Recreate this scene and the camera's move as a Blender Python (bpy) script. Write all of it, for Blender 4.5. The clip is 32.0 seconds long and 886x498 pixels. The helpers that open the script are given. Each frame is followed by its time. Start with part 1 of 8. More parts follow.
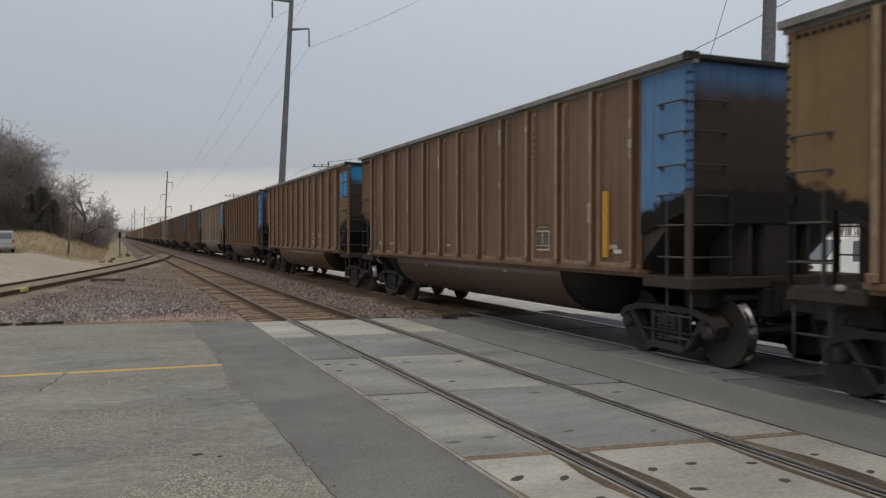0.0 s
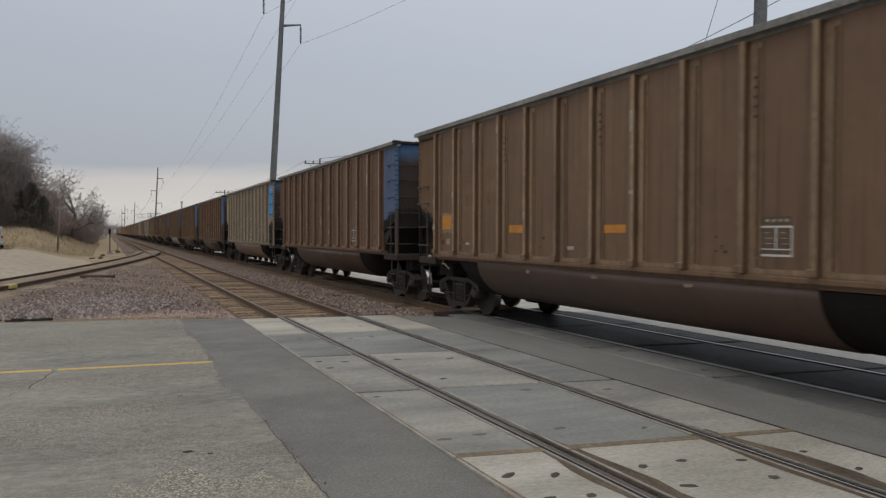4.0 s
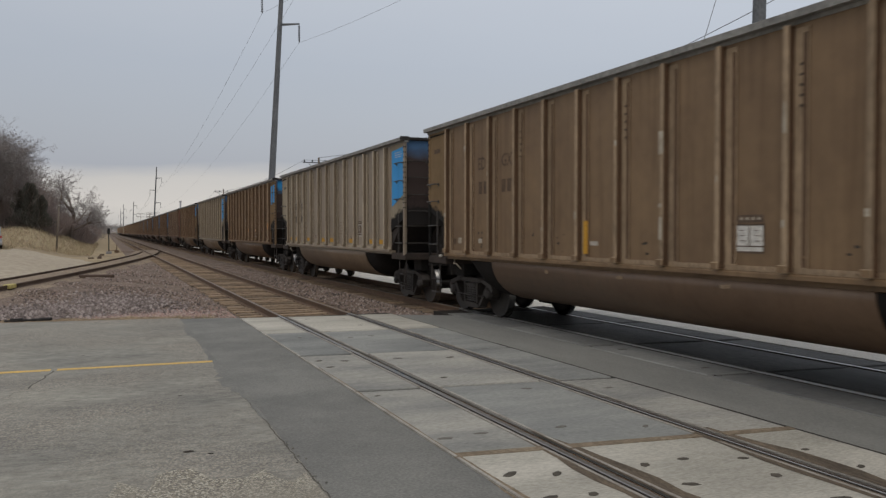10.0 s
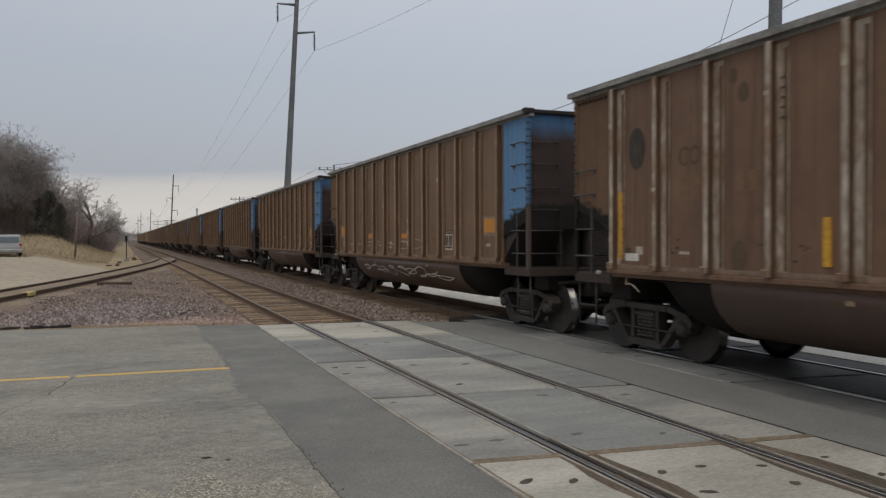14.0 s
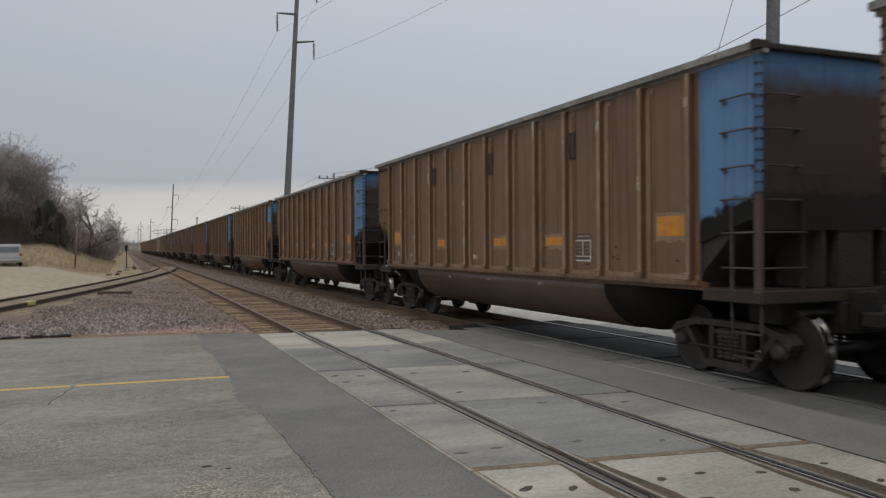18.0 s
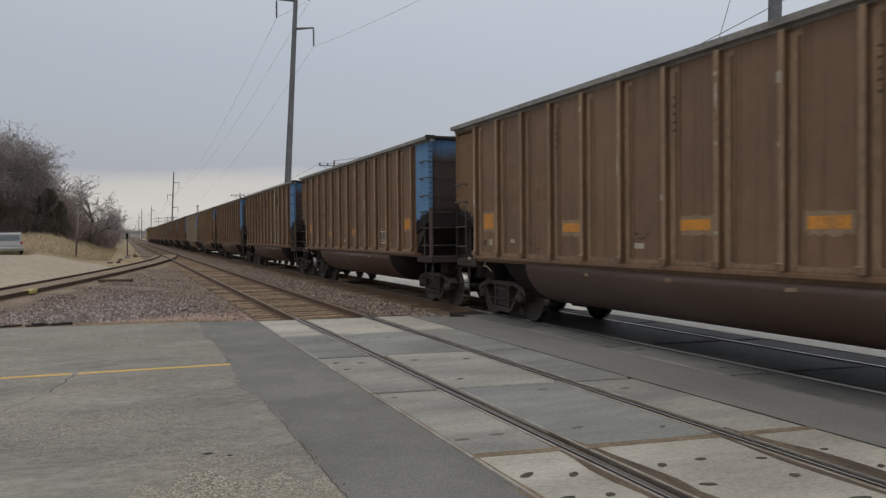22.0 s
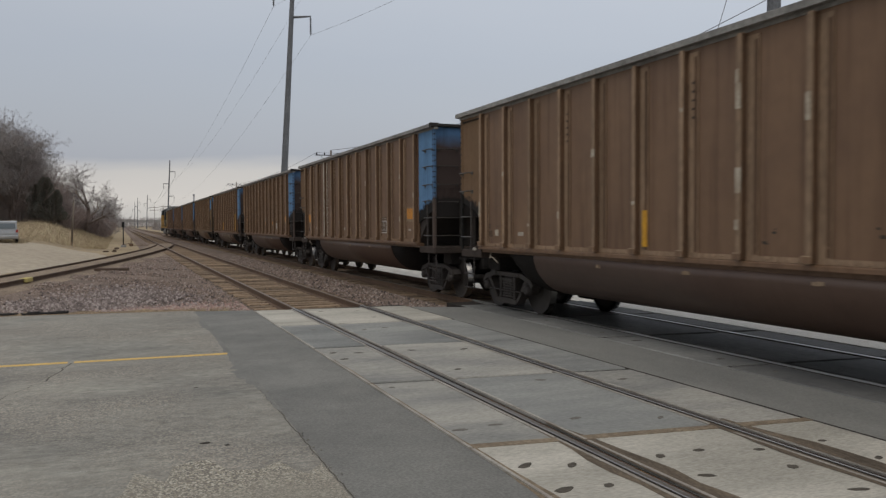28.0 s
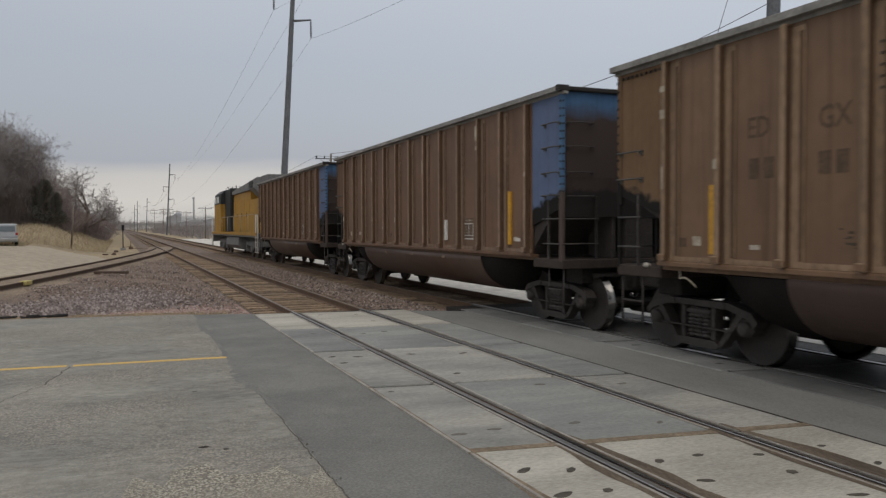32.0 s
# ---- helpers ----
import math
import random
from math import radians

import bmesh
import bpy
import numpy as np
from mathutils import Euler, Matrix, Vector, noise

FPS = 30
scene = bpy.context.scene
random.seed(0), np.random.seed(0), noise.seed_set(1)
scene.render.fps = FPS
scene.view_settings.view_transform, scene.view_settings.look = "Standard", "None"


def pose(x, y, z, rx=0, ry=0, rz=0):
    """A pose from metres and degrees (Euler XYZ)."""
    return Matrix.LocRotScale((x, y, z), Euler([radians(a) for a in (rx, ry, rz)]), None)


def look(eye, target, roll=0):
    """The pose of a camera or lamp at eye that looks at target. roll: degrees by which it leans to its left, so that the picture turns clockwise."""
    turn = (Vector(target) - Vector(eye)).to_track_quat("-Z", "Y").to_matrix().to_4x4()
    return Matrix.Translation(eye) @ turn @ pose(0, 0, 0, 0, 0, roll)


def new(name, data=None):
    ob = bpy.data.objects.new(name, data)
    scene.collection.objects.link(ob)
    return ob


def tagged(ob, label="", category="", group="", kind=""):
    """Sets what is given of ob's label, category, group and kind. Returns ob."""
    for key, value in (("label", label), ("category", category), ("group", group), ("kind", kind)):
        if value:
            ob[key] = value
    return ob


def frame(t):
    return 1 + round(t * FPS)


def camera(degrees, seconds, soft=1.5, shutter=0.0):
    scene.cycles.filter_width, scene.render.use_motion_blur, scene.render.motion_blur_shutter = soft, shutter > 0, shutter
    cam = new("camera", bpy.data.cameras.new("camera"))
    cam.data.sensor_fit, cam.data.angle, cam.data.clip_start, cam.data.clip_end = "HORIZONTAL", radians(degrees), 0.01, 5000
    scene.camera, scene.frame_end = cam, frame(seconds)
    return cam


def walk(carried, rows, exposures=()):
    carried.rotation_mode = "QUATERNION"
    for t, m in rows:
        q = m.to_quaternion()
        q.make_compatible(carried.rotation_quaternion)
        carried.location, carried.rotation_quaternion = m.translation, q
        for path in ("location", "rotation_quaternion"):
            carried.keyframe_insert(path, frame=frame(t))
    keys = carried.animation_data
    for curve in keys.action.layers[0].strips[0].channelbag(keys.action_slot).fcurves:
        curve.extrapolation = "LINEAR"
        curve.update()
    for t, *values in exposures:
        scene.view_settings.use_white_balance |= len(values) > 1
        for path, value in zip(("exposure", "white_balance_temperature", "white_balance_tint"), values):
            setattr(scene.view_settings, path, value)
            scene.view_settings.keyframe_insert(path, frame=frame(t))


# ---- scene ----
# ---- the plan: y runs along the railway, x across it to the far side, z = 0 is the top of the rails ----
SPEED = 21.66          # train, metres a second towards -y
PITCH = 16.2           # coupled length of a wagon
TRACK_A = 4.165        # centre of the empty track
TRACK_B = 8.39         # centre of the train's track
GAUGE = 0.753          # half distance of the rail heads
ROAD_END = 16.9        # where the crossing ends and the ballast begins

cam = camera(58.5, 32.0, soft=1.35, shutter=0.08)
TURNS = [
    (0, 0.019, 0.018, 1.781, 89.05, 0.01, -22.41), (0.5, 0.019, 0.018, 1.781, 89.05, -0.14, -22.49), (1, 0.017, 0.018, 1.780, 89.04, -0.51, -22.72), (1.5, 0.017, 0.018, 1.780, 89.03, -0.34, -22.85),
    (2, 0.017, 0.018, 1.779, 88.91, -0.35, -22.92), (2.5, 0.018, 0.018, 1.779, 88.89, -0.21, -24.04), (3, 0.020, 0.018, 1.779, 88.86, -0.27, -23.20), (3.5, 0.020, 0.018, 1.780, 88.85, -0.14, -23.02),
    (5.5, 0.011, 0.040, 1.780, 88.88, -0.38, -23.24), (6, 0.013, 0.041, 1.780, 88.81, -0.42, -23.42), (6.5, 0.015, 0.046, 1.779, 88.62, -0.36, -23.53), (7, 0.017, 0.051, 1.778, 88.60, -0.24, -23.44),
    (7.5, 0.017, 0.054, 1.777, 88.58, -0.25, -23.32), (8, 0.017, 0.053, 1.776, 88.67, -0.17, -23.30), (8.5, 0.016, 0.051, 1.777, 88.64, -0.10, -23.35), (9, 0.016, 0.048, 1.777, 88.64, -0.13, -23.24),
    (9.5, 0.015, 0.045, 1.777, 88.73, -0.15, -23.26), (10, 0.013, 0.041, 1.779, 88.76, 0.02, -23.10), (10.5, 0.011, 0.035, 1.779, 88.82, 0.17, -22.80), (11, 0.009, 0.023, 1.778, 88.91, 0.20, -22.59),
    (11.5, 0.008, 0.011, 1.777, 88.79, 0.12, -22.59), (12, 0.008, 0.004, 1.776, 88.98, 0.14, -22.42), (12.5, 0.006, 0.004, 1.777, 89.08, 0.08, -22.18), (13, 0.004, 0.009, 1.779, 89.05, 0.01, -22.15),
    (13.5, 0.003, 0.019, 1.780, 89.18, 0.00, -21.98), (14, 0.003, 0.030, 1.781, 89.24, 0.19, -22.02), (14.5, 0.004, 0.037, 1.782, 89.35, 0.22, -21.91), (16.5, -0.001, 0.029, 1.785, 89.62, 0.39, -22.03),
    (17, -0.001, 0.020, 1.784, 89.59, 0.40, -21.84), (17.5, -0.001, 0.008, 1.783, 89.57, 0.40, -21.87), (18, 0.001, 0.003, 1.782, 89.82, 0.41, -22.02), (18.5, 0.002, 0.008, 1.783, 89.84, 0.46, -22.21),
    (19, 0.003, 0.015, 1.783, 89.75, 0.36, -22.24), (19.5, 0.005, 0.020, 1.782, 89.50, 0.49, -22.38), (20, 0.007, 0.024, 1.781, 89.32, 0.55, -22.30), (20.5, 0.010, 0.029, 1.780, 89.03, 0.50, -22.22),
    (21, 0.013, 0.031, 1.780, 88.65, 0.51, -22.26), (21.5, 0.013, 0.026, 1.780, 88.79, 0.40, -22.07), (22, 0.011, 0.016, 1.780, 88.89, 0.56, -21.96), (22.5, 0.008, 0.011, 1.778, 89.01, 0.68, -21.63),
    (23, 0.006, 0.011, 1.777, 89.02, 0.61, -21.47), (23.5, 0.004, 0.011, 1.776, 89.04, 0.55, -21.72), (24, 0.002, 0.013, 1.776, 89.14, 0.55, -21.84), (24.5, 0.001, 0.016, 1.775, 89.31, 0.63, -21.89),
    (25, 0.002, 0.019, 1.776, 89.19, 0.61, -21.92), (25.5, 0.004, 0.021, 1.776, 88.98, 0.49, -21.93), (27.5, 0.002, 0.047, 1.778, 88.44, 0.26, -22.04), (28, 0.004, 0.051, 1.777, 88.18, 0.30, -22.21),
    (28.5, 0.006, 0.056, 1.775, 87.97, 0.30, -22.07), (29, 0.008, 0.058, 1.775, 87.76, 0.27, -21.80), (29.5, 0.008, 0.057, 1.776, 87.68, 0.15, -21.99), (30, 0.009, 0.055, 1.777, 87.97, 0.20, -21.91),
    (30.5, 0.009, 0.054, 1.778, 87.89, 0.22, -21.88), (31, 0.009, 0.054, 1.779, 88.05, 0.23, -22.06), (31.5, 0.007, 0.051, 1.781, 88.25, 0.28, -22.09), (32, 0.006, 0.048, 1.783, 88.44, 0.19, -22.23),

]
walk(cam, [(t, pose(*row)) for t, *row in TURNS])

# ---- world and light: a closed grey overcast with a brighter strip above the horizon ----
world = bpy.data.worlds.new("overcast")
scene.world = world
world.use_nodes = True
wn, wl = world.node_tree.nodes, world.node_tree.links
wn.clear()
w_out = wn.new("ShaderNodeOutputWorld")
w_bg = wn.new("ShaderNodeBackground")
w_co = wn.new("ShaderNodeTexCoord")
w_sep = wn.new("ShaderNodeSeparateXYZ")
w_ramp = wn.new("ShaderNodeValToRGB")
w_map = wn.new("ShaderNodeMapping")
w_noise = wn.new("ShaderNodeTexNoise")
w_add = wn.new("ShaderNodeMath")
w_mul = wn.new("ShaderNodeMath")
w_sky = wn.new("ShaderNodeTexSky")
w_mix = wn.new("ShaderNodeMixRGB")
w_sky.sky_type = 'NISHITA'
w_sky.sun_disc = False
w_sky.sun_elevation = radians(53)
w_sky.sun_rotation = radians(222)
w_sky.air_density, w_sky.dust_density = 2.0, 4.0
w_map.inputs["Scale"].default_value = (1.6, 1.6, 7.0)
w_noise.inputs["Scale"].default_value = 2.2
w_noise.inputs["Detail"].default_value = 6
w_mul.operation = 'MULTIPLY_ADD'
w_mul.inputs[1].default_value = 0.05
w_mul.inputs[2].default_value = -0.025
w_add.operation = 'ADD'
for pos, col in ((0.0, (0.55, 0.535, 0.515)), (0.03, (0.655, 0.628, 0.60)), (0.066, (0.56, 0.55, 0.55)),
                 (0.085, (0.370, 0.398, 0.468)), (0.20, (0.405, 0.436, 0.512)), (0.38, (0.535, 0.555, 0.605)), (1.0, (0.67, 0.655, 0.64))):
    if pos == 0.0:
        el = w_ramp.color_ramp.elements[0]
    elif pos == 1.0:
        el = w_ramp.color_ramp.elements[-1]
    else:
        el = w_ramp.color_ramp.elements.new(pos)
    el.position, el.color = pos, (*col, 1)
wl.new(w_co.outputs["Generated"], w_sep.inputs[0])
wl.new(w_co.outputs["Generated"], w_map.inputs["Vector"])
wl.new(w_map.outputs[0], w_noise.inputs["Vector"])
wl.new(w_noise.outputs["Fac"], w_mul.inputs[0])
wl.new(w_sep.outputs["Z"], w_add.inputs[0])
wl.new(w_mul.outputs[0], w_add.inputs[1])
wl.new(w_add.outputs[0], w_ramp.inputs["Fac"])
w_dot, w_side, w_sc = wn.new("ShaderNodeVectorMath"), wn.new("ShaderNodeMath"), wn.new("ShaderNodeVectorMath")
w_dot.operation, w_side.operation, w_sc.operation = 'DOT_PRODUCT', 'MULTIPLY_ADD', 'SCALE'
w_dot.inputs[1].default_value = (0.93, -0.37, 0.0)      # the cloud is a little thinner on the far side of the railway
w_side.inputs[1].default_value, w_side.inputs[2].default_value = 0.16, 0.985
wl.new(w_co.outputs["Generated"], w_dot.inputs[0])
wl.new(w_dot.outputs["Value"], w_side.inputs[0])
wl.new(w_ramp.outputs["Color"], w_sc.inputs[0])
wl.new(w_side.outputs[0], w_sc.inputs["Scale"])
w_mix.inputs["Fac"].default_value = 0.02
wl.new(w_sc.outputs[0], w_mix.inputs["Color1"])
wl.new(w_sky.outputs["Color"], w_mix.inputs["Color2"])
wl.new(w_mix.outputs[0], w_bg.inputs["Color"])
w_bg.inputs["Strength"].default_value = 1.0
wl.new(w_bg.outputs[0], w_out.inputs["Surface"])

sun_data = bpy.data.lights.new("sun", 'SUN')
sun_data.energy, sun_data.angle, sun_data.color = 0.42, radians(30), (1.0, 0.96, 0.9)
sun = new("sun", sun_data)
sun.matrix_world = look((-31, -34, 62), (0, 0, 0))

# ---- materials ----
def material(name, base, rough=0.8, metal=0.0, second=None, scale=1.2, amount=0.6, grain=40.0, grain_amount=0.25,
             bump=0.0, bump_scale=60.0, vary=0.0, streak=0.0, spec=0.35, coords="Object", stretch=(1, 1, 1)):
    """A node material: base colour, a second colour in large soft stains, fine grain, and relief."""
    m = bpy.data.materials.new(name)
    m.use_nodes = True
    n, l = m.node_tree.nodes, m.node_tree.links
    b = n["Principled BSDF"]
    b.inputs["Roughness"].default_value = rough
    b.inputs["Metallic"].default_value = metal
    b.inputs["Specular IOR Level"].default_value = spec
    co, info, off, mp = (n.new("ShaderNodeTexCoord"), n.new("ShaderNodeObjectInfo"), n.new("ShaderNodeVectorMath"), n.new("ShaderNodeMapping"))
    off.operation = 'MULTIPLY_ADD'
    off.inputs[1].default_value = (37, 53, 71)
    l.new(info.outputs["Random"], off.inputs[0])
    l.new(co.outputs[coords], mp.inputs["Vector"])
    mp.inputs["Scale"].default_value = stretch
    l.new(mp.outputs[0], off.inputs[2])
    second = second or tuple(c * 0.6 for c in base)
    big, fine = n.new("ShaderNodeTexNoise"), n.new("ShaderNodeTexNoise")
    big.inputs["Scale"].default_value, big.inputs["Detail"].default_value, big.inputs["Roughness"].default_value = scale, 8, 0.62
    fine.inputs["Scale"].default_value, fine.inputs["Detail"].default_value = grain, 4
    l.new(off.outputs[0], big.inputs["Vector"])
    l.new(off.outputs[0], fine.inputs["Vector"])
    ramp = n.new("ShaderNodeMapRange")
    ramp.inputs["From Min"].default_value, ramp.inputs["From Max"].default_value = 0.35, 0.68
    ramp.inputs["To Max"].default_value = amount
    l.new(big.outputs["Fac"], ramp.inputs["Value"])
    mix = n.new("ShaderNodeMixRGB")
    mix.inputs["Color1"].default_value, mix.inputs["Color2"].default_value = (*base, 1), (*second, 1)
    l.new(ramp.outputs[0], mix.inputs["Fac"])
    last = mix.outputs[0]
    if streak:
        sm, st, sr, sx = n.new("ShaderNodeMapping"), n.new("ShaderNodeTexNoise"), n.new("ShaderNodeMapRange"), n.new("ShaderNodeMixRGB")
        sm.inputs["Scale"].default_value = (9, 9, 0.35)
        st.inputs["Scale"].default_value, st.inputs["Detail"].default_value = 1.0, 5
        sr.inputs["From Min"].default_value, sr.inputs["From Max"].default_value, sr.inputs["To Max"].default_value = 0.5, 0.75, streak
        sx.blend_type = 'MULTIPLY'
        sx.inputs["Color2"].default_value = (0.45, 0.38, 0.32, 1)
        l.new(off.outputs[0], sm.inputs["Vector"])
        l.new(sm.outputs[0], st.inputs["Vector"])
        l.new(st.outputs["Fac"], sr.inputs["Value"])
        l.new(sr.outputs[0], sx.inputs["Fac"])
        l.new(last, sx.inputs["Color1"])
        last = sx.outputs[0]
    gr = n.new("ShaderNodeMapRange")
    gr.inputs["From Min"].default_value, gr.inputs["From Max"].default_value = 0.3, 0.7
    gr.inputs["To Min"].default_value, gr.inputs["To Max"].default_value = 1 - grain_amount, 1 + grain_amount
    l.new(fine.outputs["Fac"], gr.inputs["Value"])
    val = gr.outputs[0]
    if vary:
        vr, vm = n.new("ShaderNodeMapRange"), n.new("ShaderNodeMath")
        vr.inputs["To Min"].default_value, vr.inputs["To Max"].default_value = 1 - vary, 1 + vary
        l.new(info.outputs["Random"], vr.inputs["Value"])
        vm.operation = 'MULTIPLY'
        l.new(val, vm.inputs[0])
        l.new(vr.outputs[0], vm.inputs[1])
        val = vm.outputs[0]
    sc = n.new("ShaderNodeVectorMath")
    sc.operation = 'SCALE'
    l.new(last, sc.inputs[0])
    l.new(val, sc.inputs["Scale"])
    l.new(sc.outputs[0], b.inputs["Base Color"])
    if bump:
        bn, bp = n.new("ShaderNodeTexNoise"), n.new("ShaderNodeBump")
        bn.inputs["Scale"].default_value, bn.inputs["Detail"].default_value = bump_scale, 5
        bp.inputs["Strength"].default_value, bp.inputs["Distance"].default_value = min(1, bump), 0.02
        l.new(off.outputs[0], bn.inputs["Vector"])
        l.new(bn.outputs["Fac"], bp.inputs["Height"])
        l.new(bp.outputs[0], b.inputs["Normal"])
    return m


def soot_shade_paint(name, top, low, cut, soft, slope=0.0, ragged=0.0):
    """Paint that gives way to soot, rust and painted shade below the height cut, with a ragged edge that may slope
    along y.
    """
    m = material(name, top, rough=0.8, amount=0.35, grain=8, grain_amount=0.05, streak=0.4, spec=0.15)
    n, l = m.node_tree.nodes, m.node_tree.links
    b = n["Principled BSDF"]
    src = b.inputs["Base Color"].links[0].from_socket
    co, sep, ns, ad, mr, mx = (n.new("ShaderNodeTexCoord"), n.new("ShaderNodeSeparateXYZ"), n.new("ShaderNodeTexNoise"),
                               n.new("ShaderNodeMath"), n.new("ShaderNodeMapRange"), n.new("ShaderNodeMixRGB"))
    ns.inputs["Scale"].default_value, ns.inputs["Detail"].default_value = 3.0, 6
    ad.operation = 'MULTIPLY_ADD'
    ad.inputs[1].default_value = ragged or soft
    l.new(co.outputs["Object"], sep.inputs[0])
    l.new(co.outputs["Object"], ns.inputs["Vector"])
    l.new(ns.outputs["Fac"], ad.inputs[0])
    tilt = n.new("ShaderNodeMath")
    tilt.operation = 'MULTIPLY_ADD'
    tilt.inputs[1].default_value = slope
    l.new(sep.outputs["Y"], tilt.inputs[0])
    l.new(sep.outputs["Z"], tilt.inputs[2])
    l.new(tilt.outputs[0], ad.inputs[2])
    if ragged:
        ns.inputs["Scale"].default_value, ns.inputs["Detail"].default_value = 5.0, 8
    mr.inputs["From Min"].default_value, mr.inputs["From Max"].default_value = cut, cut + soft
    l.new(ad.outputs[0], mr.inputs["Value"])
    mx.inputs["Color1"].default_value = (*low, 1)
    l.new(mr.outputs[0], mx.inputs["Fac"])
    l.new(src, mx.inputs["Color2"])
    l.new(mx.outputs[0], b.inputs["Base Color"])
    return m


# ---- mesh helpers ----
def box(bm, x0, x1, y0, y1, z0, z1, bevel=0.0):
    vs = [bm.verts.new(p) for p in ((x0, y0, z0), (x1, y0, z0), (x1, y1, z0), (x0, y1, z0), (x0, y0, z1), (x1, y0, z1), (x1, y1, z1), (x0, y1, z1))]
    fs = [bm.faces.new([vs[i] for i in q]) for q in ((3, 2, 1, 0), (4, 5, 6, 7), (0, 1, 5, 4), (1, 2, 6, 5), (2, 3, 7, 6), (3, 0, 4, 7))]
    if bevel:
        es = {e for f in fs for e in f.edges}
        bmesh.ops.bevel(bm, geom=list(es), offset=bevel, segments=1, affect='EDGES')
    return vs


def rod(bm, a, b, ra, rb=None, sides=8, caps=True):
    """A round bar from a to b."""
    a, b = Vector(a), Vector(b)
    rb = ra if rb is None else rb
    q = (b - a).to_track_quat('Z', 'Y')
    ring = []
    for p, r in ((a, ra), (b, rb)):
        ring.append([bm.verts.new(p + q @ Vector((r * math.cos(2 * math.pi * i / sides), r * math.sin(2 * math.pi * i / sides), 0))) for i in range(sides)])
    for i in range(sides):
        f = bm.faces.new((ring[0][i], ring[0][(i + 1) % sides], ring[1][(i + 1) % sides], ring[1][i]))
        f.smooth = True
    if caps:
        bm.faces.new(ring[0][::-1])
        bm.faces.new(ring[1])


def extrude_profile(bm, prof, a, b, axis="y", smooth=False):
    """A closed profile (pairs across the axis) drawn out from a to b along the axis."""
    def at(p, s):
        return {"y": (p[0], s, p[1]), "x": (s, p[0], p[1]), "z": (p[0], p[1], s)}[axis]
    r0 = [bm.verts.new(at(p, a)) for p in prof]
    r1 = [bm.verts.new(at(p, b)) for p in prof]
    k = len(prof)
    for i in range(k):
        f = bm.faces.new((r0[i], r0[(i + 1) % k], r1[(i + 1) % k], r1[i]))
        f.smooth = smooth
    bm.faces.new(r0[::-1])
    bm.faces.new(r1)
    bmesh.ops.recalc_face_normals(bm, faces=bm.faces)


def spin(bm, prof, axis="x", sides=24, centre=(0, 0, 0), caps=True):
    """A profile of (along, radius) pairs turned about the axis."""
    rings = []
    c = Vector(centre)
    for s, r in prof:
        ring = []
        for i in range(sides):
            a = 2 * math.pi * i / sides
            p = {"x": (s, r * math.cos(a), r * math.sin(a)), "z": (r * math.cos(a), r * math.sin(a), s), "y": (r * math.cos(a), s, r * math.sin(a))}[axis]
            ring.append(bm.verts.new(c + Vector(p)))
        rings.append(ring)
    for r0, r1 in zip(rings, rings[1:]):
        for i in range(sides):
            f = bm.faces.new((r0[i], r0[(i + 1) % sides], r1[(i + 1) % sides], r1[i]))
            f.smooth = True
    if caps:
        bm.faces.new(rings[0][::-1])
        bm.faces.new(rings[-1])
    bmesh.ops.recalc_face_normals(bm, faces=bm.faces)


def mesh_of(name, build, mat):
    """One mesh from a function that fills a bmesh."""
    bm = bmesh.new()
    build(bm)
    me = bpy.data.meshes.new(name)
    bm.to_mesh(me)
    bm.free()
    me.materials.append(mat)
    return me


def part(name, me, parent, label="", m=None):
    """One mesh object under a thing or a part."""
    ob = new(name, me)
    ob.parent = parent
    if m is not None:
        ob.matrix_basis = m
    if label:
        tagged(ob, label)
    return ob


def thing(name, label, category, group="", kind="", m=None, me=None):
    ob = new(name, me)
    if m is not None:
        ob.matrix_basis = m
    return tagged(ob, label, category, group, kind)


cache = {}


def cached(key, build, mat):
    """The same mesh for alike pieces of the same material."""
    k = (key, mat.name)
    if k not in cache:
        cache[k] = mesh_of(key, build, mat)
    return cache[k]


def island_material(name, colours):
    """Loose pieces, each with a colour of its own."""
    m = material(name, colours[0], 0.92, grain=60, grain_amount=0.25)
    n, l = m.node_tree.nodes, m.node_tree.links
    geo, ramp = n.new("ShaderNodeNewGeometry"), n.new("ShaderNodeValToRGB")
    ramp.color_ramp.interpolation = 'CONSTANT'
    while len(ramp.color_ramp.elements) < len(colours):
        ramp.color_ramp.elements.new(0.5)
    for i, c in enumerate(colours):
        ramp.color_ramp.elements[i].position, ramp.color_ramp.elements[i].color = i / len(colours), (*c, 1)
    l.new(geo.outputs["Random Per Island"], ramp.inputs["Fac"])
    l.new(ramp.outputs["Color"], n["Principled BSDF"].inputs["Base Color"])
    return m


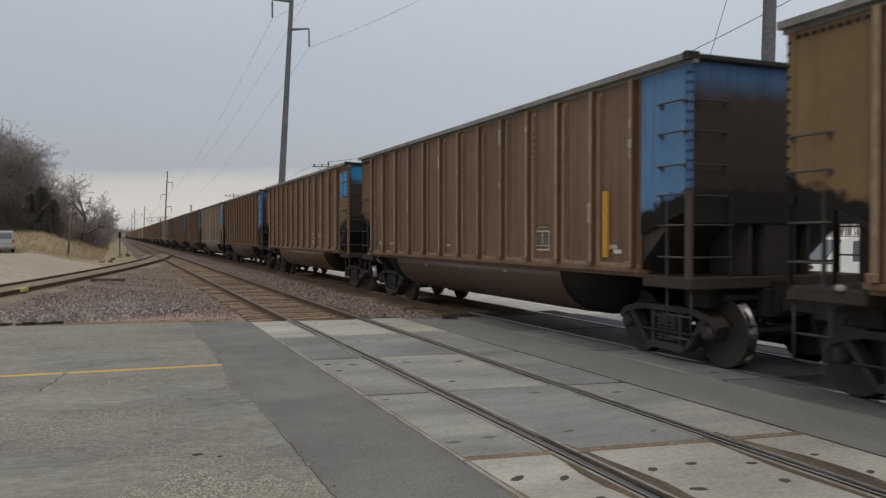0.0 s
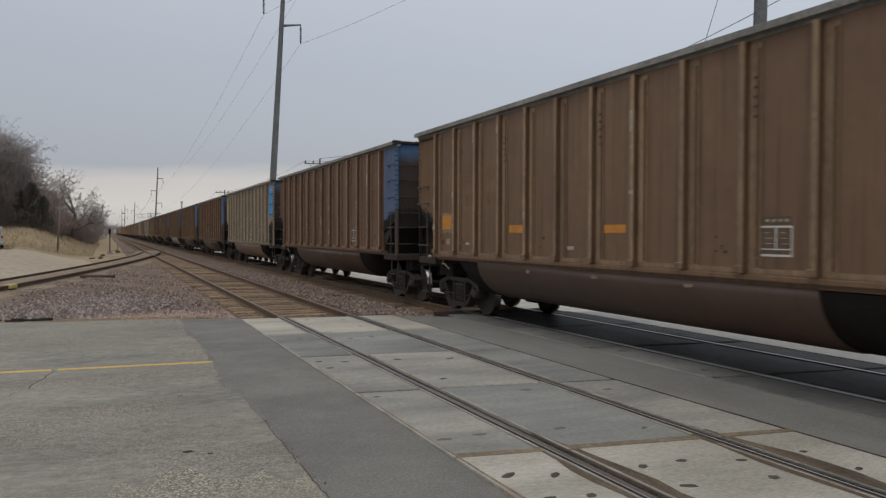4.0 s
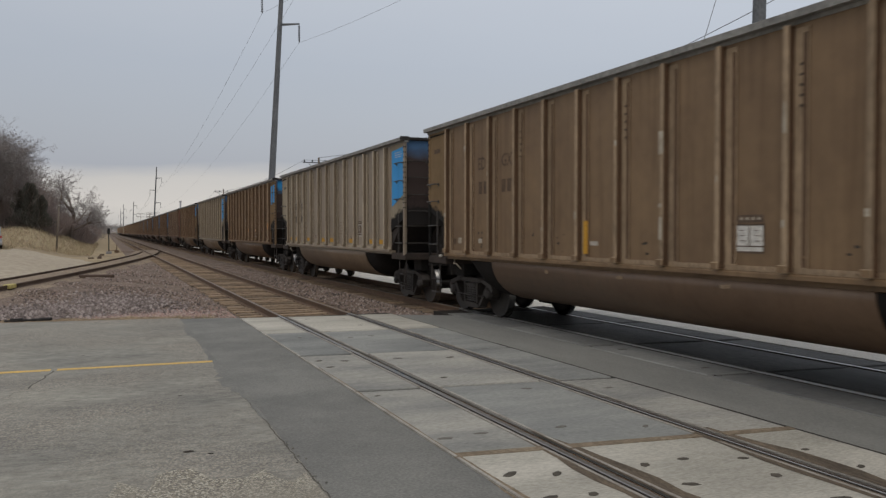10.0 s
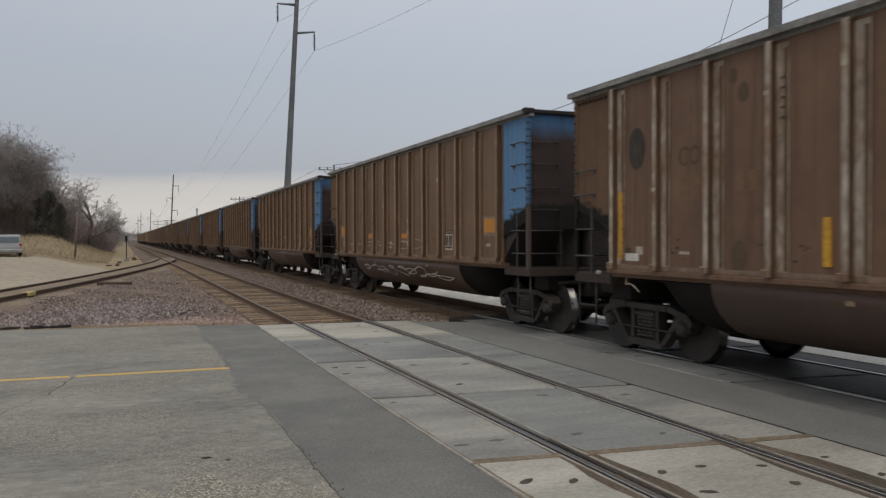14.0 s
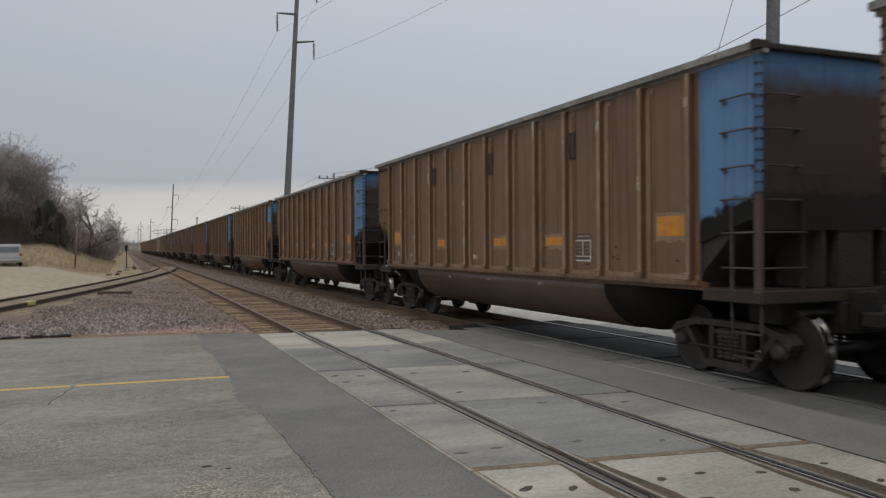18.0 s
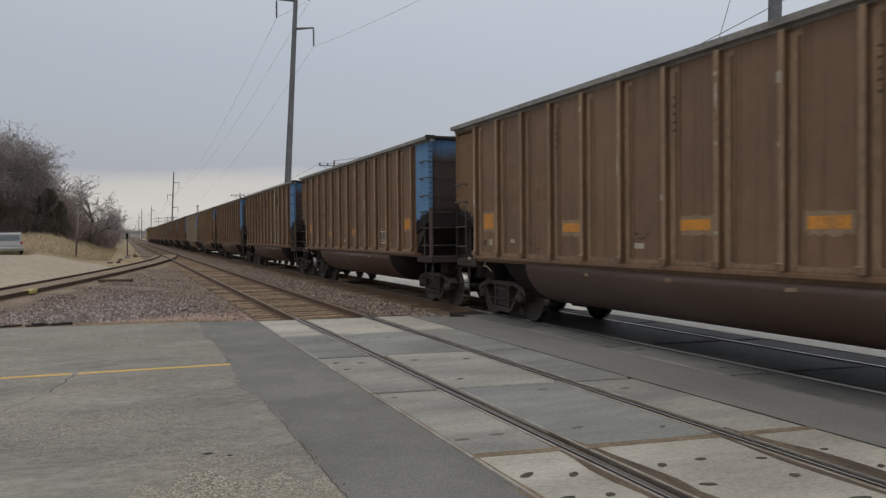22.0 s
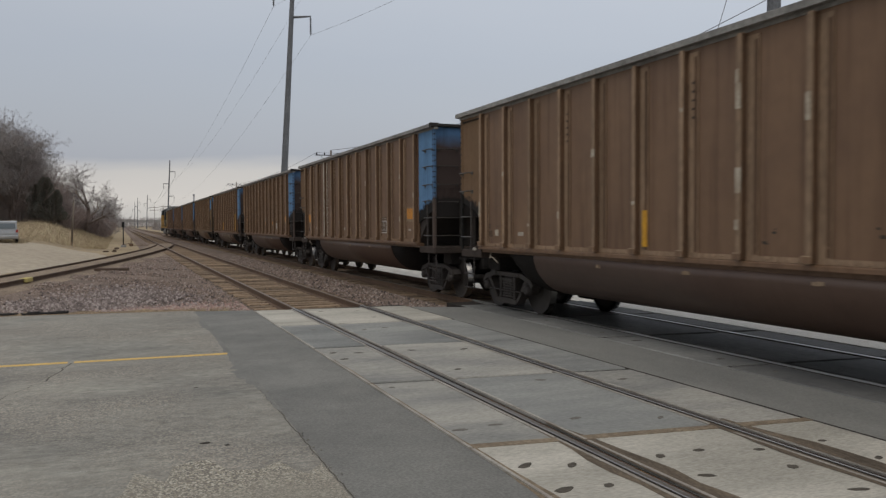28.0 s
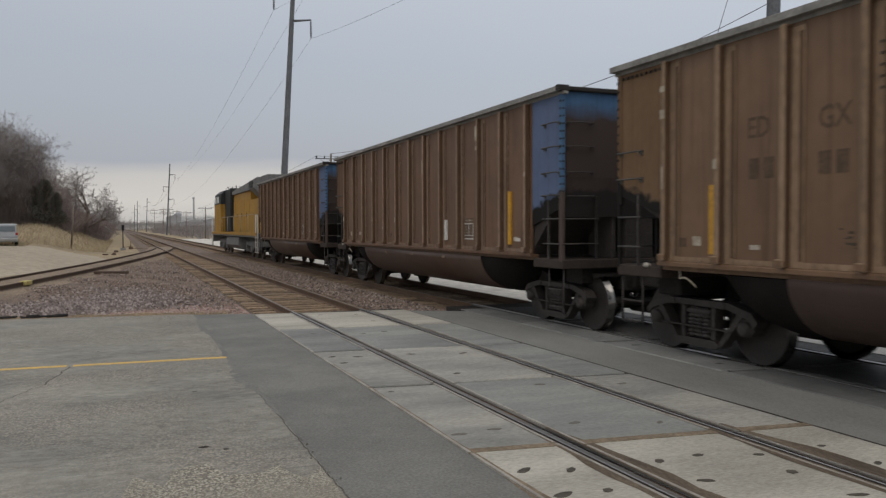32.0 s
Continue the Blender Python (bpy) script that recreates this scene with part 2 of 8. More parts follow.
def aggregate(m, scale, strength, colours):
    """Adds the speckle of exposed stones to a concrete."""
    n, l = m.node_tree.nodes, m.node_tree.links
    b = n["Principled BSDF"]
    src = b.inputs["Base Color"].links[0].from_socket
    co, vo, ramp, mx, pn, pr, ml = (n.new("ShaderNodeTexCoord"), n.new("ShaderNodeTexVoronoi"), n.new("ShaderNodeValToRGB"), n.new("ShaderNodeMixRGB"),
                                    n.new("ShaderNodeTexNoise"), n.new("ShaderNodeMapRange"), n.new("ShaderNodeMath"))
    vo.inputs["Scale"].default_value = scale
    l.new(co.outputs["Object"], vo.inputs["Vector"])
    ramp.color_ramp.interpolation = 'CONSTANT'
    while len(ramp.color_ramp.elements) < len(colours):
        ramp.color_ramp.elements.new(0.5)
    for i, c in enumerate(colours):
        ramp.color_ramp.elements[i].position, ramp.color_ramp.elements[i].color = i / len(colours), (*c, 1)
    l.new(vo.outputs["Color"], ramp.inputs["Fac"])
    pn.inputs["Scale"].default_value = 0.45
    l.new(co.outputs["Object"], pn.inputs["Vector"])
    pr.inputs["From Min"].default_value, pr.inputs["From Max"].default_value, pr.inputs["To Max"].default_value = 0.36, 0.6, strength
    l.new(pn.outputs["Fac"], pr.inputs["Value"])
    l.new(pr.outputs[0], mx.inputs["Fac"])
    l.new(src, mx.inputs["Color1"])
    l.new(ramp.outputs["Color"], mx.inputs["Color2"])
    l.new(mx.outputs[0], b.inputs["Base Color"])
    return m


def pits(m, stretch, scale, amount, dark=0.55):
    """Adds short scrapes and pits along the way of the traffic."""
    n, l = m.node_tree.nodes, m.node_tree.links
    b = n["Principled BSDF"]
    src = b.inputs["Base Color"].links[0].from_socket
    co, mp, ns, big, th, ml, mr, mx = (n.new("ShaderNodeTexCoord"), n.new("ShaderNodeMapping"), n.new("ShaderNodeTexNoise"), n.new("ShaderNodeTexNoise"),
                                       n.new("ShaderNodeMapRange"), n.new("ShaderNodeMath"), n.new("ShaderNodeMapRange"), n.new("ShaderNodeMixRGB"))
    mp.inputs["Scale"].default_value = stretch
    ns.inputs["Scale"].default_value, ns.inputs["Detail"].default_value, ns.inputs["Roughness"].default_value = scale, 6, 0.7
    big.inputs["Scale"].default_value, big.inputs["Detail"].default_value = 0.5, 3
    th.inputs["From Min"].default_value, th.inputs["From Max"].default_value, th.inputs["To Max"].default_value = 0.53, 0.66, amount
    mr.inputs["From Min"].default_value, mr.inputs["From Max"].default_value, mr.inputs["To Min"].default_value = 0.4, 0.6, 0.25
    ml.operation = 'MULTIPLY'
    mx.blend_type = 'MULTIPLY'
    mx.inputs["Color2"].default_value = (dark, dark, dark * 0.98, 1)
    l.new(co.outputs["Object"], mp.inputs["Vector"])
    l.new(mp.outputs[0], ns.inputs["Vector"])
    l.new(co.outputs["Object"], big.inputs["Vector"])
    l.new(ns.outputs["Fac"], th.inputs["Value"])
    l.new(big.outputs["Fac"], mr.inputs["Value"])
    l.new(th.outputs[0], ml.inputs[0])
    l.new(mr.outputs[0], ml.inputs[1])
    l.new(ml.outputs[0], mx.inputs["Fac"])
    l.new(src, mx.inputs["Color1"])
    l.new(mx.outputs[0], b.inputs["Base Color"])
    return m


CONCRETE = aggregate(material("road concrete", (0.322, 0.308, 0.264), 0.9, second=(0.175, 0.172, 0.157), scale=0.8, amount=1.0, grain=13, grain_amount=0.2, bump=0.7, bump_scale=60, stretch=(0.6, 1.1, 1)),
                     60, 0.55, [(0.36, 0.335, 0.275), (0.20, 0.187, 0.162), (0.46, 0.41, 0.335), (0.28, 0.24, 0.195), (0.14, 0.135, 0.125), (0.38, 0.35, 0.30)])
COARSE = aggregate(material("coarse tan aggregate", (0.33, 0.305, 0.25), 0.9, second=(0.25, 0.23, 0.19), scale=3, amount=0.8, bump=0.8, bump_scale=80), 75, 0.95,
                   [(0.44, 0.40, 0.32), (0.17, 0.155, 0.13), (0.60, 0.555, 0.46), (0.30, 0.265, 0.205), (0.12, 0.112, 0.10), (0.48, 0.44, 0.36)])
CONCRETE = pits(CONCRETE, (1.0, 3.2, 1), 7.0, 0.9)
PALE = material("pale road concrete", (0.62, 0.60, 0.555), 0.9, scale=0.5, amount=0.3, grain=60, bump=0.4)
STEEL = material("worn steel edging", (0.42, 0.395, 0.35), 0.65, 0.1, second=(0.17, 0.14, 0.11), scale=2.5, amount=0.7)
ASPHALT = material("asphalt patch", (0.218, 0.215, 0.196), 0.88, second=(0.142, 0.140, 0.131), scale=1.1, amount=0.85, grain=45, grain_amount=0.2, bump=0.35, bump_scale=110)
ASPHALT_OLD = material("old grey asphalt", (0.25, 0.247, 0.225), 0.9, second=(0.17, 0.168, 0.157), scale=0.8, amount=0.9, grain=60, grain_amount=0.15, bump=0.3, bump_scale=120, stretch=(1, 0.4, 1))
PANEL = material("panel concrete", (0.405, 0.388, 0.342), 0.85, second=(0.215, 0.217, 0.205), scale=0.9, amount=1.0, grain=34, grain_amount=0.2, stretch=(0.5, 1.5, 1), bump=0.2, bump_scale=120, vary=0.08)
PANEL_PALE = material("pale tan panel concrete", (0.51, 0.483, 0.418), 0.85, second=(0.30, 0.285, 0.242), scale=0.9, amount=0.95, grain=45, grain_amount=0.2, stretch=(0.5, 1.4, 1), bump=0.2, bump_scale=120, vary=0.05)
PANEL_GREY = material("grey worn panel concrete", (0.31, 0.312, 0.29), 0.8, second=(0.175, 0.181, 0.176), scale=0.9, amount=0.95, grain=34, grain_amount=0.18, stretch=(0.5, 1.5, 1), bump=0.2, bump_scale=120, vary=0.06)
SAND = material("tan joint dirt", (0.27, 0.215, 0.148), 0.95, second=(0.15, 0.112, 0.077), scale=2.5, amount=0.9, grain=30, grain_amount=0.3, bump=0.4, bump_scale=60)
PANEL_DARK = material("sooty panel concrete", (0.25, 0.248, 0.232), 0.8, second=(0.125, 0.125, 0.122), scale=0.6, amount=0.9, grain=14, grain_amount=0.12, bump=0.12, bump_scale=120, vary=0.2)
# oily concrete, with the shade under the train put into its colour
PANEL_BLACK = material("panel concrete with oil and train shade", (0.068, 0.066, 0.062), 0.6, second=(0.022, 0.022, 0.021), scale=0.9, amount=1.0, grain=14, grain_amount=0.3, bump=0.4, bump_scale=90, vary=0.3, spec=0.22, stretch=(1.2, 0.5, 1))
GRIME = material("dark brown dirt", (0.165, 0.128, 0.09), 0.95, second=(0.075, 0.06, 0.045), scale=2.2, amount=0.95, grain=30, grain_amount=0.35, bump=0.3, stretch=(2.5, 0.6, 1))
SEAL = material("grey rubber rail seal", (0.23, 0.22, 0.20), 0.85, second=(0.10, 0.09, 0.078), scale=1.5, amount=0.8, grain=30, grain_amount=0.2)
RUBBER = material("flangeway rubber", (0.030, 0.026, 0.023), 0.9, second=(0.055, 0.045, 0.036), scale=0.5, amount=0.75, grain=30, grain_amount=0.3, spec=0.15)
SCUFF = material("pale concrete scrape", (0.42, 0.405, 0.37), 0.9, amount=0.5)
SPUR_DIRT = material("pale dirty gravel", (0.285, 0.22, 0.155), 0.95, second=(0.165, 0.122, 0.088), scale=0.5, amount=0.8, grain=14, grain_amount=0.5, bump=0.8, bump_scale=22)
POLISH = material("bright rubbed steel", (0.70, 0.69, 0.67), 0.18, 1.0, amount=0.2, grain_amount=0.1)
RAIL_HEAD = material("dull worn rail top", (0.20, 0.155, 0.12), 0.55, 0.4, amount=0.4, grain_amount=0.1)
RAIL_GREY = material("grey worn rail top", (0.40, 0.385, 0.365), 0.32, 0.85, amount=0.4, grain_amount=0.1)
RAIL_DARK = material("greasy dark rail side", (0.065, 0.055, 0.046), 0.7, amount=0.6)
RAIL_SIDE = material("rusty rail", (0.145, 0.09, 0.056), 0.8, amount=0.6, second=(0.075, 0.048, 0.033))
RAIL_OLD = material("dark rusty rail", (0.105, 0.07, 0.05), 0.85, amount=0.7, second=(0.06, 0.04, 0.03))
TIE = material("weathered tie", (0.275, 0.198, 0.13), 0.95, second=(0.15, 0.112, 0.079), scale=3, amount=0.75, grain=30, grain_amount=0.35, bump=0.5, bump_scale=40, vary=0.3, stretch=(0.3, 2, 1))
BALLAST = material("ballast", (0.212, 0.156, 0.120), 0.95, second=(0.115, 0.086, 0.068), scale=0.6, amount=0.8, grain=18, grain_amount=0.7, bump=1.0, bump_scale=22, coords="Object")
PALE_GRAVEL = material("dusty limestone gravel", (0.66, 0.63, 0.565), 0.95, second=(0.52, 0.485, 0.42), scale=0.2, amount=0.7, grain=3, grain_amount=0.2, bump=0.5, bump_scale=12)
LOT = material("pale gravel lot", (0.42, 0.36, 0.275), 0.95, second=(0.32, 0.265, 0.195), scale=0.08, amount=0.7, grain=2.5, grain_amount=0.2, bump=0.5, bump_scale=10)
GRASS = material("dry winter grass", (0.36, 0.285, 0.175), 0.95, second=(0.24, 0.18, 0.112), scale=0.12, amount=0.85, grain=2.0, grain_amount=0.35, bump=1.0, bump_scale=4)
YELLOW = material("worn yellow road paint", (0.68, 0.45, 0.12), 0.8, second=(0.46, 0.34, 0.17), scale=5, amount=0.5)

# ---- ground, road, crossing and tracks ----
def ease(v):
    v = max(0.0, min(1.0, v))
    return v * v * (3 - 2 * v)


def height(x, y):
    """The lie of the land: a flat railway, a gravel lot a little higher, and a bank with woods beyond it."""
    z = -0.36 + 0.78 * ease((-x - 2) / 6) * ease((y - 28) / 22)
    z += 1.75 * ease((y - 72) / 28) * ease((-x - 0.5) / 8) * ease((900 - y) / 500)
    return z


def build_ground():
    xs = [-2500, -900, -300, -120, -80, -50] + [-36 + 1.5 * i for i in range(25)] + [2, 11, 20, 60, 150, 500, 2500]
    ys = [-2500, -600, -100, -20, 17] + [24 + 3 * i for i in range(50)] + [190, 230, 300, 400, 500, 600, 700, 800, 900, 1600, 4000]
    verts = [(x, y, height(x, y)) for y in ys for x in xs]
    n = len(xs)
    faces = [(j * n + i, j * n + i + 1, (j + 1) * n + i + 1, (j + 1) * n + i) for j in range(len(ys) - 1) for i in range(n - 1)]
    me = bpy.data.meshes.new("ground")
    me.from_pydata(verts, [], faces)
    me.materials.append(GRASS)
    thing("ground", "dry yellow winter grass land beside the railway", "ground", kind="structure", me=me)


build_ground()


def slab(name, label, category, prof, z0, z1, mat, kind="structure"):
    """A flat layer with the outline prof (pairs of x, y)."""
    def fill(bm):
        extrude_profile(bm, prof, z0, z1, "z")
    return thing(name, label, category, kind=kind, me=mesh_of(name, fill, mat))


slab("road", "worn grey exposed-aggregate concrete road", "road",
     [(-60, -9), (1.4, -9), (1.4, ROAD_END + 0.4), (-2, ROAD_END + 0.9), (-60, ROAD_END + 1.6)], -0.4, -0.012, CONCRETE)
slab("asphalt_strip", "dark asphalt strip beside the crossing panels", "road", [(1.4, -9), (2.55, -9), (2.55, ROAD_END), (1.4, ROAD_END + 0.3)], -0.4, -0.016, ASPHALT)
slab("asphalt_middle", "dark asphalt between the two tracks", "road", [(5.77, -9), (6.98, -9), (6.98, ROAD_END - 1.4), (5.77, ROAD_END - 0.7)], -0.4, -0.016, ASPHALT_OLD)
slab("road_beyond", "pale concrete road beyond the tracks", "road", [(9.9, -9), (60, -9), (60, ROAD_END), (9.9, ROAD_END - 1.4)], -0.4, -0.02, PALE)
def build_lot():
    """The gravel lot follows the land, just above it, with an uneven edge."""
    verts, faces = [], []
    rows = 34
    for j in range(rows):
        y = 24 + j * 1.55
        x1 = 3.41 - 0.135 * (66 - y) - 0.0012 * (66 - y) ** 2 - 2.6 if y < 66 else 0.6 - 0.02 * (y - 66)
        x1 = min(x1, -0.9) - 0.35 * math.sin(y * 0.7)
        if y > 66:
            x1 -= (y - 66) * 0.45
        for i in range(12):
            x = x1 - 34 * (i / 11) ** 1.6
            verts.append((x, y + 0.4 * math.sin(x * 0.9) * (j == rows - 1), height(x, y) + (0.05 if 0 < i and 0 < j < rows - 1 else -0.03)))
    for j in range(rows - 1):
        for i in range(11):
            a0 = j * 12 + i
            faces.append((a0, a0 + 12, a0 + 13, a0 + 1))
    me = bpy.data.meshes.new("gravel_lot")
    me.from_pydata(verts, [], [f[::-1] for f in faces])
    me.materials.append(LOT)
    for p in me.polygons:
        p.use_smooth = True
    thing("gravel_lot", "pale gravel lot beside the curved spur track", "ground", kind="structure", me=me)


build_lot()
slab("gravel_beyond", "pale gravel yard behind the train", "ground", [(9.7, ROAD_END + 0.2), (60, ROAD_END + 0.2), (60, 160), (9.7, 160)], -0.6, -0.27, PALE_GRAVEL)


def ballast_bed(name, label, x0, x1, y0, y1, top):
    def fill(bm):
        extrude_profile(bm, [(x0 - 0.7, -0.45), (x1 + 0.7, -0.45), (x1, top), (x0, top)], y0, y1, "y")
    return thing(name, label, "ballast", kind="structure", me=mesh_of(name, fill, BALLAST))


ballast_bed("ballast_bed", "pinkish grey crushed stone between and beside the tracks", 2.1, 9.75, ROAD_END - 0.6, 1500, -0.19)
ballast_bed("ballast_bed_south", "crushed stone under both tracks past the crossing", 1.5, 10.6, -900, -9, -0.19)


slab("ballast_apron", "pinkish grey crushed stone between the spur and the main track", "ballast",
     [(-9, ROAD_END + 1.0), (2.2, ROAD_END - 0.2), (2.2, 70), (1.2, 66), (-0.2, 48), (-3.2, 34), (-7, 24)], -0.5, -0.2, BALLAST)


def rail(x, y0, y1, side, top):
    """One rail: rusty web and foot with a polished head."""
    def body(bm):
        extrude_profile(bm, [(x - 0.07, -0.17), (x + 0.07, -0.17), (x + 0.07, -0.155), (x + 0.012, -0.13), (x + 0.012, -0.045), (x + 0.036, -0.035),
                             (x + 0.036, -0.006), (x - 0.036, -0.006), (x - 0.036, -0.035), (x - 0.012, -0.045), (x - 0.012, -0.13), (x - 0.07, -0.155)], y0, y1, "y")

    def head(bm):
        extrude_profile(bm, [(x - 0.035, -0.0055), (x + 0.035, -0.0055), (x + 0.031, 0.0), (x - 0.031, 0.0)], y0, y1, "y")
    r = thing("rail", "rusty steel rail with a polished running surface", "rail", "rails", "structure", me=mesh_of("rail", body, side))
    part("rail_head", mesh_of("rail_head", head, top), r, "worn steel running surface")
    inner = 1 if x in (TRACK_A - GAUGE, TRACK_B - GAUGE) else -1

    def sliver(bm):
        box(bm, min(x + inner * 0.010, x + inner * 0.03), max(x + inner * 0.010, x + inner * 0.03), y0, y1, -0.003, 0.0012)
    if top is RAIL_GREY and x < 6:
        part("running_band", mesh_of("running_band", sliver, POLISH), r, "bright rubbed strip along the rail top")


for xc in (TRACK_A, TRACK_B):
    for s in (-1, 1):
        rail(xc + s * GAUGE, -900, -9, RAIL_SIDE, RAIL_HEAD)
        rail(xc + s * GAUGE, -8.997, ROAD_END, RAIL_DARK, RAIL_GREY)
        rail(xc + s * GAUGE, ROAD_END + 0.003, 1500, RAIL_SIDE, RAIL_HEAD)


def tie_mesh(bm):
    box(bm, -1.3, 1.3, -0.115, 0.115, -0.33, -0.165, 0.012)


def build_ties():
    """Near sleepers singly; the far ones joined."""
    me = mesh_of("tie", tie_mesh, TIE)
    for xc, name in ((TRACK_A, "track_ties"), (TRACK_B, "track_ties")):
        group = thing(name, "weathered wooden cross ties half sunk in ballast", "ties", kind="structure")
        rng = random.Random(int(xc * 10))
        y = ROAD_END + 0.1
        for i in range(110):
            part("tie", me, group, m=pose(xc + rng.uniform(-.05, .05), y, rng.uniform(-.012, .02), 0, rng.uniform(-.4, .4), rng.uniform(-1.2, 1.2)))
            y += 0.52 + rng.uniform(-.02, .02)

        def far(bm):
            yy = y
            while yy < 260:
                box(bm, xc - 1.3, xc + 1.3, yy - .115, yy + .115, -0.33, -0.165)
                yy += 0.52
        tagged(part("tie_row", mesh_of("tie_row", far, TIE), group), kind="stuff")


SKEW = -0.125          # the joints of the crossing panels lie a little askew to the tracks
# lifting pockets that stand out, by field and row: places across and along the track
POCKETS = {(0, 0): ((2.73, 5.16), (3.06, 5.04), (2.72, 4.59), (3.05, 4.55)), (1, 0): ((3.79, 4.97), (4.17, 4.98), (3.80, 4.46), (4.62, 4.81), (4.51, 4.38), (4.53, 3.83), (3.82, 3.55)),
           (2, 0): ((5.28, 4.81), (5.29, 4.30)), (0, 1): ((3.06, 6.32), (2.70, 6.28), (2.72, 8.2)), (1, 1): ((3.83, 6.24), (4.55, 5.95), (4.4, 7.9)), (2, 1): ((5.3, 7.6),),
           (0, 2): ((2.71, 10.74), (3.04, 10.59), (2.72, 10.18)), (1, 2): ((3.78, 10.49), (4.5, 10.3), (3.8, 8.9)), (0, 3): ((3.0, 13.2),), (1, 3): ((4.2, 13.0), (3.8, 12.9)), (1, 4): ((3.8, 16.0), (4.5, 15.8), (4.5, 14.6))}


def build_panels():
    """Concrete crossing panels: a field panel on either side of each track, and a gauge panel between its rails."""
    L, first = 2.74, 2.835
    hole = material("lifting pocket", (0.10, 0.088, 0.07), 0.95, second=(0.05, 0.043, 0.035), scale=9, amount=0.8)
    filled = material("dirt-filled pocket", (0.185, 0.172, 0.15), 0.95, second=(0.12, 0.11, 0.095), scale=9, amount=0.8)
    for xc, shift in ((TRACK_A, 0.0), (TRACK_B, -0.75)):
        group = thing("crossing_panels", "worn pale concrete level crossing panels between and beside the rails", "crossing", kind="structure")
        wo = 1.5 if xc == TRACK_A else 1.40
        right = 1.575 if xc == TRACK_A else 1.37
        spans = ((xc - wo - 0.09, xc - GAUGE - 0.105), (xc - GAUGE + 0.135, xc + GAUGE - 0.135), (xc + GAUGE + 0.105, xc + right))

        def joint(x, i):
            return first + shift + L * i + SKEW * (x - xc)
        for which, (x0, x1) in enumerate(spans):
            w, xm = x1 - x0, (x0 + x1) / 2

            def slab_mesh(bm):
                box(bm, -w / 2, w / 2, -L / 2 + 0.045, L / 2 - 0.045, -0.25, -0.004, 0.012)
                for v in bm.verts:
                    v.co.y += SKEW * v.co.x

            def pocket(bm):
                """A worn oblong hole with a crumbled rim."""
                ring = [bm.verts.new((0.078 * math.cos(a) * random.uniform(.75, 1.12), 0.036 * math.sin(a) * random.uniform(.75, 1.15), -0.0012)) for a in [2 * math.pi * j / 12 for j in range(12)]]
                low = [bm.verts.new((v.co.x * 0.8, v.co.y * 0.8, -0.02)) for v in ring]
                bm.faces.new(ring)
                bm.faces.new(low[::-1])
                for j in range(12):
                    bm.faces.new((ring[j], low[j], low[(j + 1) % 12], ring[(j + 1) % 12]))

            def edge_mesh(bm):
                box(bm, -0.014, 0.014, -L / 2 + 0.02, L / 2 - 0.02, -0.06, 0.0)
            edge = mesh_of("steel_edge", edge_mesh, STEEL)
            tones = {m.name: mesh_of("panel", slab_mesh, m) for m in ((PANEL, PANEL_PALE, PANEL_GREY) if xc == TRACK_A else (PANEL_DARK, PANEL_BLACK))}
            holes = [mesh_of("lifting_pocket", pocket, m) for m in (hole, filled, hole)]
            for i in range(-4, 5):
                yc = joint(xm, i) + L / 2
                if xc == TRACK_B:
                    # panels under the wagons take the colour with painted train shade
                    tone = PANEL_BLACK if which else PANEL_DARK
                else:
                    tone = PANEL_PALE if i in (-2, 0, 4) else PANEL_GREY if (i, which) in ((1, 1), (3, 1), (3, 0), (3, 2), (2, 2), (-1, 1)) else PANEL
                p = part("panel", tones[tone.name], group, m=pose(xm, yc, random.uniform(-.004, .004), random.uniform(-.1, .1), random.uniform(-.2, .2)))
                if xc == TRACK_A:
                    part("steel_edge", edge, p, "worn steel edge angle", pose(-w / 2 - 0.016, 0, 0))
                if which < 2 and xc == TRACK_A:
                    part("steel_edge", edge, p, m=pose(w / 2 + 0.015, 0, 0))
                for n, (px, py) in enumerate(POCKETS.get((which, i), ()) if xc == TRACK_A else ((xm, yc - 0.9), (xm, yc + 0.9)) if which == 0 and i > -2 else ()):
                    part("lifting_pocket", holes[1 if i not in (0, 2) else 2 * (n % 2)], p, m=pose(px - xm, py - yc, 0, 0, 0, random.uniform(-25, 45)) @ Matrix.Diagonal((random.uniform(.55, 1.1), random.uniform(.7, 1.2), 1, 1)))

        def bed(bm):
            box(bm, xc - wo - 0.11, xc + right + 0.02, -9, ROAD_END - 0.2, -0.3, -0.022)
        part("joint_filler", mesh_of("joint_filler", bed, RUBBER), group, "dark rubber and dirt in the joints and flangeways")

        def sand(bm):
            for x0, x1 in spans:
                for i in range(-3, 2):
                    a, b = joint(x0, i), joint(x1, i)
                    w, top = (0.06, -0.0005) if i == 1 else (0.044, -0.012)
                    extrude_profile(bm, [(x0, a - w), (x1, b - w * 0.8), (x1, b + w * 0.8), (x0, a + w)], -0.03, top, "z")

        def packed(bm):
            """Rust-brown dirt packed along the inner side of the near rail, where the joint is widest."""
            n = 48
            for s in (-1, 1):
                xr = xc + s * GAUGE
                inner, outer = [], []
                for j in range(n + 1):
                    y = -8.6 + 14.8 * j / n
                    wide = (0.2 if s == -1 else 0.12) * min(1, (6.4 - y) / 1.5) * random.uniform(.75, 1.15)
                    inner.append(bm.verts.new((xr - s * 0.08, y, -0.0015)))
                    outer.append(bm.verts.new((xr - s * (0.08 + wide), y, -0.0015)))
                for j in range(n):
                    bm.faces.new((inner[j], inner[j + 1], outer[j + 1], outer[j]) if s == 1 else (outer[j], outer[j + 1], inner[j + 1], inner[j]))

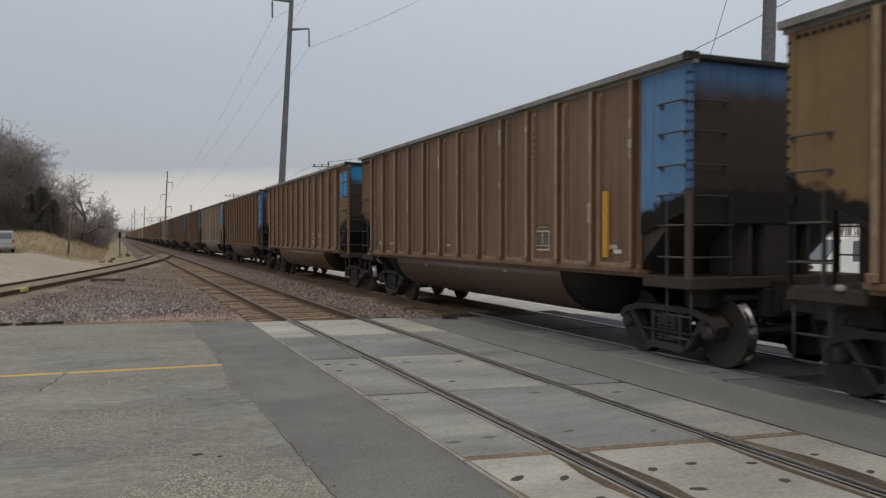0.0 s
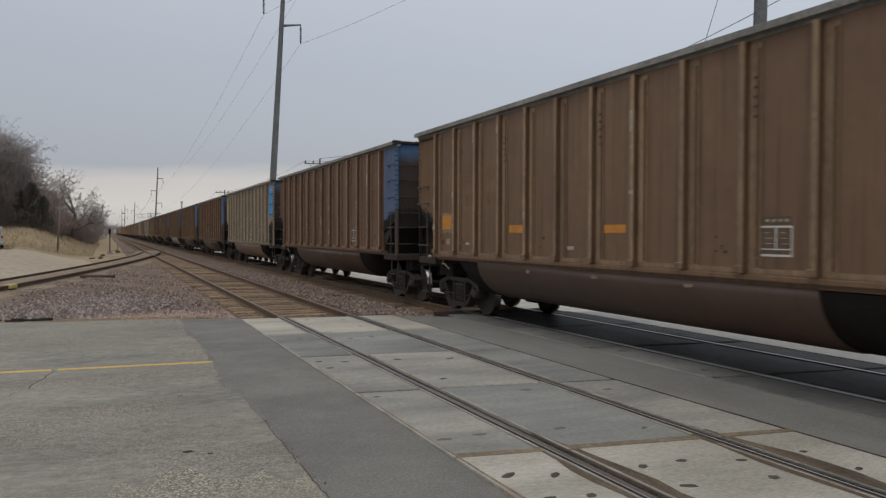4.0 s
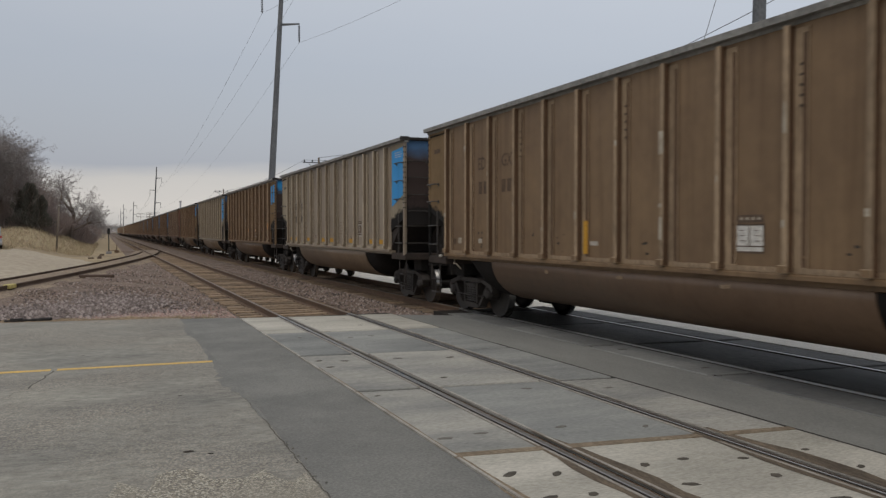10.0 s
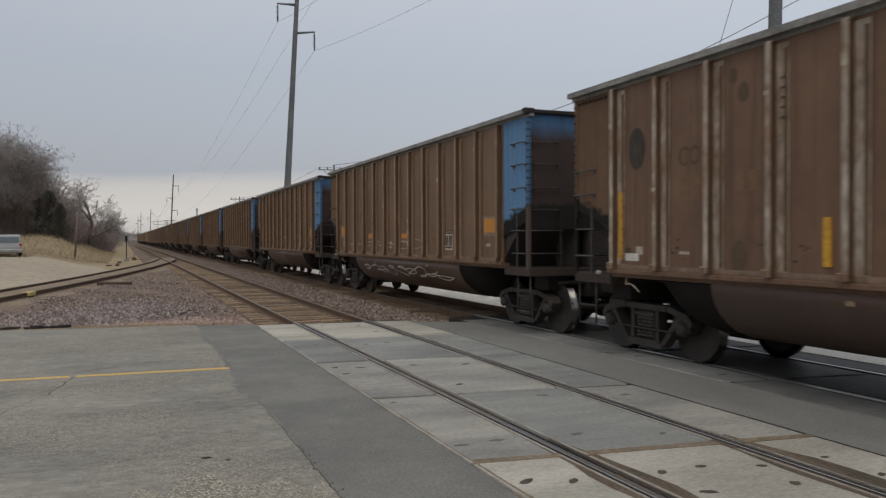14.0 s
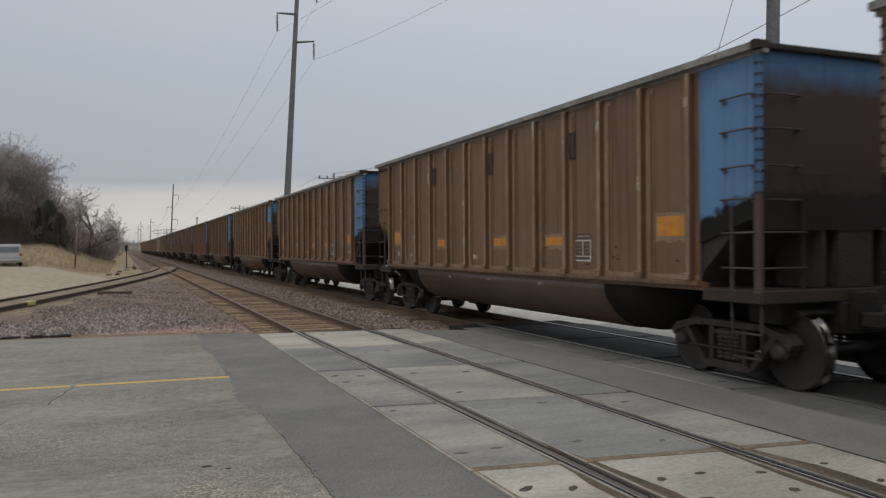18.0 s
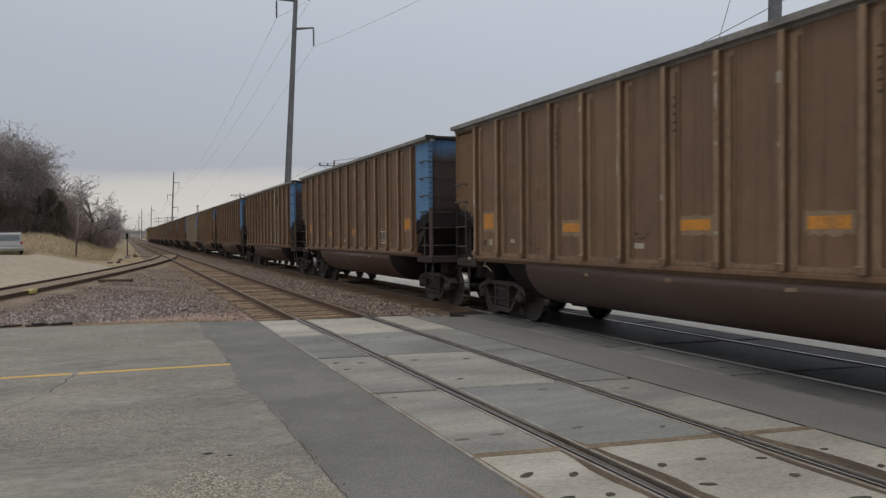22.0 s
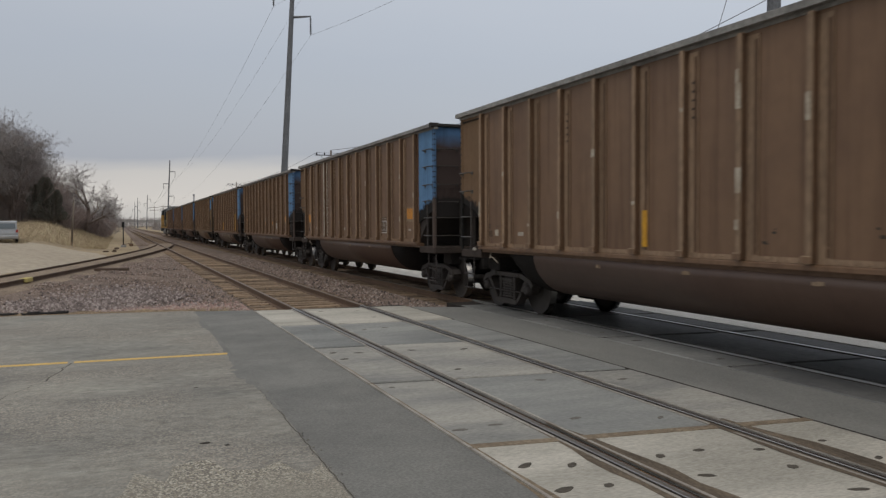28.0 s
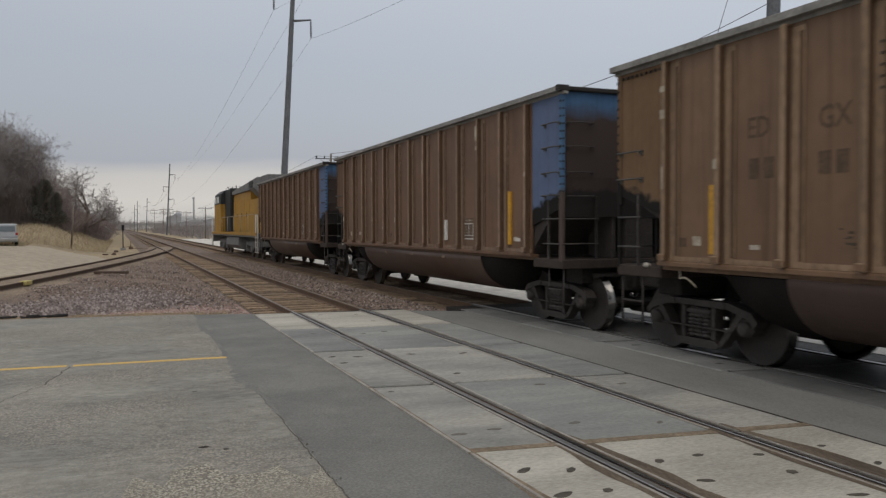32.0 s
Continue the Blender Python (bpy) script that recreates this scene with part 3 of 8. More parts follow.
        def grime(bm):
            """Dark brown dirt on the outer side of the far rail and the left of the near one, and tan dirt along the panels' free edge."""
            n = 48
            for x, y1, w0, s in ((xc + GAUGE + 0.085, 5.7, 0.17, 1), (xc - GAUGE - 0.085, 6.0, 0.11, -1)):
                ys = [-8.6 + (y1 + 8.6) * j / n for j in range(n + 1)]
                ring = [(x, y, w0 * min(1, (y1 + 0.3 - y) / 1.2) * random.uniform(.7, 1.15)) for y in ys]
                a = [bm.verts.new((x, y, -0.0017)) for x, y, w in ring]
                b = [bm.verts.new((x + s * w, y, -0.0017)) for x, y, w in ring]
                for j in range(n):
                    bm.faces.new((a[j], b[j], b[j + 1], a[j + 1]) if s == 1 else (b[j], a[j], a[j + 1], b[j + 1]))

        def edge_dirt(bm):
            n = 180
            x = xc - wo - 0.09
            ys = [-8.6 + 18.8 * j / n for j in range(n + 1)]
            wide = [(0.055 * min(1, 0.3 + (5.95 - y) / 2) if y < 5.9 else 0.022 if 6.6 < y < 7.6 or 8.3 < y < 9.6 else 0.008) * random.uniform(.75, 1.2) for y in ys]
            a = [bm.verts.new((x - w, y, -0.0135)) for w, y in zip(wide, ys)]
            b = [bm.verts.new((x + 0.6 * w, y, 0.0022)) for w, y in zip(wide, ys)]
            for j in range(n):
                bm.faces.new((a[j], b[j], b[j + 1], a[j + 1]))

        def seals(bm):
            for s in (-1, 1):
                xr = xc + s * GAUGE
                for a, b in ((0.054, 0.086), (-0.088, -0.12)):
                    box(bm, min(xr + s * a, xr + s * b), max(xr + s * a, xr + s * b), -9, ROAD_END - 0.25, -0.04, -0.011, 0.004)
        part("rubber_seal", mesh_of("rubber_seal", seals, SEAL), group, "grey rubber seals along the rails")
        if xc == TRACK_A:
            part("joint_dirt", mesh_of("joint_dirt", sand, SAND), group, "tan dirt packed in the joints")
            part("rail_dirt", mesh_of("rail_dirt", packed, GRIME), group, "rust-brown dirt packed beside the rails")
            part("rail_dirt", mesh_of("rail_dirt", grime, GRIME), group)
            part("edge_dirt", mesh_of("edge_dirt", edge_dirt, SAND), group, "tan dirt along the free edge of the panels")


build_panels()
build_ties()


def yellow_line():
    def fill(bm):
        for x0, x1 in ((-40, -0.66), (-0.58, 1.36)):
            box(bm, x0, x1, -0.062, 0.062, -0.012, -0.008)
    thing("road_line", "worn yellow centre line painted on the road", "road marking", kind="structure", m=pose(0, 11.4, 0, 0, 0, -3.0),
          me=mesh_of("road_line", fill, YELLOW))


yellow_line()


def ribbon(bm, pts, width, plane, level):
    """A flat painted or cracked line of the given width along pts, in the ground ("z") or on a wagon's side ("x")."""
    pts = [Vector((p[0], p[1])) for p in pts]
    left, right = [], []
    for i, p in enumerate(pts):
        d = (pts[min(i + 1, len(pts) - 1)] - pts[max(i - 1, 0)])
        d = Vector((-d.y, d.x)).normalized() * width / 2
        for store, q in ((left, p + d), (right, p - d)):
            lv = (level(q) if callable(level) else level) + i * (0.00003 if plane == "z" else -0.00005)
            store.append(bm.verts.new((q.x, q.y, lv) if plane == "z" else (lv, q.x, q.y)))
    for i in range(len(pts) - 1):
        bm.faces.new((left[i], left[i + 1], right[i + 1], right[i]))


def wander(a, b, n, wild, rng):
    """A jagged way from a to b."""
    out = []
    for i in range(n + 1):
        u = i / n
        out.append((a[0] + (b[0] - a[0]) * u + rng.uniform(-wild, wild), a[1] + (b[1] - a[1]) * u + rng.uniform(-wild, wild)))
    return out


CRACK = material("crack dirt", (0.13, 0.12, 0.10), 0.95, second=(0.06, 0.053, 0.045), scale=2, amount=0.8, grain=30, grain_amount=0.4)


def build_cracks():
    rng = random.Random(5)
    ways = [((-0.62, 11.35), (-0.82, 10.2), 10, 0.02, 0.02), ((-0.82, 10.2), (-1.25, 9.1), 10, 0.03, 0.008), ((1.39, 8.2), (1.39, 2.0), 60, 0.009, 0.013),
            ((1.40, 11.0), (1.38, 8.2), 20, 0.012, 0.006), ((-1.6, 5.0), (-0.4, 5.7), 12, 0.04, 0.012), ((5.755, 16.0), (5.755, 3.0), 30, 0.006, 0.045),
            ((6.99, 15.5), (6.99, 3.0), 30, 0.006, 0.035)]
    for a, b, n, wild, width in ways:
        def fill(bm):
            ribbon(bm, wander(a, b, n, wild, rng), width, "z", -0.0105)
        seam = a[0] > 2 or a[1] > 17
        thing("pavement_seam" if seam else "pavement_crack", "dark dirt-filled seam beside the crossing panels" if seam else "dark dirt-filled crack in the road", "seam" if seam else "crack",
              "seams of the crossing" if seam else "cracks in the road", "structure", me=mesh_of("pavement_crack", fill, RUBBER if seam else CRACK))

    def crumbs(bm):
        for i in range(60):
            x, y, r = 1.39 + rng.gauss(0, 0.05), rng.uniform(3.5, 9), rng.uniform(0.004, 0.011)
            spin(bm, [(-r * 0.6, r * 0.5), (0, r), (r * 0.6, r * 0.5)], "z", 5, (x, y, -0.008))
    thing("loose_stones", "loose stones along the asphalt seam", "stones", kind="stuff", me=mesh_of("loose_stones", crumbs, CONCRETE))


build_cracks()


def asphalt_feather():
    """The thin ragged lip of the asphalt where it runs out on the concrete."""
    rng = random.Random(27)

    def fill(bm):
        n = 70
        ys = [7.6 + 8.0 * j / n for j in range(n + 1)]
        a = [bm.verts.new((1.405 - (0.03 + 0.13 * (0.5 + 0.5 * math.sin(1.9 * y + 2 * math.sin(0.8 * y)))) * min(1, (y - 7.6) / 1.2 + 0.05) * rng.uniform(.5, 1.2), y, -0.0088)) for y in ys]
        b = [bm.verts.new((1.42, y, -0.0088)) for y in ys]
        for j in range(n):
            bm.faces.new((a[j], b[j], b[j + 1], a[j + 1]))
    thing("asphalt_lip", "ragged thin lip of grey asphalt over the concrete", "road", kind="structure", me=mesh_of("asphalt_lip", fill, ASPHALT))


asphalt_feather()


def worn_patch():
    """Where the road's skin has worn down to coarse tan aggregate, beside the asphalt seam."""
    rng = random.Random(15)

    def fill(bm):
        ring = []
        for i in range(64):
            a = 2 * math.pi * i / 64
            r = 1 + rng.uniform(-.16, .12)
            ring.append(bm.verts.new((min(1.375, 0.6 + 1.25 * r * math.cos(a)), 4.2 + 1.9 * r * math.sin(a), -0.0085)))
        bm.faces.new(ring)
    thing("worn_patch", "worn patch of coarse tan exposed aggregate", "road", kind="structure", me=mesh_of("worn_patch", fill, COARSE))


worn_patch()


def road_scuffs():
    """Pale scrapes and a few dark spots on the road."""
    rng = random.Random(41)
    for i in range(12):
        x, y, w = rng.uniform(-2.6, 0.9), rng.uniform(6.2, 8.6), rng.uniform(0.06, 0.22)

        def scrape(bm):
            ribbon(bm, wander((x, y), (x + w, y + rng.uniform(-.04, .1)), 6, 0.012, rng), rng.uniform(0.006, 0.014), "z", -0.0098)
        thing("road_scuff", "short pale scrape on the road", "scrape", "scrapes on the road", "structure", me=mesh_of("road_scuff", scrape, SCUFF))
    for x, y, r in ((0.62, 6.75, 0.035), (0.78, 6.62, 0.022), (0.75, 9.1, 0.02), (-0.9, 5.9, 0.02), (0.2, 5.9, 0.016), (-0.3, 12.6, 0.02)):
        def spot(bm):
            bm.faces.new([bm.verts.new((x + r * 1.4 * math.cos(a) * rng.uniform(.7, 1.1), y + r * math.sin(a) * rng.uniform(.7, 1.1), -0.0096)) for a in [2 * math.pi * i / 10 for i in range(10)]])
        thing("road_stain", "small dark spot on the road", "stain", "stains on the road", "structure", me=mesh_of("road_stain", spot, RUBBER))


road_scuffs()


def spur_x(y):
    """The right rail of the spur: it curves in and joins the empty track at a turnout."""
    if y < 66:
        u = 66 - y
        return 3.41 - 0.135 * u - 0.0012 * u * u
    w = min(y - 66, 22.4)
    return 3.41 + 0.135 * w - 0.003013 * w * w


def build_spur():
    group = thing("spur_track", "rusty curved spur track joining through a turnout", "railway track", kind="structure")
    ys = [-9 + 2.0 * i for i in range(49)]
    ys = [y for y in ys if y < 88]
    prof = [(-0.07, -0.17), (0.07, -0.17), (0.012, -0.13), (0.012, -0.045), (0.036, -0.03), (0.03, 0.002), (-0.03, 0.002), (-0.036, -0.03), (-0.012, -0.045), (-0.012, -0.13)]
    for off in (-1.52, 0.0):
        def fill(bm):
            rings = [[bm.verts.new((spur_x(y) + off + px, y, pz + 0.004)) for px, pz in prof] for y in ys]
            for r0, r1 in zip(rings, rings[1:]):
                for i in range(len(prof)):
                    bm.faces.new((r0[i], r0[(i + 1) % len(prof)], r1[(i + 1) % len(prof)], r1[i]))
            bmesh.ops.recalc_face_normals(bm, faces=bm.faces)
        part("spur_rail", mesh_of("spur_rail", fill, RAIL_OLD), group)
    me = mesh_of("spur_tie", tie_mesh, TIE)
    rng = random.Random(9)
    y = ROAD_END + 1.2
    while y < 64:
        slope = math.degrees(math.atan(spur_x(y + 0.5) - spur_x(y - 0.5)))
        part("tie", me, group, m=pose(spur_x(y) - 0.76, y, rng.uniform(-0.06, -0.018), 0, 0, -slope + rng.uniform(-1, 1)))
        y += 0.56

    def bed(bm):
        rings = [[bm.verts.new((spur_x(y) - 0.76 + px, y, pz)) for px, pz in ((-2.0, -0.42), (-1.4, -0.12), (-0.80, -0.085), (-0.70, -0.085), (0.64, -0.085), (0.86, -0.17), (1.6, -0.182), (2.2, -0.42))] for y in range(int(ROAD_END) + 2, 88, 2)]
        for r0, r1 in zip(rings, rings[1:]):
            for i in range(7):
                bm.faces.new((r0[i], r0[i + 1], r1[i + 1], r1[i]))
    part("spur_bed", mesh_of("spur_bed", bed, SPUR_DIRT), group, "dirty stone and cinders under the spur")


build_spur()


def scatter_stones(name, label, count, spot, sizes, mat, seed):
    """Many loose stones as one mesh."""
    rng = np.random.default_rng(seed)
    octa = np.array([(1, 0, 0), (-1, 0, 0), (0, 1, 0), (0, -1, 0), (0, 0, 1), (0, 0, -1)], float)
    tri = np.array([(0, 2, 4), (2, 1, 4), (1, 3, 4), (3, 0, 4), (2, 0, 5), (1, 2, 5), (3, 1, 5), (0, 3, 5)])
    centres = spot(rng, count)
    r = rng.uniform(*sizes, (count, 1, 1)) * rng.uniform(0.55, 1.3, (count, 6, 3))
    turn = rng.uniform(0, 2 * math.pi, count)
    c, s = np.cos(turn)[:, None], np.sin(turn)[:, None]
    p = octa[None] * r
    p = np.stack([p[..., 0] * c - p[..., 1] * s, p[..., 0] * s + p[..., 1] * c + 0.3 * p[..., 2], p[..., 2] * 0.8], -1) + centres[:, None, :]
    f = tri[None] + 6 * np.arange(count)[:, None, None]
    me = bpy.data.meshes.new(name)
    me.from_pydata(p.reshape(-1, 3).tolist(), [], f.reshape(-1, 3).tolist())
    me.materials.append(mat)
    return thing(name, label, "stones", kind="stuff", me=me)


def stones_west(rng, n):
    y = ROAD_END + 0.3 + 34 * rng.random(n) ** 1.7
    x0 = np.array([max(-3.5, spur_x(v) + 0.5) for v in y])
    x = x0 + (2.75 - x0) * rng.random(n)
    bare = np.sin(1.7 * x + 0.6 * y) + np.sin(0.9 * x - 1.3 * y + 2) + 0.7 * np.sin(3.1 * x + 2.3 * y)
    x = np.where(bare > 1.1, x + 0.9 * rng.standard_normal(n), x)
    x = np.clip(x, x0, 2.75)
    return np.stack([x, y, -0.19 + 0.035 * np.sin(x * 2.1 + y * 0.9 + 1.3 * np.sin(y * 0.37)) * (x < 2.4)], -1)


def stones_middle(rng, n):
    y = ROAD_END - 0.5 + 34 * rng.random(n) ** 1.6
    return np.stack([5.55 + 1.5 * rng.random(n), y, np.full(n, -0.17)], -1)


def stones_between(rng, n):
    y = ROAD_END + 30 * rng.random(n) ** 1.5
    return np.stack([2.8 + 2.8 * rng.random(n), y, np.full(n, -0.195)], -1)


def stones_edge(rng, n):
    y = ROAD_END + 0.2 + 1.2 * rng.random(n)
    return np.stack([-6 + 8 * rng.random(n), y + 0.5, np.full(n, -0.16)], -1)


STONE = island_material("ballast stones", [(0.235, 0.178, 0.145), (0.14, 0.109, 0.092), (0.36, 0.30, 0.26), (0.20, 0.147, 0.117), (0.075, 0.062, 0.055), (0.225, 0.175, 0.147), (0.17, 0.13, 0.107), (0.27, 0.20, 0.17)])
PINK = island_material("pink stones", [(0.37, 0.265, 0.23), (0.28, 0.19, 0.165), (0.42, 0.34, 0.30), (0.33, 0.215, 0.18)])
CINDER = island_material("brown cinders", [(0.085, 0.063, 0.047), (0.056, 0.043, 0.034), (0.125, 0.097, 0.075), (0.04, 0.032, 0.026)])
GREY = island_material("violet grey stones", [(0.20, 0.163, 0.147), (0.125, 0.10, 0.092), (0.265, 0.218, 0.20), (0.35, 0.30, 0.275), (0.16, 0.13, 0.118)])


def heap(cx, cy, sx, sy, lift):
    """Stones strewn round a spot."""
    def spot(rng, n):
        x, y = cx + sx * rng.standard_normal(n), cy + sy * rng.standard_normal(n)
        y = np.maximum(y, ROAD_END + 0.4)
        x = np.minimum(x, 2.7)
        return np.stack([x, y, -0.17 + lift * np.exp(-((x - cx) / sx) ** 2 - ((y - cy) / sy) ** 2)], -1)
    return spot


scatter_stones("ballast_stones", "loose pink and grey crushed stone beside the track", 27000, stones_west, (0.017, 0.047), STONE, 1)
scatter_stones("ballast_stones", "patch of pink crushed stone near the road", 3000, heap(0.9, 19.0, 0.9, 0.8, 0.03), (0.02, 0.045), PINK, 11)
scatter_stones("ballast_stones", "patch of dark grey crushed stone", 2600, heap(0.2, 22.8, 0.9, 2.2, 0.08), (0.03, 0.065), GREY, 12)
scatter_stones("ballast_stones", "patch of grey violet crushed stone beside the spur", 1800, heap(-1.4, 21.0, 0.9, 1.3, 0.06), (0.025, 0.06), GREY, 13)
scatter_stones("ballast_stones", "loose grey brown crushed stone between the tracks", 6500, stones_middle, (0.022, 0.055), STONE, 2)
scatter_stones("ballast_stones", "crushed stone between the ties", 7000, stones_between, (0.02, 0.04), CINDER, 3)
scatter_stones("ballast_stones", "small stones along the road edge", 2500, stones_edge, (0.012, 0.035), STONE, 4)


def road_edge(x):
    """Where the concrete road ends on the near side of the tracks."""
    return ROAD_END + 0.4 + (1.4 - x) * 0.5 / 3.4 if x > -2 else ROAD_END + 0.9 - (x + 2) * 0.7 / 58


def verge():
    """A low uneven ridge of tan dirt and dead grass along the road's edge."""
    def fill(bm):
        rows = []
        for i in range(64):
            x = -14 + i * 0.245
            y = road_edge(x) + 0.01
            lift = 0.018 + 0.016 * math.sin(i * 1.3) + 0.012 * math.sin(i * 2.9 + 1)
            rows.append([bm.verts.new(p) for p in ((x, y - 0.05, -0.0105), (x, y + 0.12, lift), (x, y + 0.4 + 0.1 * math.sin(i * 0.9), -0.03 + lift), (x, y + 0.8, -0.19))])
        for r0, r1 in zip(rows, rows[1:]):
            for j in range(3):
                bm.faces.new((r0[j], r1[j], r1[j + 1], r0[j + 1]))
    thing("verge", "low ridge of tan dirt and dead grass along the road", "verge", kind="structure", me=mesh_of("verge", fill, VERGE))


VERGE = material("tan verge dirt", (0.29, 0.215, 0.135), 0.95, second=(0.15, 0.108, 0.07), scale=1.6, amount=0.9, grain=18, grain_amount=0.5, bump=0.6, bump_scale=40)
verge()

# ---- the coal train ----
BROWN = material("brown wagon paint", (0.190, 0.112, 0.063), 0.55, second=(0.128, 0.073, 0.044), scale=0.7, amount=0.75, grain=5, grain_amount=0.05, streak=0.6, spec=0.42)
GOLD = material("tan wagon paint", (0.215, 0.138, 0.074), 0.54, second=(0.145, 0.090, 0.050), scale=0.9, amount=0.75, grain=5, grain_amount=0.06, streak=0.5, spec=0.35)
DARK = material("dark brown wagon paint", (0.170, 0.096, 0.056), 0.58, second=(0.105, 0.06, 0.039), scale=0.9, amount=0.7, grain=5, grain_amount=0.06, streak=0.6, spec=0.4)
BEIGE = material("beige wagon metal", (0.315, 0.256, 0.188), 0.42, second=(0.19, 0.146, 0.104), scale=0.55, amount=0.9, grain=5, grain_amount=0.05, streak=0.6, spec=0.75)
RED = material("red brown wagon paint", (0.20, 0.095, 0.06), 0.75, second=(0.14, 0.075, 0.05), scale=0.9, amount=0.6, grain=5, grain_amount=0.05, streak=0.5)
TUB = material("sooty brown tub", (0.078, 0.046, 0.034), 0.46, second=(0.108, 0.070, 0.051), scale=0.7, amount=0.6, grain=14, grain_amount=0.06, streak=0.3, spec=0.5)
TUB_TAN = material("tan tub", (0.145, 0.090, 0.054), 0.46, second=(0.105, 0.066, 0.043), scale=0.6, amount=0.8, grain=14, grain_amount=0.06, streak=0.4, spec=0.5)
TUB_BEIGE = material("dusty beige tub", (0.235, 0.172, 0.115), 0.46, second=(0.15, 0.104, 0.07), scale=0.6, amount=0.8, grain=14, grain_amount=0.06, streak=0.4, spec=0.5)
TUB_PALE = material("pale tub", (0.44, 0.41, 0.35), 0.7, second=(0.33, 0.30, 0.25), scale=0.8, amount=0.6, grain=14, grain_amount=0.04, streak=0.15)
CHORD = material("weathered top chord", (0.275, 0.268, 0.25), 0.7, second=(0.11, 0.105, 0.10), scale=1.6, amount=0.7, grain=20)
BLACK = material("sooty black steel", (0.027, 0.025, 0.024), 0.8, second=(0.042, 0.037, 0.033), scale=1.5, amount=0.6, grain=20, spec=0.2)
WHEEL_STEEL = material("sooty wheel steel", (0.028, 0.025, 0.023), 0.5, second=(0.045, 0.036, 0.031), scale=3, amount=0.6, spec=0.35)
BOGIE = material("grimy cast steel", (0.060, 0.051, 0.046), 0.58, second=(0.026, 0.023, 0.021), scale=3, amount=0.8, grain=25, spec=0.3)
BAY_STEEL = material("dark bay steel", (0.048, 0.042, 0.039), 0.9, second=(0.068, 0.058, 0.052), scale=2, amount=0.6, spec=0.15)
TUB_BLACK = material("near-black belly end", (0.016, 0.0145, 0.0135), 0.9, second=(0.028, 0.024, 0.022), scale=2, amount=0.6, spec=0.08)
COIL = material("worn spring steel", (0.058, 0.052, 0.048), 0.55, second=(0.04, 0.034, 0.031), scale=5, amount=0.6)
TREAD = material("polished wheel rim", (0.15, 0.147, 0.143), 0.13, 1.0, amount=0.4)
SILL = material("sooty end sill", (0.062, 0.047, 0.039), 0.75, second=(0.032, 0.026, 0.023), scale=2, amount=0.7, spec=0.2)
# flank colours: weathered paint, with the rib's shaded side put into them
FLANK = material("rusty rib flank darkened as shade", (0.126, 0.072, 0.040), 0.75, second=(0.075, 0.045, 0.028), scale=1.5, amount=0.7, streak=0.4)
FLANK_PALE = material("dirty rib flank darkened as shade", (0.235, 0.19, 0.135), 0.8, second=(0.15, 0.118, 0.083), scale=1.5, amount=0.7, streak=0.4)
IRON = material("grab iron", (0.085, 0.08, 0.075), 0.55, amount=0.5)
# under the ragged soot edge the black paints the opening's shade
BLUE = soot_shade_paint("faded blue end paint", (0.13, 0.255, 0.435), (0.017, 0.016, 0.015), 0.30, 0.07, 0.31, 0.36)
BLUE_DULL = soot_shade_paint("dull violet blue end paint", (0.125, 0.165, 0.27), (0.017, 0.016, 0.015), 0.30, 0.07, 0.31, 0.36)
POST_BLUE = soot_shade_paint("sooty corner post", (0.095, 0.18, 0.31), (0.095, 0.072, 0.062), 2.4, 0.12)
SKYBLUE = material("bright blue end paint", (0.035, 0.31, 0.70), 0.6, second=(0.05, 0.27, 0.58), amount=0.4, grain_amount=0.08, streak=0.3)
END_BLUE = soot_shade_paint("sooty blue end wall", (0.075, 0.145, 0.26), (0.060, 0.044, 0.040), 3.72, 0.3)
# soot edge above; the black below paints the shade under the end wall
SKIRT = soot_shade_paint("end skirt with soot and painted shade", (0.060, 0.044, 0.040), (0.026, 0.023, 0.022), 2.52, 0.06, 0.0, 0.3)
END_RED = soot_shade_paint("sooty red brown end wall", (0.12, 0.062, 0.045), (0.05, 0.028, 0.024), 3.3, 0.5)
BLUE_FADE = soot_shade_paint("soot-faded bright blue", (0.04, 0.24, 0.50), (0.07, 0.06, 0.06), 3.55, 0.35)
ORANGE = material("weathered orange reflector paint", (0.62, 0.25, 0.03), 0.6, second=(0.30, 0.16, 0.065), scale=4, amount=0.7)
AMBER = material("yellow stripe paint", (0.60, 0.315, 0.028), 0.6, second=(0.4, 0.21, 0.045), scale=4, amount=0.6)
WHITE = material("dirty white paint", (0.62, 0.60, 0.56), 0.7, second=(0.4, 0.36, 0.3), scale=8, amount=0.5)
STENCIL = material("black stencil paint", (0.035, 0.03, 0.026), 0.8, second=(0.09, 0.07, 0.05), scale=7, amount=0.8)
CHALK = material("pale scrawl paint", (0.45, 0.40, 0.32), 0.8, second=(0.25, 0.19, 0.13), scale=5, amount=0.8)

RIB_OF = {}
for base_mat, col in ((BROWN, (0.30, 0.205, 0.132)), (GOLD, (0.345, 0.25, 0.16)), (DARK, (0.27, 0.185, 0.13)), (BEIGE, (0.43, 0.365, 0.28))):
    RIB_OF[base_mat.name] = material("worn rib paint " + base_mat.name, col, 0.7, second=tuple(c * 0.62 for c in col), scale=2.2, amount=0.75, grain=18, grain_amount=0.2, streak=0.35, vary=0.16, stretch=(1, 1, 0.5))
WHITE_RIB = material("white rib paint", (0.55, 0.52, 0.46), 0.7, second=(0.33, 0.27, 0.2), scale=3, amount=0.7, streak=0.5)
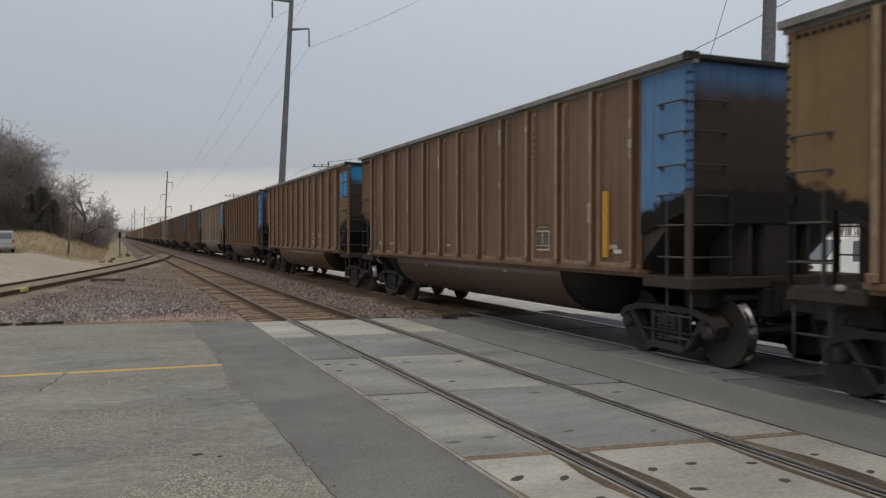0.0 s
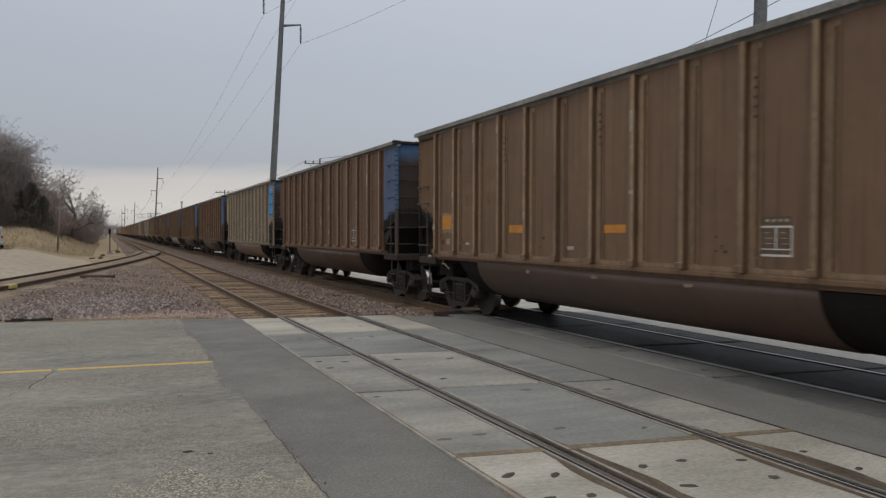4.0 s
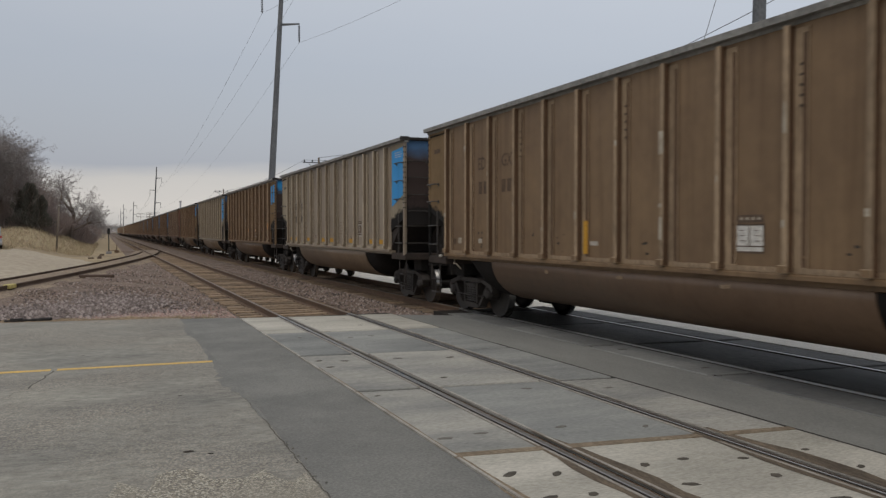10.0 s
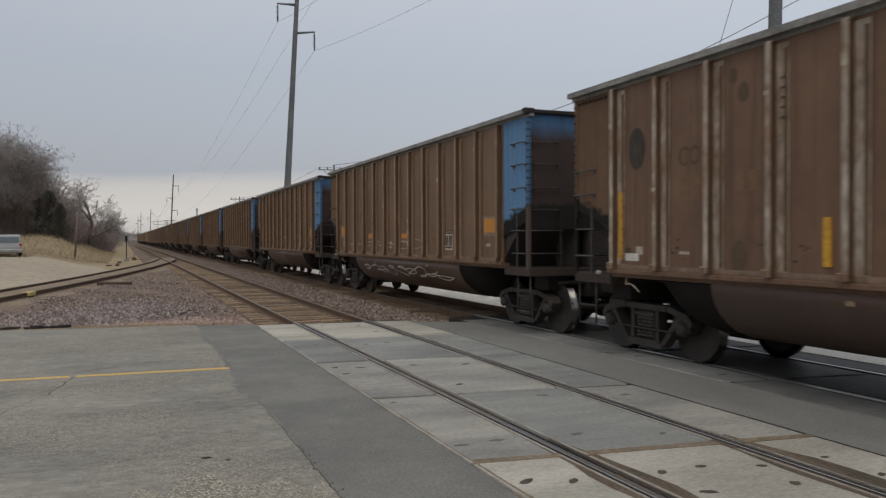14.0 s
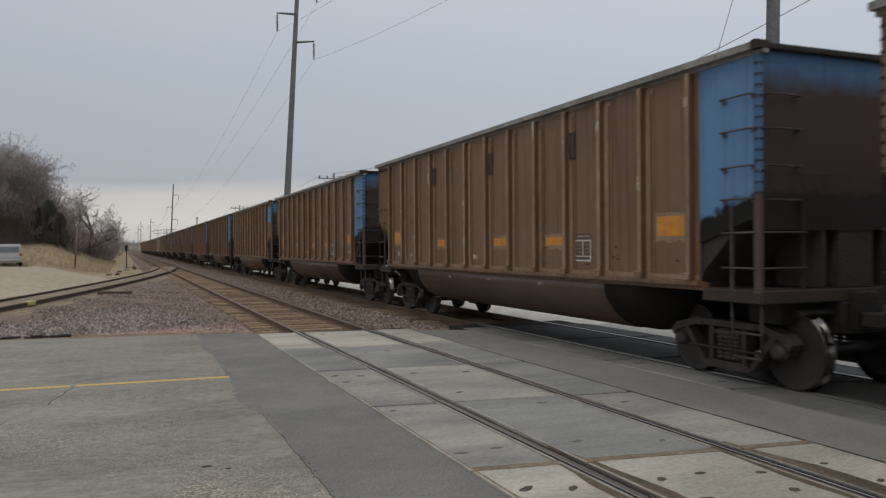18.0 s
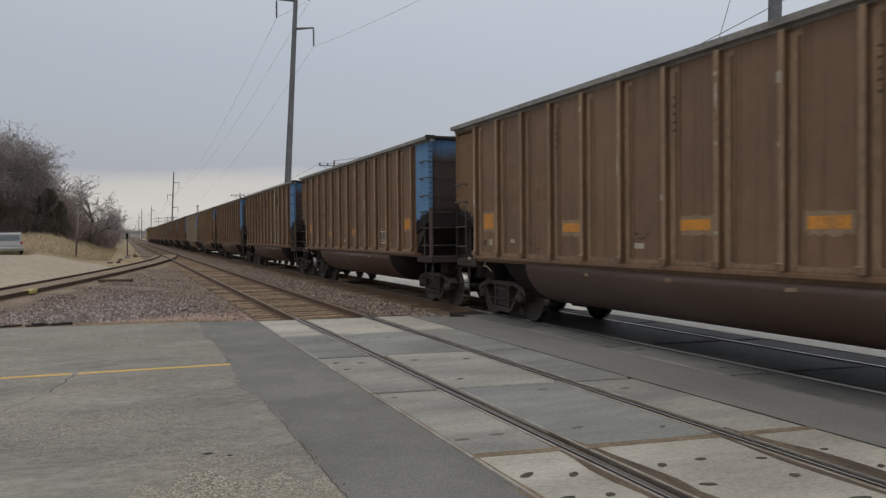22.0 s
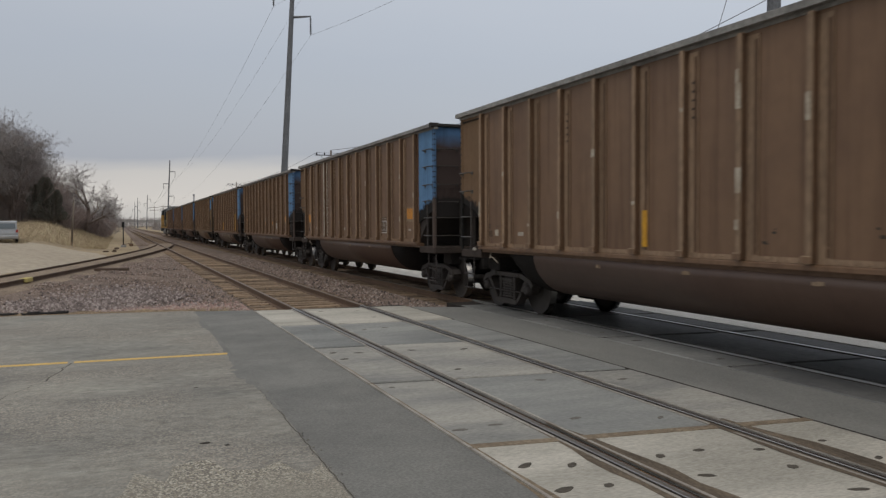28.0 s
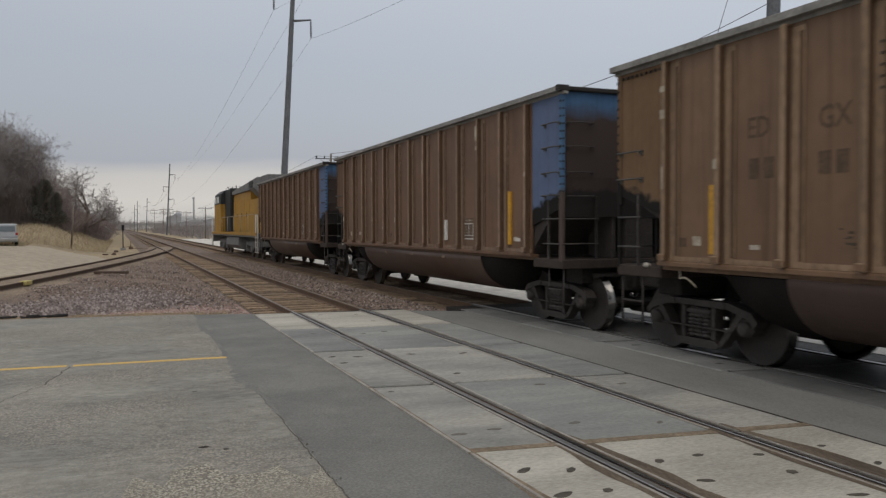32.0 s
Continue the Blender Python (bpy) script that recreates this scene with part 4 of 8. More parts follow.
# bay paints with ragged soot, and the opening's shade coloured in below
BAY_OF = {m.name: soot_shade_paint("soot and shade bay " + m.name, c, (0.017, 0.016, 0.015), 0.30, 0.07, 0.31, 0.36) for m, c in ((BROWN, (0.185, 0.118, 0.070)), (GOLD, (0.225, 0.152, 0.083)), (DARK, (0.15, 0.092, 0.060)), (BEIGE, (0.345, 0.292, 0.215)), (RED, (0.20, 0.095, 0.06)))}

HALF = 7.3             # half the length of a wagon body
WIDE = 1.58            # half its width
RIM = 4.13            # height of its rim
RIBS = [1.025 * (i - 6) for i in range(13)]
RIBS_PALE = [s * y for s, ys in ((-1, (5.98, 5.08, 4.17, 3.2, 2.13, 1.07)), (1, (0.0, 1.07, 2.13, 3.2, 4.17, 5.08, 5.98))) for y in ys]   # the beige wagons have closer ribs at the ends


def side_sheet(bm):
    extrude_profile(bm, [(-6.27, 1.3), (6.27, 1.3), (6.27, 3.99), (-6.27, 3.99)], -WIDE, -WIDE + 0.03, "x")


def bay_sheet(bm):
    """The side of the end bay, cut away below."""
    # the lowest strip reaches over the opening; its black is painted shade
    extrude_profile(bm, [(-6.27, 1.80), (-6.27, 3.99), (-HALF, 3.99), (-HALF, 2.12)], -WIDE + 0.006, -WIDE + 0.03, "x")


def bay_sheet_open(bm):
    """The same at the other end, where daylight shows below it."""
    extrude_profile(bm, [(-6.27, 1.93), (-6.27, 3.99), (-HALF, 3.99), (-HALF, 2.25)], -WIDE + 0.006, -WIDE + 0.03, "x")


def bay_patch_tall(bm):
    extrude_profile(bm, [(-6.36, 2.42), (-6.36, 3.84), (-HALF + 0.07, 3.90), (-HALF + 0.07, 2.72)], -WIDE - 0.002, -WIDE + 0.005, "x")


def bay_patch_split(bm):
    extrude_profile(bm, [(-6.34, 3.0), (-6.34, 3.80), (-6.62, 3.80), (-6.62, 3.0)], -WIDE - 0.002, -WIDE + 0.005, "x")
    extrude_profile(bm, [(-6.78, 3.04), (-6.78, 3.84), (-HALF + 0.12, 3.84), (-HALF + 0.12, 3.08)], -WIDE - 0.002, -WIDE + 0.005, "x")


def end_patches(bm):
    for x0, x1 in ((-1.46, -0.98), (-0.86, -0.1)):
        box(bm, x0, x1, -HALF + 0.044, -HALF + 0.0495, 3.42, 3.98)


def end_wall(bm):
    box(bm, -WIDE + 0.05, WIDE - 0.05, -HALF + 0.05, -HALF + 0.08, 2.3, 4.06)


def slope_sheet(bm):
    extrude_profile(bm, [(-HALF + 0.06, 2.31), (-HALF + 0.09, 2.37), (-5.2, 1.34), (-5.2, 1.28), (-6.2, 1.28), (-6.3, 1.45)], -WIDE + 0.05, WIDE - 0.05, "x")


def slope_sheet_open(bm):
    extrude_profile(bm, [(-HALF + 0.06, 2.31), (-HALF + 0.09, 2.37), (-5.2, 1.34), (-5.2, 1.28)], -WIDE + 0.05, WIDE - 0.05, "x")


def corner_post(bm):
    box(bm, -WIDE - 0.012, -WIDE + 0.055, -HALF - 0.012, -HALF + 0.09, 1.2, 4.0, 0.008)


def corner_post_far(bm):
    box(bm, -WIDE - 0.012, -WIDE + 0.055, -HALF - 0.012, -HALF + 0.09, 2.1, 4.0, 0.008)
    box(bm, -WIDE - 0.006, -WIDE + 0.04, -HALF, -HALF + 0.045, 1.2, 2.11)


def bolt_row(bm):
    """The bolts that stud both faces of a corner post."""
    for i in range(13):
        z = 2.36 + 0.125 * i
        box(bm, -WIDE - 0.028, -WIDE - 0.0125, -HALF + 0.006, -HALF + 0.036, z, z + 0.032)
        box(bm, -WIDE - 0.002, -WIDE + 0.026, -HALF - 0.026, -HALF - 0.0125, z, z + 0.03)


def bolt_row_far(bm):
    bolt_row(bm)
    for i in range(9):
        y = -HALF + 0.12 + 0.105 * i
        box(bm, -WIDE - 0.02, -WIDE + 0.005, y, y + 0.035, 3.9, 3.935)


def inner_web(bm):
    """The black box over the draft gear under the slope sheet, with a cross plate behind it."""
    box(bm, -0.55, 0.55, -HALF + 0.32, -6.5, 1.25, 1.95)
    box(bm, -0.28, 0.28, -HALF + 0.05, -HALF + 0.319, 1.25, 2.29)
    for x in (-0.52, 0.52):
        box(bm, x - 0.03, x + 0.03, -HALF + 0.06, -HALF + 0.319, 1.25, 2.29)


def end_skirt(bm):
    # hangs below the wall's foot, where its black stands for the shaded recess
    box(bm, -WIDE + 0.056, WIDE - 0.056, -HALF + 0.034, -HALF + 0.049, 1.95, 2.62)


def rib(bm):
    """A pressed rib: the raised channel, beside it the sooty flange, and on that a strip with its row of bolts."""
    box(bm, -WIDE - 0.105, -WIDE - 0.001, -0.042, 0.042, 1.33, 3.98, 0.012)
    box(bm, -WIDE - 0.14, -WIDE - 0.1, -0.065, 0.065, 1.33, 1.42, 0.01)
    k = len(bm.faces)
    box(bm, -WIDE - 0.012, -WIDE - 0.001, -0.235, -0.043, 1.36, 3.94)
    box(bm, -WIDE - 0.020, -WIDE - 0.0125, -0.215, -0.16, 1.40, 3.88, 0.003)
    k2 = len(bm.faces)
    for i in range(12):
        box(bm, -WIDE - 0.030, -WIDE - 0.0195, -0.2, -0.175, 1.5 + 0.2 * i, 1.518 + 0.2 * i)
    bm.faces.ensure_lookup_table()
    for f in bm.faces[k:]:
        f.material_index = 1
    for f in bm.faces[k2:]:
        f.material_index = 2
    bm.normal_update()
    # only faces towards -y get the flank colour, as shade on that side
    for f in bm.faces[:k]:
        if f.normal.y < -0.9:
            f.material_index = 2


def rib_bare(bm):
    """The rib at the edge of the end bay, with no flange."""
    box(bm, -WIDE - 0.105, -WIDE - 0.001, -0.038, 0.038, 1.33, 3.98, 0.011)
    box(bm, -WIDE - 0.14, -WIDE - 0.1, -0.065, 0.065, 1.33, 1.42, 0.01)
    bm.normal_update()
    # the same painted shade on the -y side of the bare rib
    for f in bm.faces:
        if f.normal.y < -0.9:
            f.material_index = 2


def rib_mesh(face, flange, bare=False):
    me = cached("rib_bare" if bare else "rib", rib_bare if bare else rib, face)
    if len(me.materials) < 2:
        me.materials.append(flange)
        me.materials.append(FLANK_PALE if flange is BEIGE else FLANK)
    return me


def chord_side(bm):
    extrude_profile(bm, [(-WIDE - 0.012, 3.985), (-WIDE + 0.08, 3.985), (-WIDE + 0.08, RIM), (-WIDE - 0.06, RIM), (-WIDE - 0.11, RIM - 0.02), (-WIDE - 0.11, 4.03), (-WIDE - 0.012, 4.03)], -HALF - 0.07, HALF + 0.07, "y")


def chord_end(bm):
    box(bm, -WIDE + 0.081, WIDE - 0.081, -HALF - 0.03, -HALF + 0.12, 4.045, RIM - 0.01, 0.015)


def corner_cap(bm):
    """The black cap over the corner of the rim, a little proud of it."""
    box(bm, -WIDE - 0.114, -WIDE + 0.10, -HALF - 0.076, -HALF + 0.03, 4.026, RIM + 0.002, 0.012)


def brake_gear(bm):
    """Dark draft and brake gear under the end platform."""
    box(bm, -1.05, 1.05, -HALF + 0.25, -6.55, 0.80, 1.08, 0.02)
    rod(bm, (-0.9, -HALF + 0.1, 0.95), (0.9, -HALF + 0.1, 0.95), 0.045, sides=8)
    box(bm, -0.35, 0.35, -HALF - 0.05, -HALF + 0.3, 0.68, 1.08, 0.02)


def sill_band(row):
    """The pale strip where the side sheets meet the sill, with its bolts."""
    def fill(bm):
        box(bm, -WIDE - 0.0135, -WIDE - 0.001, -6.26, 6.26, 1.326, 1.39)
        for y0, y1 in zip(row, row[1:]):
            for j in range(4):
                y = y0 + 0.12 + (y1 - y0 - 0.4) * (j + 0.5) / 4
                box(bm, -WIDE - 0.021, -WIDE - 0.008, y - 0.014, y + 0.014, 1.345, 1.368)
    return fill


def side_sill(bm):
    extrude_profile(bm, [(-WIDE + 0.03, 1.2), (-WIDE + 0.12, 1.2), (-WIDE + 0.12, 1.299), (-WIDE - 0.05, 1.325), (-WIDE - 0.065, 1.31), (-WIDE - 0.065, 1.262), (-WIDE + 0.03, 1.255)], -6.3, 6.3, "y")


def sill_lug(bm):
    """The rounded pale casting on the end of the sill."""
    spin(bm, [(-0.06, 0.012), (-0.05, 0.03), (0.02, 0.038), (0.05, 0.028), (0.06, 0.012)], "y", 10, (-WIDE - 0.01, 6.60, 1.25))


def release_lever(bm):
    """A bent pale rod under the sill that works the brake valve."""
    pts = [Vector(p) for p in ((-WIDE + 0.06, 5.98, 1.19), (-WIDE + 0.01, 5.92, 1.10), (-WIDE, 5.83, 1.12), (-WIDE, 5.74, 1.10), (-WIDE + 0.02, 5.68, 1.05), (-WIDE + 0.06, 5.66, 1.0))]
    for a, b in zip(pts, pts[1:]):
        rod(bm, a, b, 0.011, sides=8)


def end_sill(bm):
    box(bm, -WIDE, WIDE, -HALF - 0.02, -6.31, 1.08, 1.24, 0.015)


def tub(bm):
    """The two rounded bellies between the bogies."""
    for s in (-1, 1):
        prof = [(s * 1.59, 1.199), (s * 1.575, 1.09), (s * 1.53, 0.96), (s * 1.45, 0.83), (s * 1.33, 0.70), (s * 1.17, 0.59), (s * 0.93, 0.50), (s * 0.5, 0.48), (s * 0.3, 0.66), (s * 0.22, 1.2)]
        extrude_profile(bm, prof, -4.1, 4.1, "y", smooth=True)
    bmesh.ops.recalc_face_normals(bm, faces=bm.faces)


def rubbed_pads(bm):
    """Small worn lifting pads high on the near belly."""
    rng = random.Random(3)
    for y in (2.05, 0.0, -2.09):
        for j in range(3):
            w, a = rng.uniform(0.03, 0.07), y + rng.uniform(-.05, .05)
            z = 1.115 + rng.uniform(-.015, .015)
            box(bm, -1.586, -1.57, a - w, a + w, z - 0.02, z + 0.022)


def tub_end(bm):
    for s in (-1, 1):
        a = [(s * 1.57, 1.19), (s * 1.556, 1.09), (s * 1.511, 0.965), (s * 1.432, 0.84), (s * 1.315, 0.71), (s * 1.155, 0.60), (s * 0.92, 0.51), (s * 0.5, 0.49), (s * 0.3, 0.67), (s * 0.24, 1.19)]
        rings = []
        for y, lift in ((-4.1, 0.0), (-4.6, 0.0), (-4.85, 0.05), (-5.05, 0.16), (-5.22, 0.33), (-5.35, 0.55)):
            rings.append([bm.verts.new((x, y, min(1.19, z + lift))) for x, z in a])
        k = len(a)
        for r0, r1 in zip(rings, rings[1:]):
            for i in range(k - 1):
                bm.faces.new((r0[i], r0[i + 1], r1[i + 1], r1[i])).smooth = True
        bm.faces.new(rings[-1])
    bmesh.ops.recalc_face_normals(bm, faces=bm.faces)


def deck(bm):
    box(bm, -WIDE + 0.121, WIDE - 0.121, -6.3, 6.3, 1.2, 1.29)


def centre_sill(bm):
    box(bm, -0.2, 0.2, -HALF - 0.1, HALF + 0.1, 0.72, 1.2, 0.02)


def coal_bed(bm):
    box(bm, -WIDE + 0.04, WIDE - 0.04, -HALF + 0.1, HALF - 0.1, 3.0, 3.05)


def grab(bm):
    """A bent grab iron, half a metre wide, lying along y and standing off the wall."""
    rod(bm, (-0.08, -0.24, 0), (-0.08, 0.24, 0), 0.013, sides=6)
    for s in (-1, 1):
        rod(bm, (-0.08, s * 0.24, 0), (0, s * 0.24, -0.012), 0.013, sides=6)
        box(bm, -0.012, 0.004, s * 0.24 - 0.03, s * 0.24 + 0.03, -0.05, 0.02)


def stile(bm):
    box(bm, -0.02, 0.02, -0.022, 0.022, 1.22, 2.3, 0.005)


def rung(bm):
    rod(bm, (0, -0.5, 0), (0, 0.5, 0), 0.014, sides=6)


def step(bm):
    """The sill step that hangs under the corner."""
    for s in (-0.24, 0.24):
        rod(bm, (0, s, 0.42), (0, s, 1.1), 0.016, sides=6)
    for z in (0.43, 0.72):
        rod(bm, (0, -0.24, z), (0, 0.24, z), 0.016, sides=6)


def side_frame(bm):
    """A cast bogie side frame: top bar, V-shaped struts, spring seat, columns and axle boxes."""
    extrude_profile(bm, [(-1.10, 0.58), (-1.0, 0.69), (-0.6, 0.785), (0.6, 0.785), (1.0, 0.69), (1.10, 0.58), (1.06, 0.51), (0.94, 0.605), (0.57, 0.70), (-0.57, 0.70), (-0.94, 0.605), (-1.06, 0.51)], -0.1, 0.1, "x")
    extrude_profile(bm, [(-0.38, 0.15), (0.38, 0.15), (0.45, 0.20), (0.34, 0.255), (-0.34, 0.255), (-0.45, 0.20)], -0.1, 0.1, "x")
    for s in (-1, 1):
        extrude_profile(bm, [(s * 0.36, 0.17), (s * 0.46, 0.19), (s * 0.86, 0.63), (s * 0.76, 0.66)], -0.085, 0.085, "x")
        extrude_profile(bm, [(s * 0.26, 0.26), (s * 0.34, 0.26), (s * 0.34, 0.69), (s * 0.26, 0.69)], -0.08, 0.08, "x")
        extrude_profile(bm, [(s * 0.80, 0.42), (s * 0.85, 0.38), (s * 0.95, 0.38), (s * 1.02, 0.45), (s * 1.0, 0.60), (s * 0.80, 0.60)], -0.07, 0.09, "x")
        spin(bm, [(-0.15, 0.06), (-0.13, 0.095), (-0.06, 0.105), (0.05, 0.105)], "x", 14, (0, s * 0.89, 0.478))
        rod(bm, (-0.115, s * 0.5, 0.735), (-0.09, s * 0.5, 0.735), 0.045, sides=10)
    rod(bm, (-0.12, -0.7, 0.42), (-0.12, 0.7, 0.42), 0.014, sides=6)


def spring(bm):
    """Coil springs side by side on their seat."""
    for yy in (-0.14, 0.0, 0.14):
        prof = [(0.272, 0.05)]
        for i in range(6):
            prof += [(0.28 + i * 0.052, 0.045), (0.29 + i * 0.052, 0.072), (0.31 + i * 0.052, 0.072), (0.32 + i * 0.052, 0.045)]
        spin(bm, prof, "z", 10, (-0.03, yy, 0))
    box(bm, -0.09, 0.09, -0.23, 0.23, 0.6, 0.66, 0.01)


def bolster(bm):
    box(bm, -1.05, 1.05, -0.2, 0.2, 0.55, 0.68, 0.02)
    box(bm, -0.4, 0.4, -0.3, 0.3, 0.6, 0.74, 0.02)
    for s in (-1, 1):
        box(bm, -0.85, 0.85, s * 0.42 - 0.05, s * 0.42 + 0.05, 0.3, 0.42, 0.01)
        for e in (-1, 1):
            box(bm, e * 0.68, e * 0.8, s * 0.36 - .04, s * 0.36 + .04, 0.28, 0.62)


WHEEL = 0.478


def wheel(bm):
    """A wheel disc about x = 0 with its rim and dished web, and the flange on the inner side."""
    spin(bm, [(-0.07, 0.1), (-0.09, 0.15), (-0.03, 0.22), (-0.02, 0.36), (-0.066, 0.41), (-0.066, WHEEL - 0.008)], "x", 36)
    spin(bm, [(0.066, WHEEL - 0.02), (0.066, 0.40), (0.02, 0.36), (0.03, 0.2), (0.08, 0.15), (0.08, 0.1)], "x", 36)


def tyre(bm):
    spin(bm, [(-0.066, WHEEL - 0.008), (-0.06, WHEEL), (0.03, WHEEL), (0.04, WHEEL + 0.026), (0.058, WHEEL + 0.026), (0.066, WHEEL - 0.02)], "x", 36, caps=False)


def axle(bm):
    rod(bm, (-1.02, 0, 0), (1.02, 0, 0), 0.08, sides=12)
    for i in range(3):
        a = 2 * math.pi * i / 3
        for s in (-1, 1):
            rod(bm, (s * 1.02, 0.055 * math.cos(a), 0.055 * math.sin(a)), (s * 1.05, 0.055 * math.cos(a), 0.055 * math.sin(a)), 0.02, sides=6)


def coupler(bm):
    box(bm, -0.1, 0.1, -0.82, 0.0, -0.09, 0.09, 0.02)
    extrude_profile(bm, [(-0.17, -0.82), (-0.12, -0.62), (0.12, -0.62), (0.19, -0.74), (0.17, -0.86), (0.02, -0.84)], -0.14, 0.14, "z")


def hose(bm):
    pts = [Vector((0.35, -0.1 - 0.35 * u, -0.05 - 0.55 * math.sin(math.pi * u * 0.75))) for u in [i / 6 for i in range(7)]]
    for a, b in zip(pts, pts[1:]):
        rod(bm, a, b, 0.022, sides=6, caps=False)


def turned(sx, sy):
    """Mirrored about the wagon's axes by a half turn or by scale, for pieces drawn at the near left corner."""
    return Matrix.Diagonal((sx, sy, 1, 1))


AXLES = []


def bogie(parent, y):
    t = part("bogie", cached("bolster", bolster, BOGIE), parent, "grimy cast steel two-axle bogie", pose(0, y, 0))
    for s in (-1, 1):
        part("side_frame", cached("side_frame", side_frame, BOGIE), t, m=pose(s * 0.98, 0, 0))
        part("spring", cached("spring", spring, COIL), t, m=pose(s * 0.98, 0, 0))
        ax = part("wheelset", wheelset_mesh(), t, "steel wheels with bright rims on one axle", pose(0, s * 0.89, WHEEL))
        AXLES.append((ax, y + s * 0.89, s * 0.89))
    return t


def wheelset_mesh():
    if "wheelset" not in cache:
        bm = bmesh.new()
        axle(bm)
        for s in (-1, 1):
            k0 = len(bm.verts)
            wheel(bm)
            bm.verts.ensure_lookup_table()
            for v in bm.verts[k0:]:
                v.co.x = s * (GAUGE + 0.0) + s * -v.co.x * 1.0
        k1 = len(bm.faces)
        for s in (-1, 1):
            k0 = len(bm.verts)
            tyre(bm)
            bm.verts.ensure_lookup_table()
            for v in bm.verts[k0:]:
                v.co.x = s * (GAUGE + 0.0) + s * -v.co.x * 1.0
        bm.faces.ensure_lookup_table()
        for f in bm.faces[k1:]:
            f.material_index = 1
        bmesh.ops.recalc_face_normals(bm, faces=bm.faces)
        me = bpy.data.meshes.new("wheelset")
        bm.to_mesh(me)
        bm.free()
        me.materials.append(WHEEL_STEEL)
        me.materials.append(TREAD)
        cache["wheelset"] = me
    return cache["wheelset"]


def flat(name, parent, mat, y0, y1, z0, z1, off=0.004, label=""):
    """A painted patch on the near side."""
    return part(name, mesh_of(name, lambda bm: box(bm, -WIDE - off, -WIDE - 0.0005, y0, y1, z0, z1), mat), parent, label)


def gondola(paint, end, label, tub_mat=None):
    """One coal gondola with its near end towards -y. end: full, tall, split or red."""
    car = thing("coal_gondola", label, "railway wagon", "coal wagons of the train")
    end_paint = {"full": BLUE, "dull": BLUE_DULL, "red": RED}.get(end, paint)
    blue = end in ("full", "dull")
    row = RIBS_PALE if paint is BEIGE else RIBS
    for s in (-1, 1):
        flip = turned(-s, 1)
        part("side_sheet", cached("side_sheet", side_sheet, paint), car, m=flip)
        part("side_sill", cached("side_sill", side_sill, paint), car, m=flip)
        part("sill_band", cached("sill_band", sill_band(row), RIB_OF[paint.name]), car, m=flip)
        part("top_chord", cached("chord_side", chord_side, CHORD), car, m=flip)
        for y in row:
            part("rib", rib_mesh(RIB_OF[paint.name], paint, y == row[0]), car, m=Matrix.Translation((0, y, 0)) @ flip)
        for e in (-1, 1):
            f2 = turned(-s, -e)
            near = s == -1 and e == -1
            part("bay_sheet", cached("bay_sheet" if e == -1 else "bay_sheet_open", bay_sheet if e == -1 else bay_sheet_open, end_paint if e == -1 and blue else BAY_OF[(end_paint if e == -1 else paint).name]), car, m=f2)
            part("corner_post", cached("corner_post" if e == -1 else "corner_post_far", corner_post if e == -1 else corner_post_far, (end_paint if not blue else POST_BLUE) if e == -1 else BAY_OF[paint.name]), car, m=f2)
            if s == -1:
                tagged(part("studded_edge", cached("bolt_row" if e == -1 else "bolt_row_far", bolt_row if e == -1 else bolt_row_far, BLACK), car, m=f2), kind="stuff")
            part("ladder_stile", cached("stile", stile, BOGIE), car, m=pose(s * -1 * -(WIDE - 0.02), e * 6.83, -0.06))
            for z in (1.5, 1.92):
                part("ladder_rung", cached("rung", rung, IRON), car, m=pose(s * (WIDE + 0.03), e * 6.98, z) @ Matrix.Diagonal((1, 0.55, 1, 1)))
            zs = (2.32, 2.7, 3.13, 3.53) if e == -1 and (blue or end == "red") else ((2.6, 3.05, 3.5) if e == -1 else (2.46, 2.84))
            for z in zs:
                part("grab_iron", cached("grab", grab, IRON), car, m=pose(s * WIDE, e * 6.98, z, 0, 0, 0 if s == -1 else 180))
            part("sill_step", cached("step", step, BOGIE), car, m=pose(s * (WIDE - 0.06), e * 7.02, 0))
    for e in (-1, 1):
        f2 = turned(1, -e)
        part("end_wall", cached("end_wall", end_wall, (END_RED if end == "red" else END_BLUE) if e == -1 else BLACK), car, m=f2)
        if e == -1 and end != "red":
            part("end_skirt", cached("end_skirt", end_skirt, SKIRT), car, "ragged soot over painted shade at the end wall's foot")
        part("inner_web", cached("inner_web", inner_web, BAY_STEEL), car, "black draft box under the slope sheet", f2)
        part("slope_sheet", cached("slope_sheet" if e == -1 else "slope_sheet_open", slope_sheet if e == -1 else slope_sheet_open, BAY_STEEL), car, m=f2)
        part("end_chord", cached("chord_end", chord_end, BLACK), car, m=f2)
        part("end_sill", cached("end_sill", end_sill, SILL), car, m=f2)
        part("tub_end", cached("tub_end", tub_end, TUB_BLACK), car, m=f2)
        part("brake_gear", cached("brake_gear", brake_gear, BLACK), car, m=f2)
        part("coupler", cached("coupler", coupler, BOGIE), car, m=pose(0, e * (HALF + 0.02), 0.86, 0, 0, 0 if e == -1 else 180))
        part("brake_hose", cached("hose", hose, BLACK), car, m=pose(0, e * (HALF + 0.02), 0.86, 0, 0, 0 if e == -1 else 180))
        for z in (2.3, 2.7, 3.13, 3.53):
            part("grab_iron", cached("grab", grab, BOGIE), car, m=pose(-WIDE + 0.36, e * (HALF - 0.05), z, 0, 0, 90 if e == -1 else -90))
        part("end_stile", cached("stile", stile, BLACK), car, m=pose(-WIDE + 0.68, e * (HALF - 0.02), 0))
